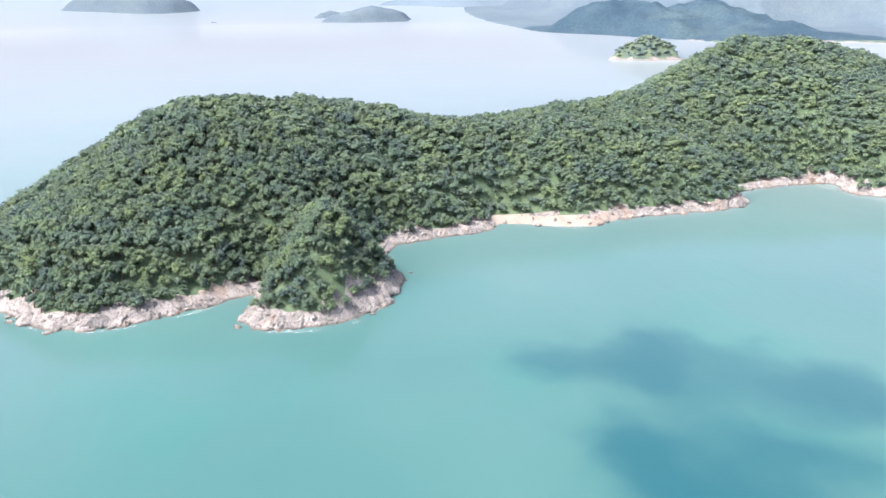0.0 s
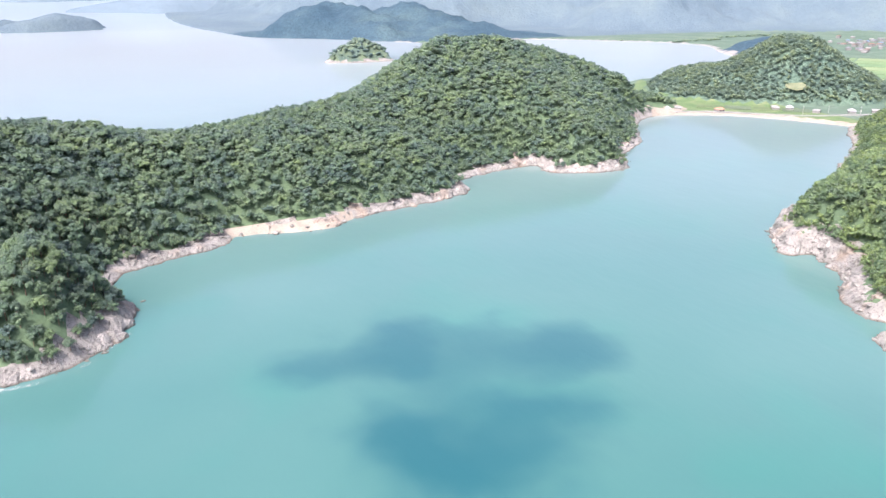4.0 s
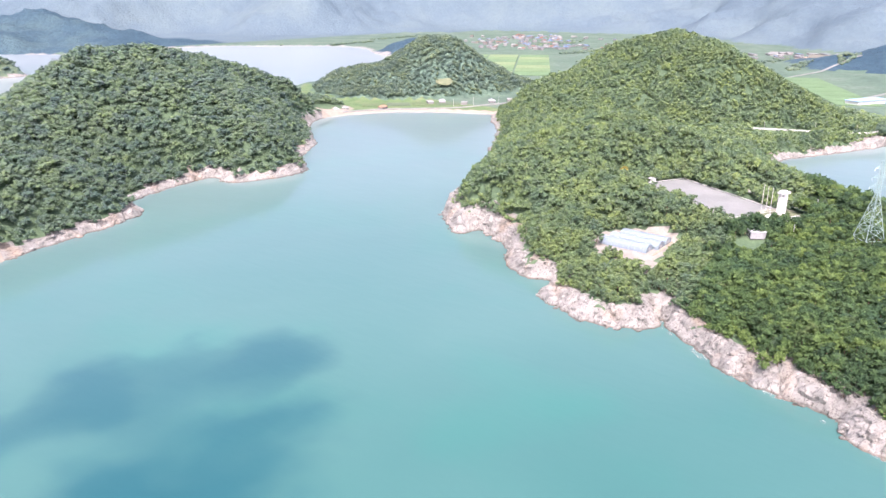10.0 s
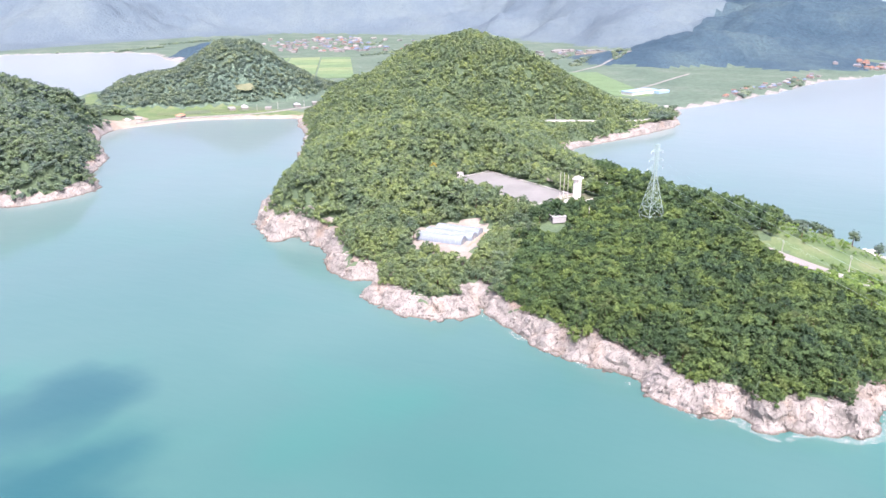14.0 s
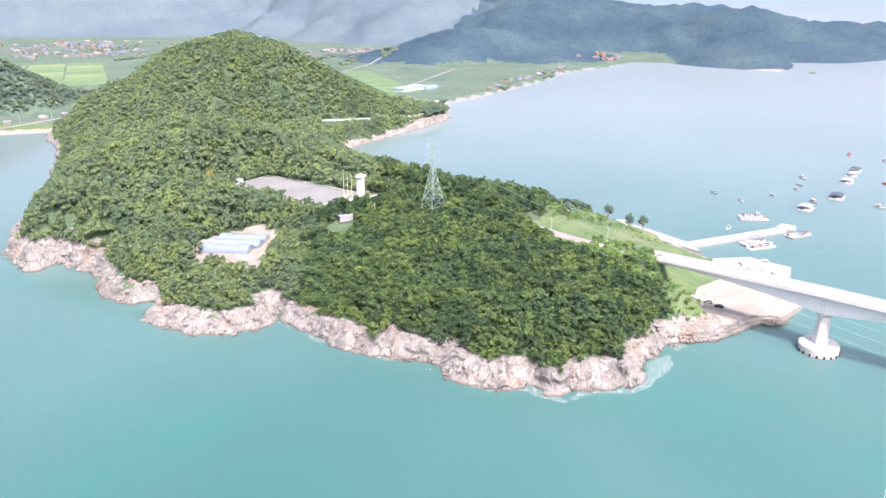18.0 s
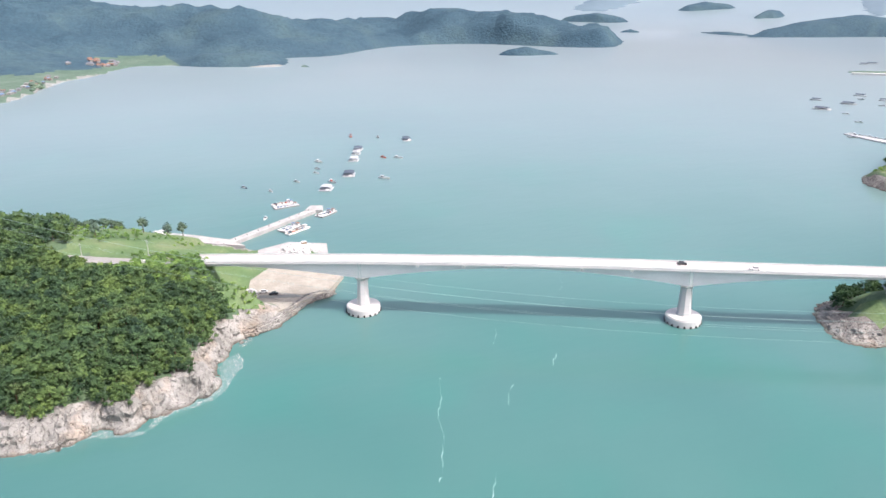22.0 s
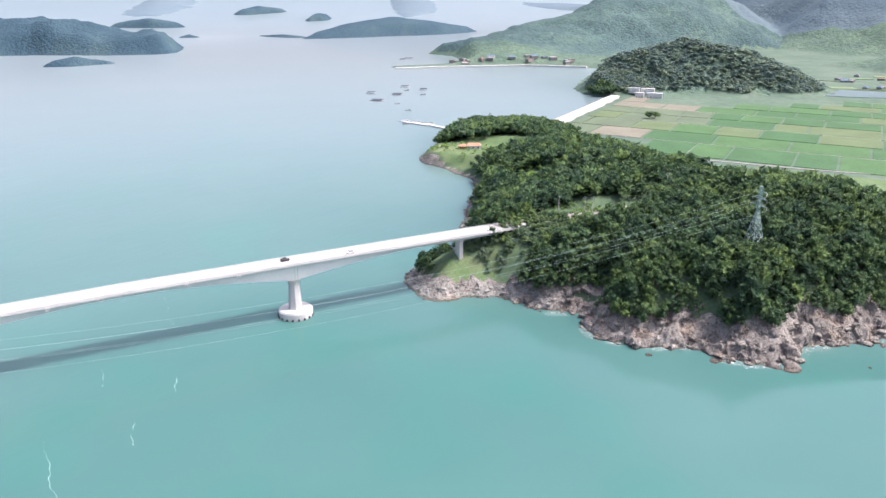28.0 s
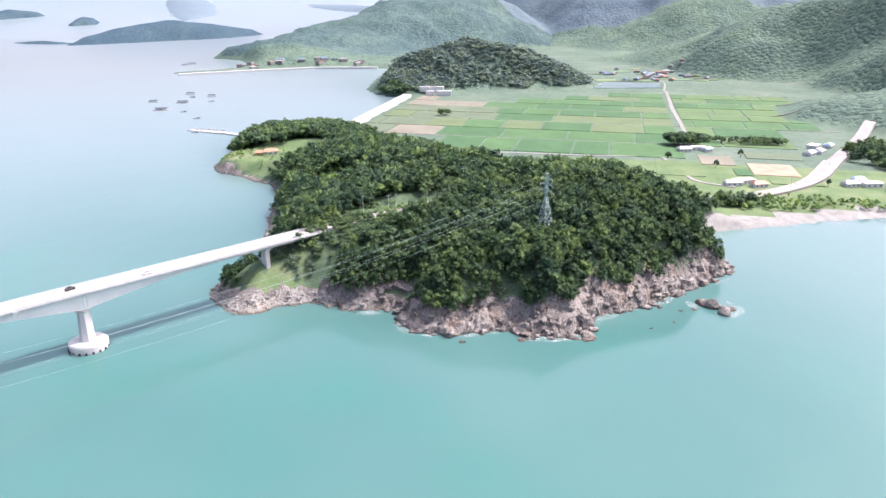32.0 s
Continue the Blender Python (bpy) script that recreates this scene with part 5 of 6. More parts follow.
def raft(x, y, turn, l, w, roof, label, group="moored boats"):
    r = thing("fish_raft", x, y, 0, turn, label, "raft", group)
    part("platform", box(l, w, 0.7, 0, 0, -0.2, bevel=0.06), GREY, r)
    for i in range(5):
        part("float", box(l / 6, w * 1.03, 0.5, (i - 2) * l / 5, 0, -0.35, bevel=0.08), WHITE, r, "pale plastic float")
    for i in (-1, 1):
        for j in (-1, 1):
            part("post", box(0.16, 0.16, 2.0, i * l * 0.3, j * w * 0.36, 0.5), GREY, r)
    t = bmesh.new()
    bmesh.ops.create_cone(t, cap_ends=True, segments=14, radius1=1, radius2=1, depth=1, matrix=pose(0, 0, 0, 0, 90))
    bmesh.ops.delete(t, geom=[v for v in t.verts if v.co.z < -0.02], context="VERTS")
    t.transform(Matrix.Translation((0, 0, 2.3)) @ Matrix.Diagonal((l * 0.72, w * 0.45, 1.0, 1)))
    bmesh.ops.solidify(t, geom=t.faces[:], thickness=0.06)
    part("awning", t, roof, r)
    part("locker", box(l * 0.18, w * 0.3, 0.9, l * 0.36, w * 0.2, 0.5, bevel=0.04), WHITE, r)
    return r


WB, DB = "small white fishing boat moored off the quay", "small grey fishing boat moored off the quay"
for x, y, turn, l, p, c in ((736, -272, 160, 11, RED, GREY), (716, -296, 170, 9, GREY, WHITE), (634, -202, 200, 10, WHITE, WHITE), (594, -186, 210, 6.5, WHITE, GREY), (608, -192, 205, 7, GREY, WHITE), (571, -162, 200, 7.5, WHITE, GREY), (552, -135, 190, 7, WHITE, WHITE),
                            (573, -119, 200, 8, PLASTIC, WHITE), (557, -188, 195, 10, WHITE, RED), (548, -231, 215, 11, WHITE, WHITE), (614, -274, 215, 10, WHITE, WHITE), (622, -262, 200, 8, RED, RED)):
    boat(x, y, turn, l, p, c, WB if p is WHITE else DB if p is not RED else "small boat with red trim moored in the strait")
for x, y, turn, l, w, m in ((690, -318, 165, 14, 9, NAVY), (668, -254, 150, 14, 9, NAVY), (650, -245, 150, 12, 8, GREY), (625, -233, 150, 13, 9, TILE), (574, -209, 155, 16, 10, NAVY), (538, -176, 150, 13, 10, TILE)):
    raft(x, y, turn, l, w, m, "fish raft with a dark arched tarpaulin roof" if m is NAVY else "fish raft with a grey cover")
def barge(x, y, turn, l, w, seed, label):
    """A flat work barge with gear on its deck."""
    q = random.Random(seed)
    r = thing("work_barge", x, y, 0, turn, label, "barge", "barges at the jetty")
    part("hull", box(l, w, 1.0, 0, 0, -0.25, bevel=0.12, taper=1.04), (FARWALL, WHITE, GREY)[seed % 3], r)
    part("deck", box(l * 0.95, w * 0.86, 0.08, 0, 0, 0.76), (GREY, SOIL, TILE)[seed % 3], r, "worn deck")
    for e in (-1, 1):
        part("bulwark", box(l * 0.98, 0.14, 0.4, 0, e * w * 0.49, 0.7), WHITE, r)
    part("cabin", box(2.0, w * 0.55, 1.9, -l * 0.36, 0, 0.8, bevel=0.06), WHITE, r)
    part("cabin_window", box(0.9, w * 0.57, 0.5, -l * 0.36, 0, 1.9), GLASS, r)
    part("cabin_roof", box(2.4, w * 0.66, 0.14, -l * 0.36, 0, 2.7, bevel=0.03), (FARROOF[2], FARROOF[3], WHITE)[(seed + 1) % 3], r)
    for i in range(7):
        part("crate", box(q.uniform(0.7, 1.9), q.uniform(0.6, 1.3), q.uniform(0.4, 1.1), q.uniform(-0.2, 0.43) * l, q.uniform(-0.3, 0.3) * w, 0.82, turn=q.uniform(0, 90), bevel=0.05), q.choice((WHITE, GREY, RED, PLASTIC, FARROOF[2], FARROOF[3], NAVY)), r)
    part("derrick", beam(bmesh.new(), (l * 0.1, 0, 0.8), (l * 0.34, 0, 3.4), 0.07, 5), STEEL, r)
    return r


for cx, cy, turn, n in ((508, -133, 96, 3), (471, -153, 120, 2), (449, -122, 118, 3)):
    for i in range(n):
        a, o = radians(turn), (i - (n - 1) / 2) * 4.6
        barge(cx - o * math.sin(a) + 2.2 * (i % 2), cy + o * math.cos(a), turn + 4 * (i % 2), 15 + 2 * (i % 3), 4.0, i + n + int(cx), "cluttered pale work barge lying beside the jetty")
boat(482, -112, 150, 7, WHITE, GREY, WB)
for x, y, s in ((669, -952, 15), (612, -886, 22), (623, -957, 20), (665, -1046, 17), (618, -1029, 14), (957, -1524, 26), (955, -1495, 18)):
    raft(x, y, 20, s, s * 0.6, NAVY, "fish raft with a dark arched roof, anchored offshore", "rafts offshore")
for x, y in ((570, -874), (524, -831), (588, -977), (640, -1010), (470, -738), (478, -752)):
    boat(x, y, 30, 9, WHITE, GREY, "small boat anchored off the spit", "boats off the spit")
pier2 = thing("floating_jetty", 0, 0, 0, 0, "floating jetty with moored work boats beyond the spit", "jetty")
part("gangway", prism([(392, -730), (440, -746), (442, -741), (394, -725)], 0.1, 1.4), PALE_CONCRETE, pier2)
part("pontoon", prism([(438, -752), (486, -756), (486, -748), (440, -738)], -0.3, 0.9), GREY, pier2)
for i in range(5):
    boat(446 + 9 * i, -757 + 3 * (i % 2), 10, 9, (WHITE, GREY)[i % 2], WHITE, "white work boat tied to the floating jetty", "boats off the spit")


# ---- pylons and power line ----
def pylon(x, y, z, h, turn, w, label):
    """A lattice tower: four legs, crossed bracing, three pairs of arms."""
    p = thing("pylon", x, y, z, turn, label, "pylon", "pylons")
    half = lambda u: w / 2 * (1 - 0.86 * min(1, u / 0.62)) if u < 0.62 else w / 2 * 0.14
    lv = [0, 0.13, 0.25, 0.36, 0.46, 0.54, 0.62, 0.7, 0.78, 0.86, 0.94, 1.0]
    corner = lambda u, i: Vector(((-1, 1, 1, -1)[i] * half(u), (-1, -1, 1, 1)[i] * half(u), u * h))
    for i in range(4):
        leg = bmesh.new()
        for a, b in zip(lv, lv[1:]):
            beam(leg, corner(a, i), corner(b, i), 0.17)
        part("leg", leg, STEEL, p)
    for i in range(4):
        face = bmesh.new()
        for a, b in zip(lv, lv[1:]):
            beam(face, corner(a, i), corner(b, (i + 1) % 4), 0.1)
            beam(face, corner(b, i), corner(a, (i + 1) % 4), 0.1)
            beam(face, corner(b, i), corner(b, (i + 1) % 4), 0.09)
        part("bracing", face, STEEL, p)
    for u, l in ((0.72, 5.2), (0.82, 4.6), (0.92, 4.0)):
        for s in (-1, 1):
            arm = bmesh.new()
            tip = Vector((s * l, 0, u * h))
            for q in (-1, 1):
                beam(arm, (s * half(u), q * half(u), u * h), tip, 0.09)
                beam(arm, (s * half(u), q * half(u), (u + 0.035) * h), tip, 0.08)
            a = part("arm", arm, STEEL, p)
            ins = bmesh.new()
            for t in range(5):
                cyl(0.14, 0.16, s * l, 0, u * h - 0.3 - 0.26 * t, 8, bm=ins)
            part("insulator", ins, WHITE, a)
    part("footing", box(w * 1.15, w * 1.15, 0.6, 0, 0, -0.3, bevel=0.05), CONCRETE, p)
    return p


P1 = (396, 73, top_of(CAPE, 396, 73))
P2 = (31, -361, top_of(ISLE, 31, -361))
H1, H2 = 72 - P1[2], 64 - P2[2]
LINE = math.degrees(math.atan2(P2[1] - P1[1], P2[0] - P1[0]))
pylon(*P1, H1, LINE + 90, 12, "tall green-grey steel lattice pylon above the woods")
pylon(*P2, H2, LINE + 90, 8, "green-grey steel lattice pylon on the far cape")
PERP = Vector((math.cos(radians(LINE + 90)), math.sin(radians(LINE + 90)), 0))
for u, l in ((0.72, 5.2), (0.82, 4.6), (0.92, 4.0)):
    for s in (-1, 1):
        a = Vector((P1[0], P1[1], P1[2] + u * H1 - 1.6)) + PERP * (s * l)
        b = Vector((P2[0], P2[1], P2[2] + u * H2 - 1.6)) + PERP * (s * l)
        c = bmesh.new()
        last = a
        for i in range(1, 41):
            t = i / 40
            q = a.lerp(b, t) - Vector((0, 0, 26 * 4 * t * (1 - t)))
            beam(c, last, q, 0.03, 3)
            last = q
        tagged(part("power_line", c, STEEL), "thin pale power cable sagging across the strait", "cable", "power cables")


def pole(x, y, z, h=11, arms=2):
    p = thing("utility_pole", x, y, z - 0.3, 30, "pale concrete utility pole with crossarms", "utility pole", "utility poles")
    part("shaft", cyl(0.2, h, n=8, r2=0.13), CONCRETE, p)
    for i in range(arms):
        part("crossarm", box(2.2, 0.12, 0.12, 0, 0, h - 0.6 - 0.9 * i), STEEL, p)
        for s in (-0.9, 0.9):
            part("insulator", cyl(0.08, 0.25, s, 0, h - 0.48 - 0.9 * i, 6), WHITE, p)
    return p


for x, y, l in ((774, 257, CAPE), (804, 216, CAPE), (828, 183, CAPE), (371, -26, CAPE), (382, 4, CAPE), (388, 106, CAPE), (384, 148, CAPE), (440, 110, CAPE), (141, -388, ISLE), (127, -394, ISLE), (123, -396, ISLE), (94, -454, ISLE), (135, -447, ISLE), (-90, -556, SOUTH), (-140, -600, SOUTH), (-190, -690, SOUTH), (730, 650, ISTH), (760, 640, ISTH), (790, 620, ISTH)):
    pole(x, y, top_of(l, x, y), 12 if l is ISLE else 10)


# ---- greenhouse, monument, car park on the cape ----
def tunnel(parent, x, y, l, w, h, z):
    """An arched film tunnel with hoops and end walls."""
    bm = bmesh.new()
    n, rings = 12, []
    for e in (-l / 2, l / 2):
        rings.append([bm.verts.new((x - w / 2 * math.cos(math.pi * i / n), y + e, z + 1.2 * min(1, 2.5 * math.sin(math.pi * i / n)) + (h - 1.2) * math.sin(math.pi * i / n))) for i in range(n + 1)])
    for i in range(n):
        bm.faces.new((rings[0][i], rings[0][i + 1], rings[1][i + 1], rings[1][i]))
    bm.faces.new(rings[0])
    bm.faces.new(rings[1][::-1])
    bmesh.ops.recalc_face_normals(bm, faces=bm.faces[:])
    t = part("film_cover", bm, PLASTIC, parent)
    for k in range(9):
        hoop = bmesh.new()
        yy = y - l / 2 + l * k / 8
        pts = [(x - (w / 2 + 0.05) * math.cos(math.pi * i / n), yy, z + 1.25 * min(1, 2.5 * math.sin(math.pi * i / n)) + (h - 1.15) * math.sin(math.pi * i / n)) for i in range(n + 1)]
        for a, b in zip(pts, pts[1:]):
            beam(hoop, a, b, 0.07)
        part("hoop", hoop, STEEL, t)
    part("doorway", box(2.0, 0.1, 2.1, x, y - l / 2 - 0.04, z), GREY, t)
    return t


gh = thing("greenhouse", 353, 177, 16.5, 4, "pale plastic greenhouse of arched tunnels on bare soil", "greenhouse")
tunnel(gh, -8.5, 2.0, 27, 8.6, 3.8, 0)
tunnel(gh, 0.4, 0.0, 29, 8.6, 3.8, 0)
tunnel(gh, 9.2, -1.5, 27, 8.6, 3.8, 0)
part("gutter", box(0.5, 28, 0.3, -4.05, 1, 1.7), STEEL, gh)
part("gutter", box(0.5, 28, 0.3, 4.8, -0.7, 1.7), STEEL, gh)
part("threshold", box(28, 1.2, 0.2, 0.5, -15.6, 0), SOIL, gh)

mon = thing("monument", 419, 123, 27, 155, "white concrete monument tower on a round plinth", "monument")
part("plinth", cyl(7.5, 0.6, n=36), PALE_CONCRETE, mon)
part("step", cyl(5.0, 0.5, z=0.6, n=32), PALE_CONCRETE, mon)
for i, (x, y, h) in enumerate(((-1.9, 0, 14.5), (1.9, 0, 15.5), (0, 1.6, 13.5))):
    part("column", box(1.5, 2.2, h, x, y, 1.0, taper=0.9, bevel=0.08), WHITE, mon, "tall white slab column")
part("crown", box(7.0, 3.2, 1.0, 0, 0.4, 14.8, bevel=0.12), WHITE, mon)
part("crown_ring", cyl(1.6, 0.8, 0, 0.4, 15.8, 20), WHITE, mon)
part("wall", box(9, 0.5, 1.1, -6.5, 3.5, 0.5, bevel=0.05), PALE_CONCRETE, mon)
for i in range(3):
    fp = thing("flagpole", 426 + 2.6 * i, 131 + 3.4 * i, 27, 0, "slender white flagpole beside the car park", "flagpole", "flagpoles")
    part("shaft", cyl(0.16, 15, n=8, r2=0.1), WHITE, fp)
    part("finial", cyl(0.2, 0.3, z=15, n=8, r2=0.05), STEEL, fp)
    part("base", cyl(0.5, 0.5, n=12), CONCRETE, fp)
kerb = bmesh.new()
for a, b, l, w in ((0, 18.3, 84, 0.35), (0, -18.3, 84, 0.35), (42, 0, 0.35, 36), (-42, 0, 0.35, 36)):
    box(l, w, 0.35, a, b, 0, kerb)
kb = part("kerb_car_park", kerb, PALE_CONCRETE)
kb.matrix_world = pose(436, 174, 27.05, 0, 0, 65)
tagged(kb, "low pale kerb round the gravel car park", "kerb", kind="structure")
ring = part("path_ring", prism([(15.5 * math.cos(k * 0.2618) * 1.15, 15.5 * math.sin(k * 0.2618)) for k in range(24)], 0, 0.12), PALE_SAND)
ring.location = (424, 122, 27.02)
tagged(ring, "pale paved ring path round the monument", "path", kind="structure")
lawn = part("lawn", prism([(12.3 * math.cos(k * 0.2618) * 1.15, 12.3 * math.sin(k * 0.2618)) for k in range(24)], 0.0, 0.22), LAWN, ring, "dry mown lawn inside the ring path")


# ---- houses ----
def house(x, y, z, turn, l, w, h, roof, wall=None, label="", group="houses", flat=False, detail=True):
    e = thing("house", x, y, z - 0.4, turn, label or "low white house with a grey roof", "house", group)
    body = part("body", box(l, w, h + 0.4), wall or WHITE, e)
    bm = bmesh.new()
    if flat:
        box(l + 0.5, w + 0.5, 0.5, 0, 0, h + 0.4, bm, bevel=0.05)
    else:
        r = w * 0.28
        vs = [bm.verts.new(p) for p in ((-l / 2 - 0.5, -w / 2 - 0.6, h + 0.3), (l / 2 + 0.5, -w / 2 - 0.6, h + 0.3), (l / 2 + 0.5, w / 2 + 0.6, h + 0.3), (-l / 2 - 0.5, w / 2 + 0.6, h + 0.3), (-l / 2 + w * 0.2, 0, h + 0.3 + r), (l / 2 - w * 0.2, 0, h + 0.3 + r))]
        for f in ((0, 1, 5, 4), (2, 3, 4, 5), (0, 4, 3), (1, 2, 5), (3, 2, 1, 0)):
            bm.faces.new([vs[i] for i in f])
        bmesh.ops.recalc_face_normals(bm, faces=bm.faces[:])
    part("roof", bm, roof, e)
    if detail:
        for s in (-1, 1):
            n = max(2, int(l / 4))
            for i in range(n):
                part("window", box(1.4, 0.12, 1.2, (i + 0.5 - n / 2) * l / n, s * (w / 2 + 0.03), 1.4), GLASS, body)
        part("door", box(0.12, 1.1, 2.0, l / 2 + 0.03, 0, 0.4), GREY, body)
    return e


g = random.Random(7)
for x, y, turn, l, w, r, f in ((-70, -738, 20, 12, 8, TILE, 0), (-84, -748, 10, 14, 8, WHITE, 1), (-92, -742, 40, 9, 7, BLUE, 0), (-108, -615, 30, 16, 8, WHITE, 1), (-118, -606, 25, 12, 7, ORANGE, 0), (-98, -606, 20, 14, 7, TILE, 0), (-198, -783, 60, 14, 9, WHITE, 1), (-197, -756, 60, 12, 8, TILE, 0), (-186, -745, 55, 13, 8, TILE, 0),
                                (-213, -788, 60, 10, 8, BLUE, 0), (-190, -624, 20, 12, 8, TILE, 0), (-206, -627, 20, 15, 9, WHITE, 1), (-200, -640, 20, 10, 7, BLUE, 0), (-222, -618, 20, 14, 9, WHITE, 1), (-238, -640, 35, 12, 8, ORANGE, 0)):
    house(x, y, top_of(SOUTH, x, y), turn, l, w, 3.2, r, None, "white village house with a flat pale roof" if f else "low village house with a hipped roof", "houses by the country road", f)
house(307, -602, 11.0, 25, 13, 8, 3.4, ORANGE, WHITE, "white farmhouse with a rust-red roof on the terrace", "houses on the spit")
house(316, -596, 11.0, 25, 7, 6, 2.8, ORANGE, ORANGE, "small red shed beside the farmhouse", "houses on the spit")
house(262, -585, top_of(ISLE, 262, -585), 40, 6, 5, 2.6, TILE, GREY, "small grey field hut", "houses on the spit")
for x, y, l in ((257, -1090, 22), (293, -1110, 16), (275, -1120, 20), (278, -1086, 12)):
    house(x, y, top_of(SOUTH, x, y), 10, l, 11, 7, TILE, WHITE, "white two-storey guesthouse below the wooded hill", "guesthouses", True)
for i in range(34):
    x, y = g.gauss(-60, 45), g.uniform(-1560, -1330)
    house(x, y, top_of(SOUTH, x, y), g.uniform(0, 90), g.uniform(9, 15), g.uniform(7, 9), 3.2, g.choice(FARROOF), FARWALL, "small village house in the valley", "houses in the valley", g.random() < 0.4, False)
for i in range(22):
    t = g.random()
    x, y = 560 + 230 * t + g.uniform(-15, 15), -1530 + 130 * t - g.uniform(5, 60)
    if SOUTH.depth(np.array([x]), np.array([y]))[0] > 6:
        house(x, y, top_of(SOUTH, x, y), g.uniform(0, 90), g.uniform(10, 18), g.uniform(7, 10), g.choice((3.2, 6)), g.choice(FARROOF), FARWALL, "harbour village house by the shore", "houses by the harbour", g.random() < 0.5, False)
for x, y, l, r in ((598, 738, 10, TILE), (613, 736, 12, WHITE), (652, 706, 10, ORANGE), (726, 690, 16, WHITE), (742, 682, 14, TILE), (752, 650, 10, WHITE), (790, 632, 12, TILE), (818, 622, 12, WHITE), (832, 612, 9, ORANGE), (604, 750, 8, WHITE)):
    house(x, y, top_of(ISTH, x, y), g.uniform(0, 60), l, 8, 3, r if r is not WHITE else FARROOF[1], FARWALL, "small white beach house on the isthmus", "beach houses", r is WHITE)
for i in range(130):
    a, r = radians(g.gauss(54, 2.6)), g.uniform(1960, 2560)
    x, y = r * math.sin(a), r * math.cos(a)
    house(x, y, top_of(MAIN, x, y), g.uniform(0, 90), g.uniform(9, 20), g.uniform(8, 11), g.choice((3.2, 3.5, 6)), g.choice(FARROOF), FARWALL, "house in the town on the far plain", "town houses", g.random() < 0.5, False)
for i in range(26):
    a, r = radians(g.uniform(70, 76)), g.uniform(1800, 2000)
    x, y = r * math.sin(a), r * math.cos(a)
    house(x, y, top_of(MAIN, x, y), g.uniform(0, 90), g.uniform(12, 30), g.uniform(8, 11), 4, g.choice(FARROOF), FARWALL, "pale farm building below the mountains", "farm buildings", True, False)
for i in range(30):
    t = i / 29
    x, y = 1150 + 360 * t + g.uniform(0, 25), 108 - 120 * t + g.uniform(2, 30)
    house(x, y, top_of(MAIN, x, y), g.uniform(-30, 10), g.uniform(7, 12), g.uniform(5, 7), 2.8, g.choice(FARROOF), FARWALL, "small house along the sea road", "houses by the sea road", g.random() < 0.5, False)
for i in range(16):
    x, y = g.uniform(1665, 1760), g.uniform(-125, -20)
    house(x, y, top_of(MAIN, x, y), g.uniform(0, 90), g.uniform(9, 15), 9, 3.5, g.choice((FARROOF[3], FARROOF[3], FARROOF[0])), FARWALL, "harbour house at the end of the bay", "houses by the sea road", False, False)
sh = thing("shed", 1124, 243, top_of(MAIN, 1124, 243), -25, "long farm shed with a light blue roof", "shed")
part("body", box(58, 20, 5), WHITE, sh)
part("roof", prism([(-30, -11), (30, -11), (30, 11), (-30, 11)], 5, 5.8), BLUE, sh)
part("annex", box(26, 12, 4, 36, -14), BLUE, sh)
s2 = house(386, 125, top_of(CAPE, 386, 125), 40, 12, 8, 3, TILE, GREY, "grey-roofed shed among the pines on the cape", "sheds on the cape", True)
house(362, -20, top_of(CAPE, 362, -20), 57, 6, 2.5, 2.4, WHITE, WHITE, "white container beside the bridge road", "sheds on the cape", True)
house(447, 217, 27, 60, 4, 4, 2.6, TILE, WHITE, "small white hut at the end of the car park", "sheds on the cape")


# ---- paddies ----
PADDY = [mottled("rice_%d" % i, c, tuple(v * 1.25 for v in c), 0.03, 0.5, relief=0.15) for i, c in enumerate(((0.042, 0.1, 0.044), (0.054, 0.116, 0.048), (0.074, 0.127, 0.054), (0.09, 0.126, 0.064), (0.088, 0.12, 0.078), (0.155, 0.15, 0.118)))]
# paler rice greens for distant fields, haze painted into the colour
FARPADDY = [mottled("far_rice_%d" % i, c, tuple(v * 1.2 for v in c), 0.03, 0.5, relief=0.15) for i, c in enumerate(((0.1, 0.165, 0.085), (0.118, 0.18, 0.09), (0.15, 0.2, 0.105)))]
g = random.Random(11)


def paddy(x0, x1, y0, y1, z, m, label, group, turn=0.0, cx=0.0, cy=0.0):
    b = bmesh.new()
    box(x1 - x0, y1 - y0, 0.9, 0, 0, -0.4, b, taper=0.99)
    p = part("paddy_field", b, m)
    c, s = math.cos(radians(turn)), math.sin(radians(turn))
    ux, uy = (x0 + x1) / 2, (y0 + y1) / 2
    p.matrix_world = pose(cx + ux * c - uy * s, cy + ux * s + uy * c, z, 0, 0, turn)
    return tagged(p, label, "rice field", group)


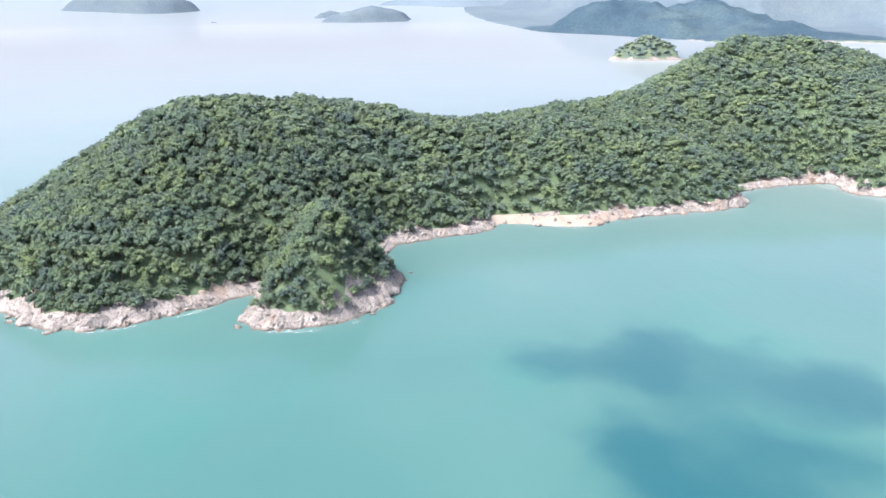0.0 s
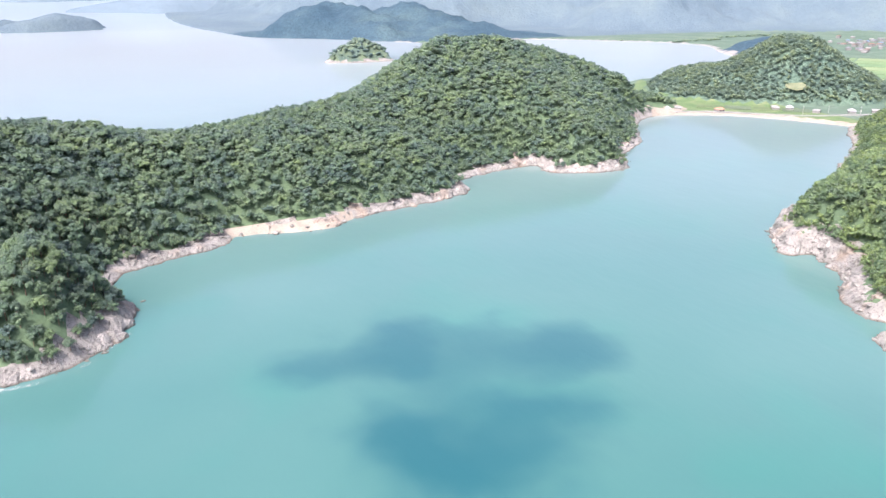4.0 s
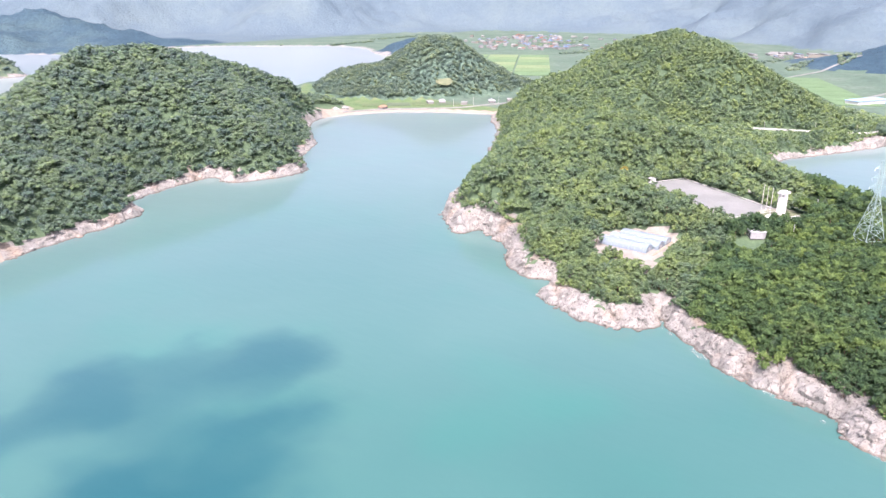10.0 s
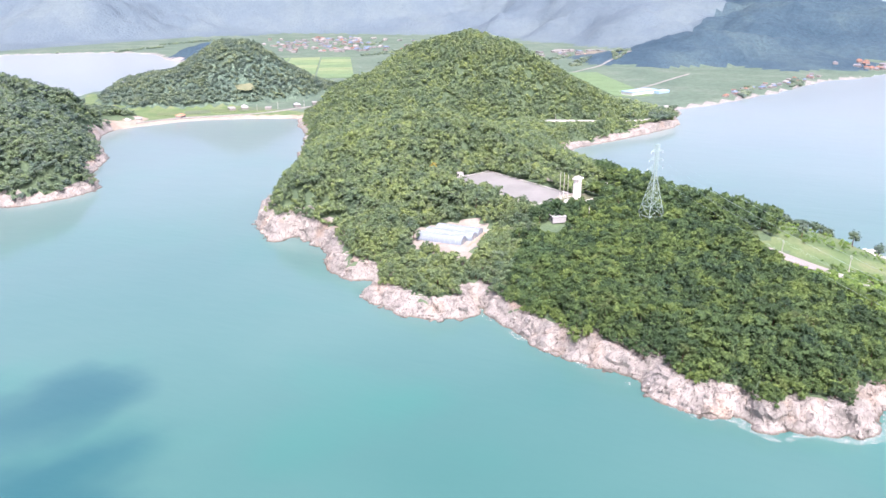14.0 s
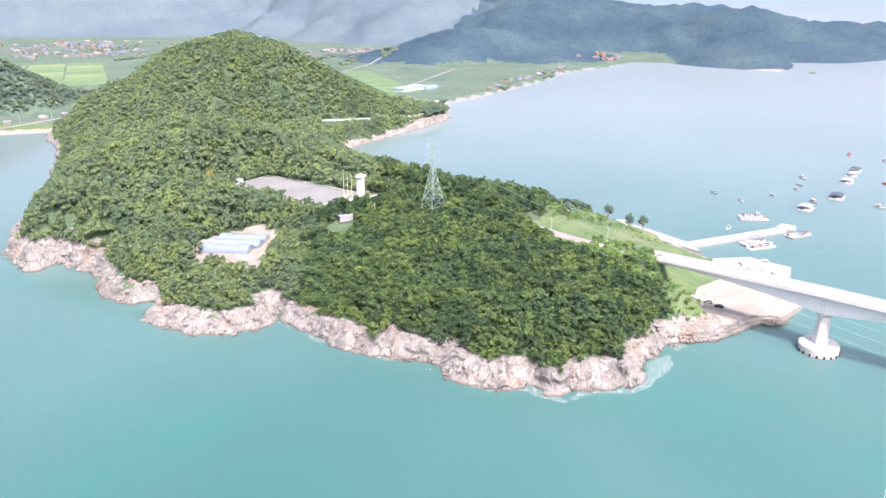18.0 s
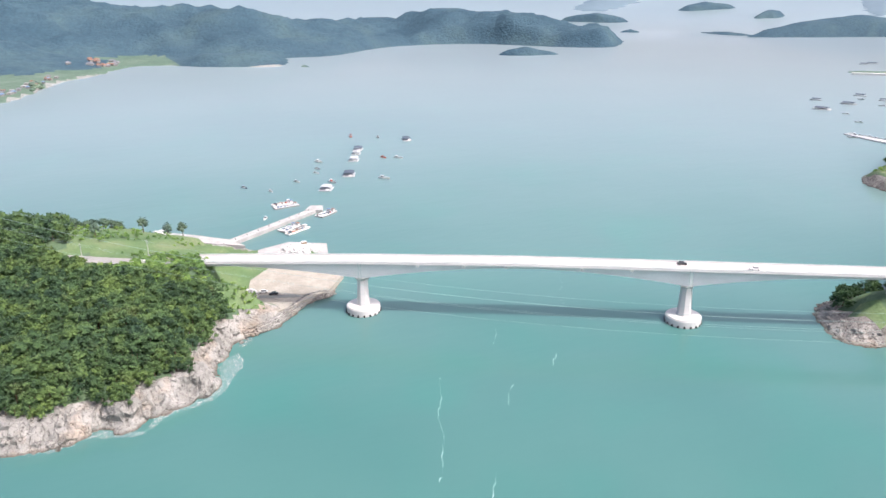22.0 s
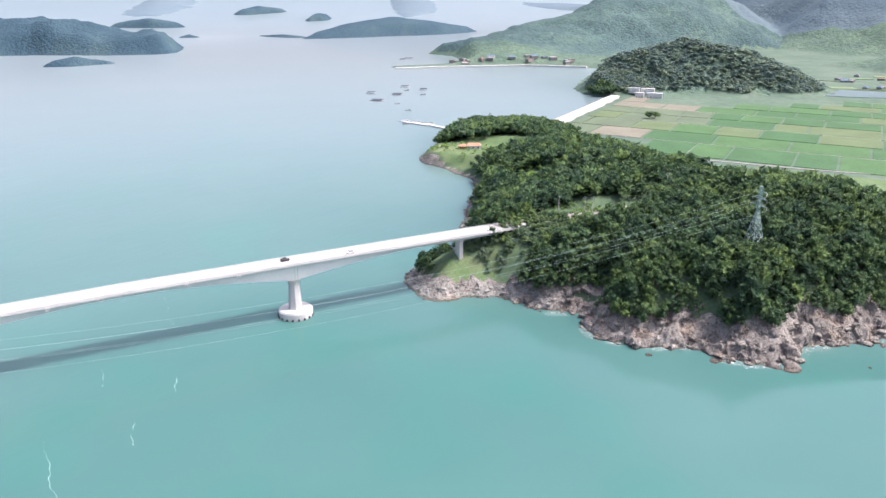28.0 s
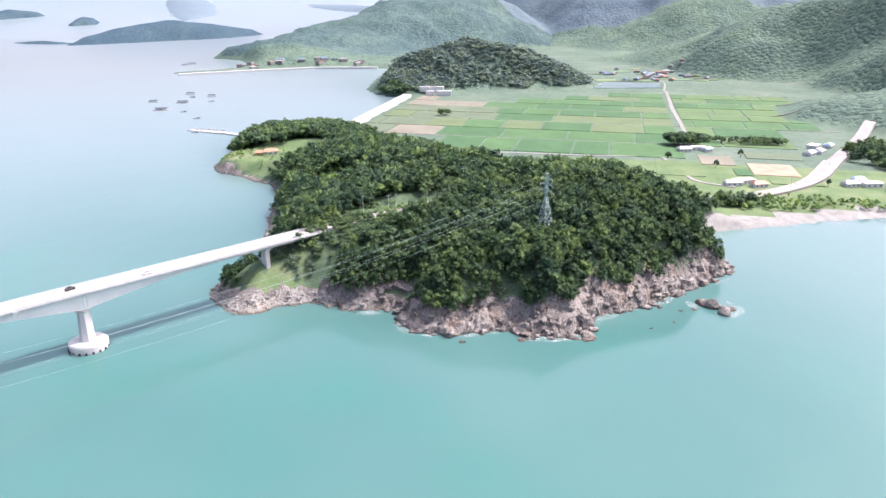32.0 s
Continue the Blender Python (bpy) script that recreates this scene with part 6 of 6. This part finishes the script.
FIELD = [(285, -775), (300, -1075), (176, -1050), (60, -1120), (-80, -1210), (-230, -1180), (-300, -1018), (-240, -900), (-176, -790), (-90, -770), (-37, -710), (108, -690)]
ys = [-1240, -1180, -1130, -1085, -1035, -985, -935, -882, -825, -768, -700]
for j in range(len(ys) - 1):
    xs = [-290]
    while xs[-1] < 285:
        xs.append(min(xs[-1] + g.choice((36, 46, 58, 72)), 290))
        if xs[-2] < -80 < xs[-1] + 12:
            xs[-1:] = [-80, -70]
    for i in range(len(xs) - 1):
        if xs[i + 1] - xs[i] < 12:
            continue
        x0, x1, y0, y1 = xs[i] + 1.0, xs[i + 1] - 1.0, ys[j] + 1.2, ys[j + 1] - 1.2
        if inside(np.array([(x0 + x1) / 2]), np.array([(y0 + y1) / 2]), FIELD)[0]:
            if x0 > 140:
                m, lb = g.choice(((PADDY[4], "dull green fallow field"), (PADDY[3], "yellowing rice field"), (PADDY[4], "dull green fallow field"), (PADDY[5], "tan bare field"))), ""
            elif x0 > -75:
                m, lb = g.choice(((PADDY[0], "deep green rice field"), (PADDY[0], "deep green rice field"), (PADDY[1], "bright green rice field"), (PADDY[3], "yellowing rice field"))), ""
            else:
                m, lb = g.choice(((PADDY[1], "bright green rice field"), (PADDY[2], "light green rice field"), (PADDY[2], "light green rice field"), (PADDY[0], "deep green rice field"))), ""
            paddy(x0, x1, y0, y1, 3.72 + g.uniform(0, 0.08), m[0], m[1] + " edged by low bunds", "rice fields")
for i in range(len(ys)):
    if ys[i] in (-1180, -1085, -985, -882, -768):
        track("track_paddy_%d" % (i // 2 + 1), [(x, ys[i]) for x in (270, 150, 0, -78, -170, -250) if (-1050 < ys[i] or x < 120) and (ys[i] < -860 or x > -90)], 1.7, SOUTH, "narrow pale path between rice fields")
dike = thing("sea_dike", 0, 0, 0, 0, "long pale concrete sea dike", "dike")
part("bank", prism([(300, -786), (312, -786), (320, -1086), (308, -1086)], -1, 4.4), PALE_CONCRETE, dike)
part("parapet", prism([(311.2, -786), (312, -786), (320, -1086), (319.2, -1086)], 4.4, 5.2), CONCRETE, dike)
pond = part("pond", prism([(45, -1236), (20, -1324), (-72, -1329), (-74, -1262), (0, -1240)], 3.4, 4.4), WATER)
tagged(pond, "still pale reservoir pond behind the fields", "pond")
for x, y, w, l, m in ((-96, -700, 30, 40, PADDY[5]), (-113, -655, 14, 26, PADDY[0]), (-140, -670, 38, 46, SOIL), (-150, -730, 50, 30, PADDY[4]), (-60, -660, 40, 60, GRASS), (-150, -625, 40, 16, GRASS)):
    paddy(x - w / 2, x + w / 2, y - l / 2, y + l / 2, max(4.0, top_of(SOUTH, x, y)) - 0.25, m, "brown vegetable plot beside the country road" if m in (SOIL, PADDY[5]) else "green vegetable plot beside the country road", "vegetable plots")
for u0, u1, v0, v1, cx, cy, turn in ((0, 330, 0, 130, 1110, 215, 30),):
    for i in range(7):
        for j in range(4):
            paddy(u0 + 48 * i, u0 + 48 * i + 46, 62 * j + 4, 62 * j + 62, 3.6, FARPADDY[(i * 3 + j) % 3], "wide green rice field on the far plain", "far rice fields", turn, cx, cy)
for i in range(7):
    for j in range(4):
        paddy(64 * i, 64 * i + 61, 72 * j, 72 * j + 69, 3.7, FARPADDY[(i + 2 * j) % 3], "wide green rice field on the far plain", "far rice fields", 35, 1120, 760)
for i, (x, y, w, l, m) in enumerate(((1800, 520, 90, 60, SOIL), (1880, 470, 80, 60, FARPADDY[2]), (1720, 470, 70, 60, PADDY[5]), (1900, 620, 90, 50, SHINGLE))):
    paddy(-w / 2, w / 2, -l / 2, l / 2, top_of(MAIN, x, y) + 0.2, m, "bare brown plot below the hills" if i % 2 == 0 else "pale field below the hills", "plots below the hills", 15, x, y)
track("track_far_plain", [(1152, 264), (1230, 250), (1330, 238), (1450, 222)], 5, MAIN, "pale farm road across the far plain")
track("track_far_plain_edge", [(1347, 433), (1450, 422), (1560, 410), (1640, 380)], 5, MAIN, "pale farm road at the foot of the hills")
paddy(0, 60, 0, 26, 4.0, SOIL, "tan bare field on the isthmus", "isthmus fields", -20, 700, 880)
for i in range(4):
    paddy(0 + 34 * i, 32 + 34 * i, 0, 26, 3.3, PADDY[3 + i % 2], "pale green field behind the beach", "isthmus fields", -42, 645, 740)
tomb = part("lawn_clearing", cyl(13, 1.5, n=24, r2=11), LAWN)
tomb.matrix_world = Matrix.Translation((790, 722, top_of(ISTH, 790, 722) + 1.2)) @ pose(0, 0, 0, 16, -12)
tagged(tomb, "pale mown lawn clearing in the wooded slope", "clearing")

# terraces up the valley and the harbour wall across the bay
q = random.Random(31)
for i in range(26):
    x, y = q.uniform(-190, 60), q.uniform(-1640, -1345)
    w, l = q.uniform(18, 40), q.uniform(14, 26)
    if top_of(SOUTH, x, y) > 10:
        continue
    paddy(-w / 2, w / 2, -l / 2, l / 2, top_of(SOUTH, x, y) + 0.3, q.choice((FARPADDY[0], FARPADDY[1], FARPADDY[2], PADDY[4])), "small terraced field up the valley", "valley terraces", q.uniform(-25, 25), x, y)
track("track_valley", [(-74, -1215), (-80, -1340), (-50, -1430), (-75, -1540), (-30, -1650)], 3, SOUTH, "pale lane winding up the valley")
hw = thing("harbour_wall", 0, 0, 0, 0, "long pale concrete harbour wall across the bay", "sea wall")
part("wall", prism([(843, -1290), (736, -1396), (633, -1480), (505, -1512), (505, -1519), (636, -1488), (741, -1404), (849, -1297)], -1, 3.6), PALE_CONCRETE, hw)

# ---- more trees: groves, shrubs and single trees ----
g2 = np.random.default_rng(21)


def grove(name, cx, cy, rx, ry, count, land, kind, leaf, label, tall=(6, 9), level="mid", wide=1.0):
    a, r = g2.uniform(0, 6.283, count), np.sqrt(g2.uniform(0, 1, count))
    x, y = cx + rx * r * np.cos(a), cy + ry * r * np.sin(a)
    d = land.depth(x, y)
    k = d > 3
    x, y = x[k], y[k]
    z = land.height(x, y)
    plant(name, x, y, z - 0.4, g2.uniform(*tall, len(x)), g2.uniform(0.9, 1.3, len(x)) * wide, kind, level, leaf, label, int(cx) % 97)


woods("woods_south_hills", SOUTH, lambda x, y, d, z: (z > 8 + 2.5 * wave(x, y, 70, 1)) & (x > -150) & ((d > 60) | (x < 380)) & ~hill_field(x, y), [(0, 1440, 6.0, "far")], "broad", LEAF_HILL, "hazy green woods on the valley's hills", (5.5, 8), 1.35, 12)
woods("shrubs_bank_bridge", CAPE, lambda x, y, d, z: (x < 378) & (y < 0) & (y > -70) & (d > 8) & (z > 5.5) & clear_of(x, y, CAPE_ROAD[CAPE_ROAD[:, 0] < 480], 5.5) & (x - 0.65 * (y + 45) < 362) & (x - 0.65 * (y + 45) > 322), [(0, 700, 2.9, "mid")], "broad", LEAF_FRESH, "bright green shrubs covering the bank below the road", (1.6, 3.6), 1.5, 14)
woods("shrubs_meadow_rough", CAPE, lambda x, y, d, z: (x > 385) & (y < 25) & (d > 6) & (z > 3.5) & (wave(x, y, 30, 7) > 0.25) & clear_of(x, y, CAPE_ROAD[CAPE_ROAD[:, 0] < 480], 5), [(0, 700, 3.6, "mid")], "broad", LEAF_FRESH, "patches of rough bright shrubs in the meadow", (1.0, 2.2), 1.4, 15)
woods("pines_below_lot", CAPE, lambda x, y, d, z: (lot(x + 8, y + 3) | lot(x + 14, y + 6) | lot(x + 20, y + 9)) & ~lot(x + 4, y + 2) & (np.hypot(x - 417, y - 123) > 18), [(0, 700, 3.6, "near")], "pine", LEAF_PINE, "young pines on the bank below the car park", (2.2, 3.8), 1.3, 16)
grove("grove_field", -74, -768, 19, 11, 95, SOUTH, "broad", LEAF_DARK, "dark grove beside the paddies", (9, 13))
grove("grove_pond", -135, -790, 40, 9, 60, SOUTH, "broad", LEAF_DARK, "dark hedge trees below the fields", (5, 8))
grove("grove_field_tree", 212, -902, 9, 7, 12, SOUTH, "broad", LEAF_DARK, "clump of dark trees amid the fields", (6, 9))
grove("grove_dike", 345, -1100, 26, 18, 70, SOUTH, "broad", LEAF_DARK, "dark wood at the end of the dike", (9, 13))
grove("grove_road_bank", -100, -545, 50, 10, 120, SOUTH, "broad", LEAF_FRESH, "bright shrubs on the road bank", (2.5, 5))
grove("grove_road_shrubs", -150, -565, 60, 14, 130, SOUTH, "broad", LEAF_FRESH, "bright shrubs above the shingle beach", (2.5, 4.5))
grove("grove_road_dark", -92, -548, 14, 8, 22, SOUTH, "broad", LEAF_DARK, "dark trees above the shingle beach", (6, 9))
grove("grove_roadside", -262, -740, 45, 60, 150, SOUTH, "pine", LEAF_DARK, "dark pines above the country road", (8, 12))
grove("shrubs_bridge_end", 340, -27, 28, 22, 300, CAPE, "broad", LEAF_FRESH, "bright green shrubs on the bank below the bridge", (2.2, 4.6), "mid", 1.3)
grove("shrubs_bank", 324, -30, 24, 18, 46, CAPE, "broad", LEAF_RICH, "green trees on the bank below the bridge", (4, 7), "near")
grove("shrubs_meadow", 430, -8, 26, 24, 60, CAPE, "broad", LEAF_FRESH, "scattered shrubs in the green meadow", (1.5, 3.5), "near")
grove("trees_meadow_edge", 470, 10, 12, 40, 50, CAPE, "broad", LEAF_BROAD, "row of trees along the meadow's edge", (4, 7), "near")
grove("shrubs_terrace", 300, -590, 50, 26, 120, ISLE, "broad", LEAF_FRESH, "bright shrubs round the farm terrace", (1.5, 4))
grove("shrubs_slope", 193, -468, 22, 26, 150, ISLE, "broad", LEAF_FRESH, "bright creepers and shrubs on the slope", (2, 4.5))
grove("shrubs_under_bridge", 160, -340, 20, 16, 130, ISLE, "broad", LEAF_BROAD, "green shrubs under the bridge end", (1.5, 4.5), "near")
grove("shrubs_bridge_slope", 134, -356, 26, 26, 230, ISLE, "broad", LEAF_RICH, "green shrubs on the slope below the bridge end", (2.0, 4.6), "mid", 1.3)
grove("shrubs_isle_road", 126, -392, 26, 22, 210, ISLE, "broad", LEAF_FRESH, "low bright shrubs beside the road", (1.2, 2.6), "mid", 1.3)
grove("shrubs_greenhouse", 314, 180, 12, 26, 60, CAPE, "pine", LEAF_PINE, "sparse pines on the rocky slope below the greenhouse", (3.5, 6.5), "near")
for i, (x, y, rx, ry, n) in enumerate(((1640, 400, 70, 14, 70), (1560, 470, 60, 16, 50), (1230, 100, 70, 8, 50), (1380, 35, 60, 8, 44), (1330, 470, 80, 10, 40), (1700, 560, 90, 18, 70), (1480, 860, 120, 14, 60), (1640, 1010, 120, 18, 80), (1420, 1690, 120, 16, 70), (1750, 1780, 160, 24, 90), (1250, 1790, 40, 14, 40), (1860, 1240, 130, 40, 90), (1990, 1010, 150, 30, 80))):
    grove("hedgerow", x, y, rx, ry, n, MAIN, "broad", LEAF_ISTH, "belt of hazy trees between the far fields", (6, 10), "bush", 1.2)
grove("trees_back_shore", 900, 160, 60, 14, 110, CAPE, "broad", LEAF_BROAD, "trees along the back shore", (7, 10))


def single_tree(name, x, y, z, h, kind, leaf, label, seed, group):
    """A tree that stands apart: tapered trunk with limbs, and its crown."""
    t = thing(name, x, y, z - 0.2, seed * 47 % 360, label, "tree", group)
    v, f, m = tree_shape(kind, 11, 90, seed, False)
    crown = new("crown", np_mesh("crown", v * h, f, [leaf], None, True))
    crown.parent = t
    b = cyl(0.035 * h, 0.72 * h, n=7, r2=0.012 * h)
    for i in range(4):
        a = i * 1.7 + seed
        beam(b, (0, 0, (0.38 + 0.08 * i) * h), (0.24 * h * math.cos(a), 0.24 * h * math.sin(a), (0.6 + 0.07 * i) * h), 0.011 * h, 5)
    part("trunk", b, BARK, t)
    return t


rows = [(x, y, CAPE, "pine", LEAF_PINE, "pine standing apart beside the greenhouse clearing") for x, y in ((380, 160), (384, 168), (386, 176), (384, 186), (379, 196), (372, 202), (362, 203), (350, 202), (376, 154), (368, 149), (340, 200), (336, 192))]
rows += [(x, y, CAPE, "pine", LEAF_PINE, "tall pine at the edge of the car park") for x, y in ((386, 160), (389, 170), (393, 184), (398, 196), (404, 207), (410, 217), (392, 148), (424, 232), (446, 236))]
rows += [(432, 230, CAPE, "broad", LEAF_GOLD, "yellow-leaved tree above the car park")]
rows += [(x, y, CAPE, "broad", LEAF_BROAD, "single tree in the green meadow above the quay") for x, y in ((452, 22), (460, 6), (440, -30), (418, -4), (466, -14), (448, -44), (425, -50))]
rows += [(x, y, ISLE, "pine", LEAF_DARK, "dark pine on the rocks of the far cape") for x, y in ((20, -334), (12, -342), (48, -330), (66, -326), (-30, -372), (-45, -400), (86, -338), (110, -334), (160, -338), (178, -342))]
rows += [(x, y, SOUTH, "broad", LEAF_DARK, "round tree standing among the vegetable plots") for x, y in ((-92, -668), (-172, -618), (-52, -690), (-120, -720))]
for i, (x, y, land, kind, leaf, label) in enumerate(rows):
    single_tree("pine_tree" if kind == "pine" else "tree", x, y, top_of(land, x, y), 6.5 + (i * 37 % 10) * 0.35, kind, leaf, label, i + 3, "trees standing apart")


# ---- foam ----
def lace_material():
    """Foam with holes: patches of white between clear gaps."""
    m, nt, b = material("lacy_foam", 0.9, 0.1)
    b.inputs["Base Color"].default_value = (0.62, 0.66, 0.65, 1)
    holes = ramp(nt, noise_at(nt, 0.6, 6, 0.8), [(0.46, (0, 0, 0)), (0.7, (0.75, 0.75, 0.75))])
    nt.links.new(holes, b.inputs["Alpha"])
    return m


LACE = lace_material()


def surf(name, land, pts, r, seed):
    """A torn band of foam along the rocks, wider where the swell breaks."""
    line = smooth_loop(pts, 1.2, False)
    t = np.gradient(line, axis=0)
    t /= np.hypot(t[:, 0], t[:, 1])[:, None] + 1e-9
    out = np.stack([t[:, 1], -t[:, 0]], 1)
    mid = line[len(line) // 2] + out[len(line) // 2] * 6
    if inside(np.array([mid[0]]), np.array([mid[1]]), land.coast)[0]:
        out = -out
    s = np.arange(len(line)) * 1.2
    w = r * np.clip(0.25 + 0.75 * wave(s, s * 0.3, 26, seed) + 0.45 * wave(s, s * 0.2, 9, seed + 2), 0.0, 1.7)
    rows = 5
    k = np.linspace(-0.8, 1.0, rows)
    v = np.zeros((len(line), rows, 3))
    for j in range(rows):
        reach = k[j] * (w + 0.3) * (1.0 if k[j] > 0 else 2.0)
        v[:, j, :2] = line + out * reach[:, None]
        v[:, j, 2] = 0.06
    i = (np.arange(len(line) - 1)[:, None] * rows + np.arange(rows - 1)[None, :]).ravel()
    f = np.stack([i, i + 1, i + rows + 1, i + rows], 1)
    seg = np.repeat(w[:-1] > 0.25, rows - 1)
    tagged(new(name, np_mesh(name, v.reshape(-1, 3), f[seg], [LACE], None, True)), "white surf breaking at the foot of the rocks", "foam", kind="stuff")


def foam_streak(pts, seed):
    """A thin wandering thread of foam."""
    q = random.Random(seed)
    bm = bmesh.new()
    line = smooth_loop(pts, 0.8, False)
    prev, w = None, 0.0
    for i, (x, y) in enumerate(line):
        w = max(0.0, min(0.2, w + q.uniform(-0.1, 0.09)))
        o = 0.7 * math.sin(i * 0.23 + seed) + 0.3 * math.sin(i * 0.9)
        cur = (bm.verts.new((x + o - w, y + o * 0.4, 0.05)), bm.verts.new((x + o + w, y + o * 0.4, 0.05)))
        if prev and w > 0.04:
            bm.faces.new((prev[0], prev[1], cur[1], cur[0]))
        prev = cur
    tagged(part("foam_streak", bm, THIN_FOAM), "thin white streak of foam drifting on the water", "foam", kind="stuff")


surf("surf_cape", CAPE, [(312, 138), (298, 134), (286, 114), (274, 92), (268, 66), (260, 46), (250, 24), (254, 10), (246, -6), (256, -16), (258, -32), (268, -40), (280, -46), (294, -52), (304, -58)], 2.8, 1)
surf("surf_far_cape", ISLE, [(116, -308), (97, -312), (88, -295), (70, -293), (45, -305), (30, -299), (2, -311), (0, -328), (-14, -342), (-30, -354), (-46, -378), (-66, -396), (-76, -420)], 3.2, 2)
surf("surf_reef", ISLE, [(-44, -362), (-50, -350), (-62, -347), (-69, -356), (-64, -366)], 2.6, 6)
surf("surf_bay", SOUTH, [(-62, -470), (-95, -494), (-141, -518), (-193, -540), (-262, -566)], 1.8, 3)
surf("surf_headland", HEAD, [(-208, 308), (-180, 294), (-150, 298), (-122, 314), (-100, 334), (-92, 300), (-76, 295), (-46, 300), (-24, 330)], 1.0, 4)
for i, pts in enumerate((((230, -119), (206, -106), (187, -98), (172, -88)), ((296, -229), (281, -217), (267, -208)), ((257, -163), (250, -157), (246, -154)), ((172, -109), (162, -103), (152, -97)), ((216, -145), (208, -139), (200, -133)), ((226, -174), (220, -169), (216, -166)))):
    foam_streak(pts, i)
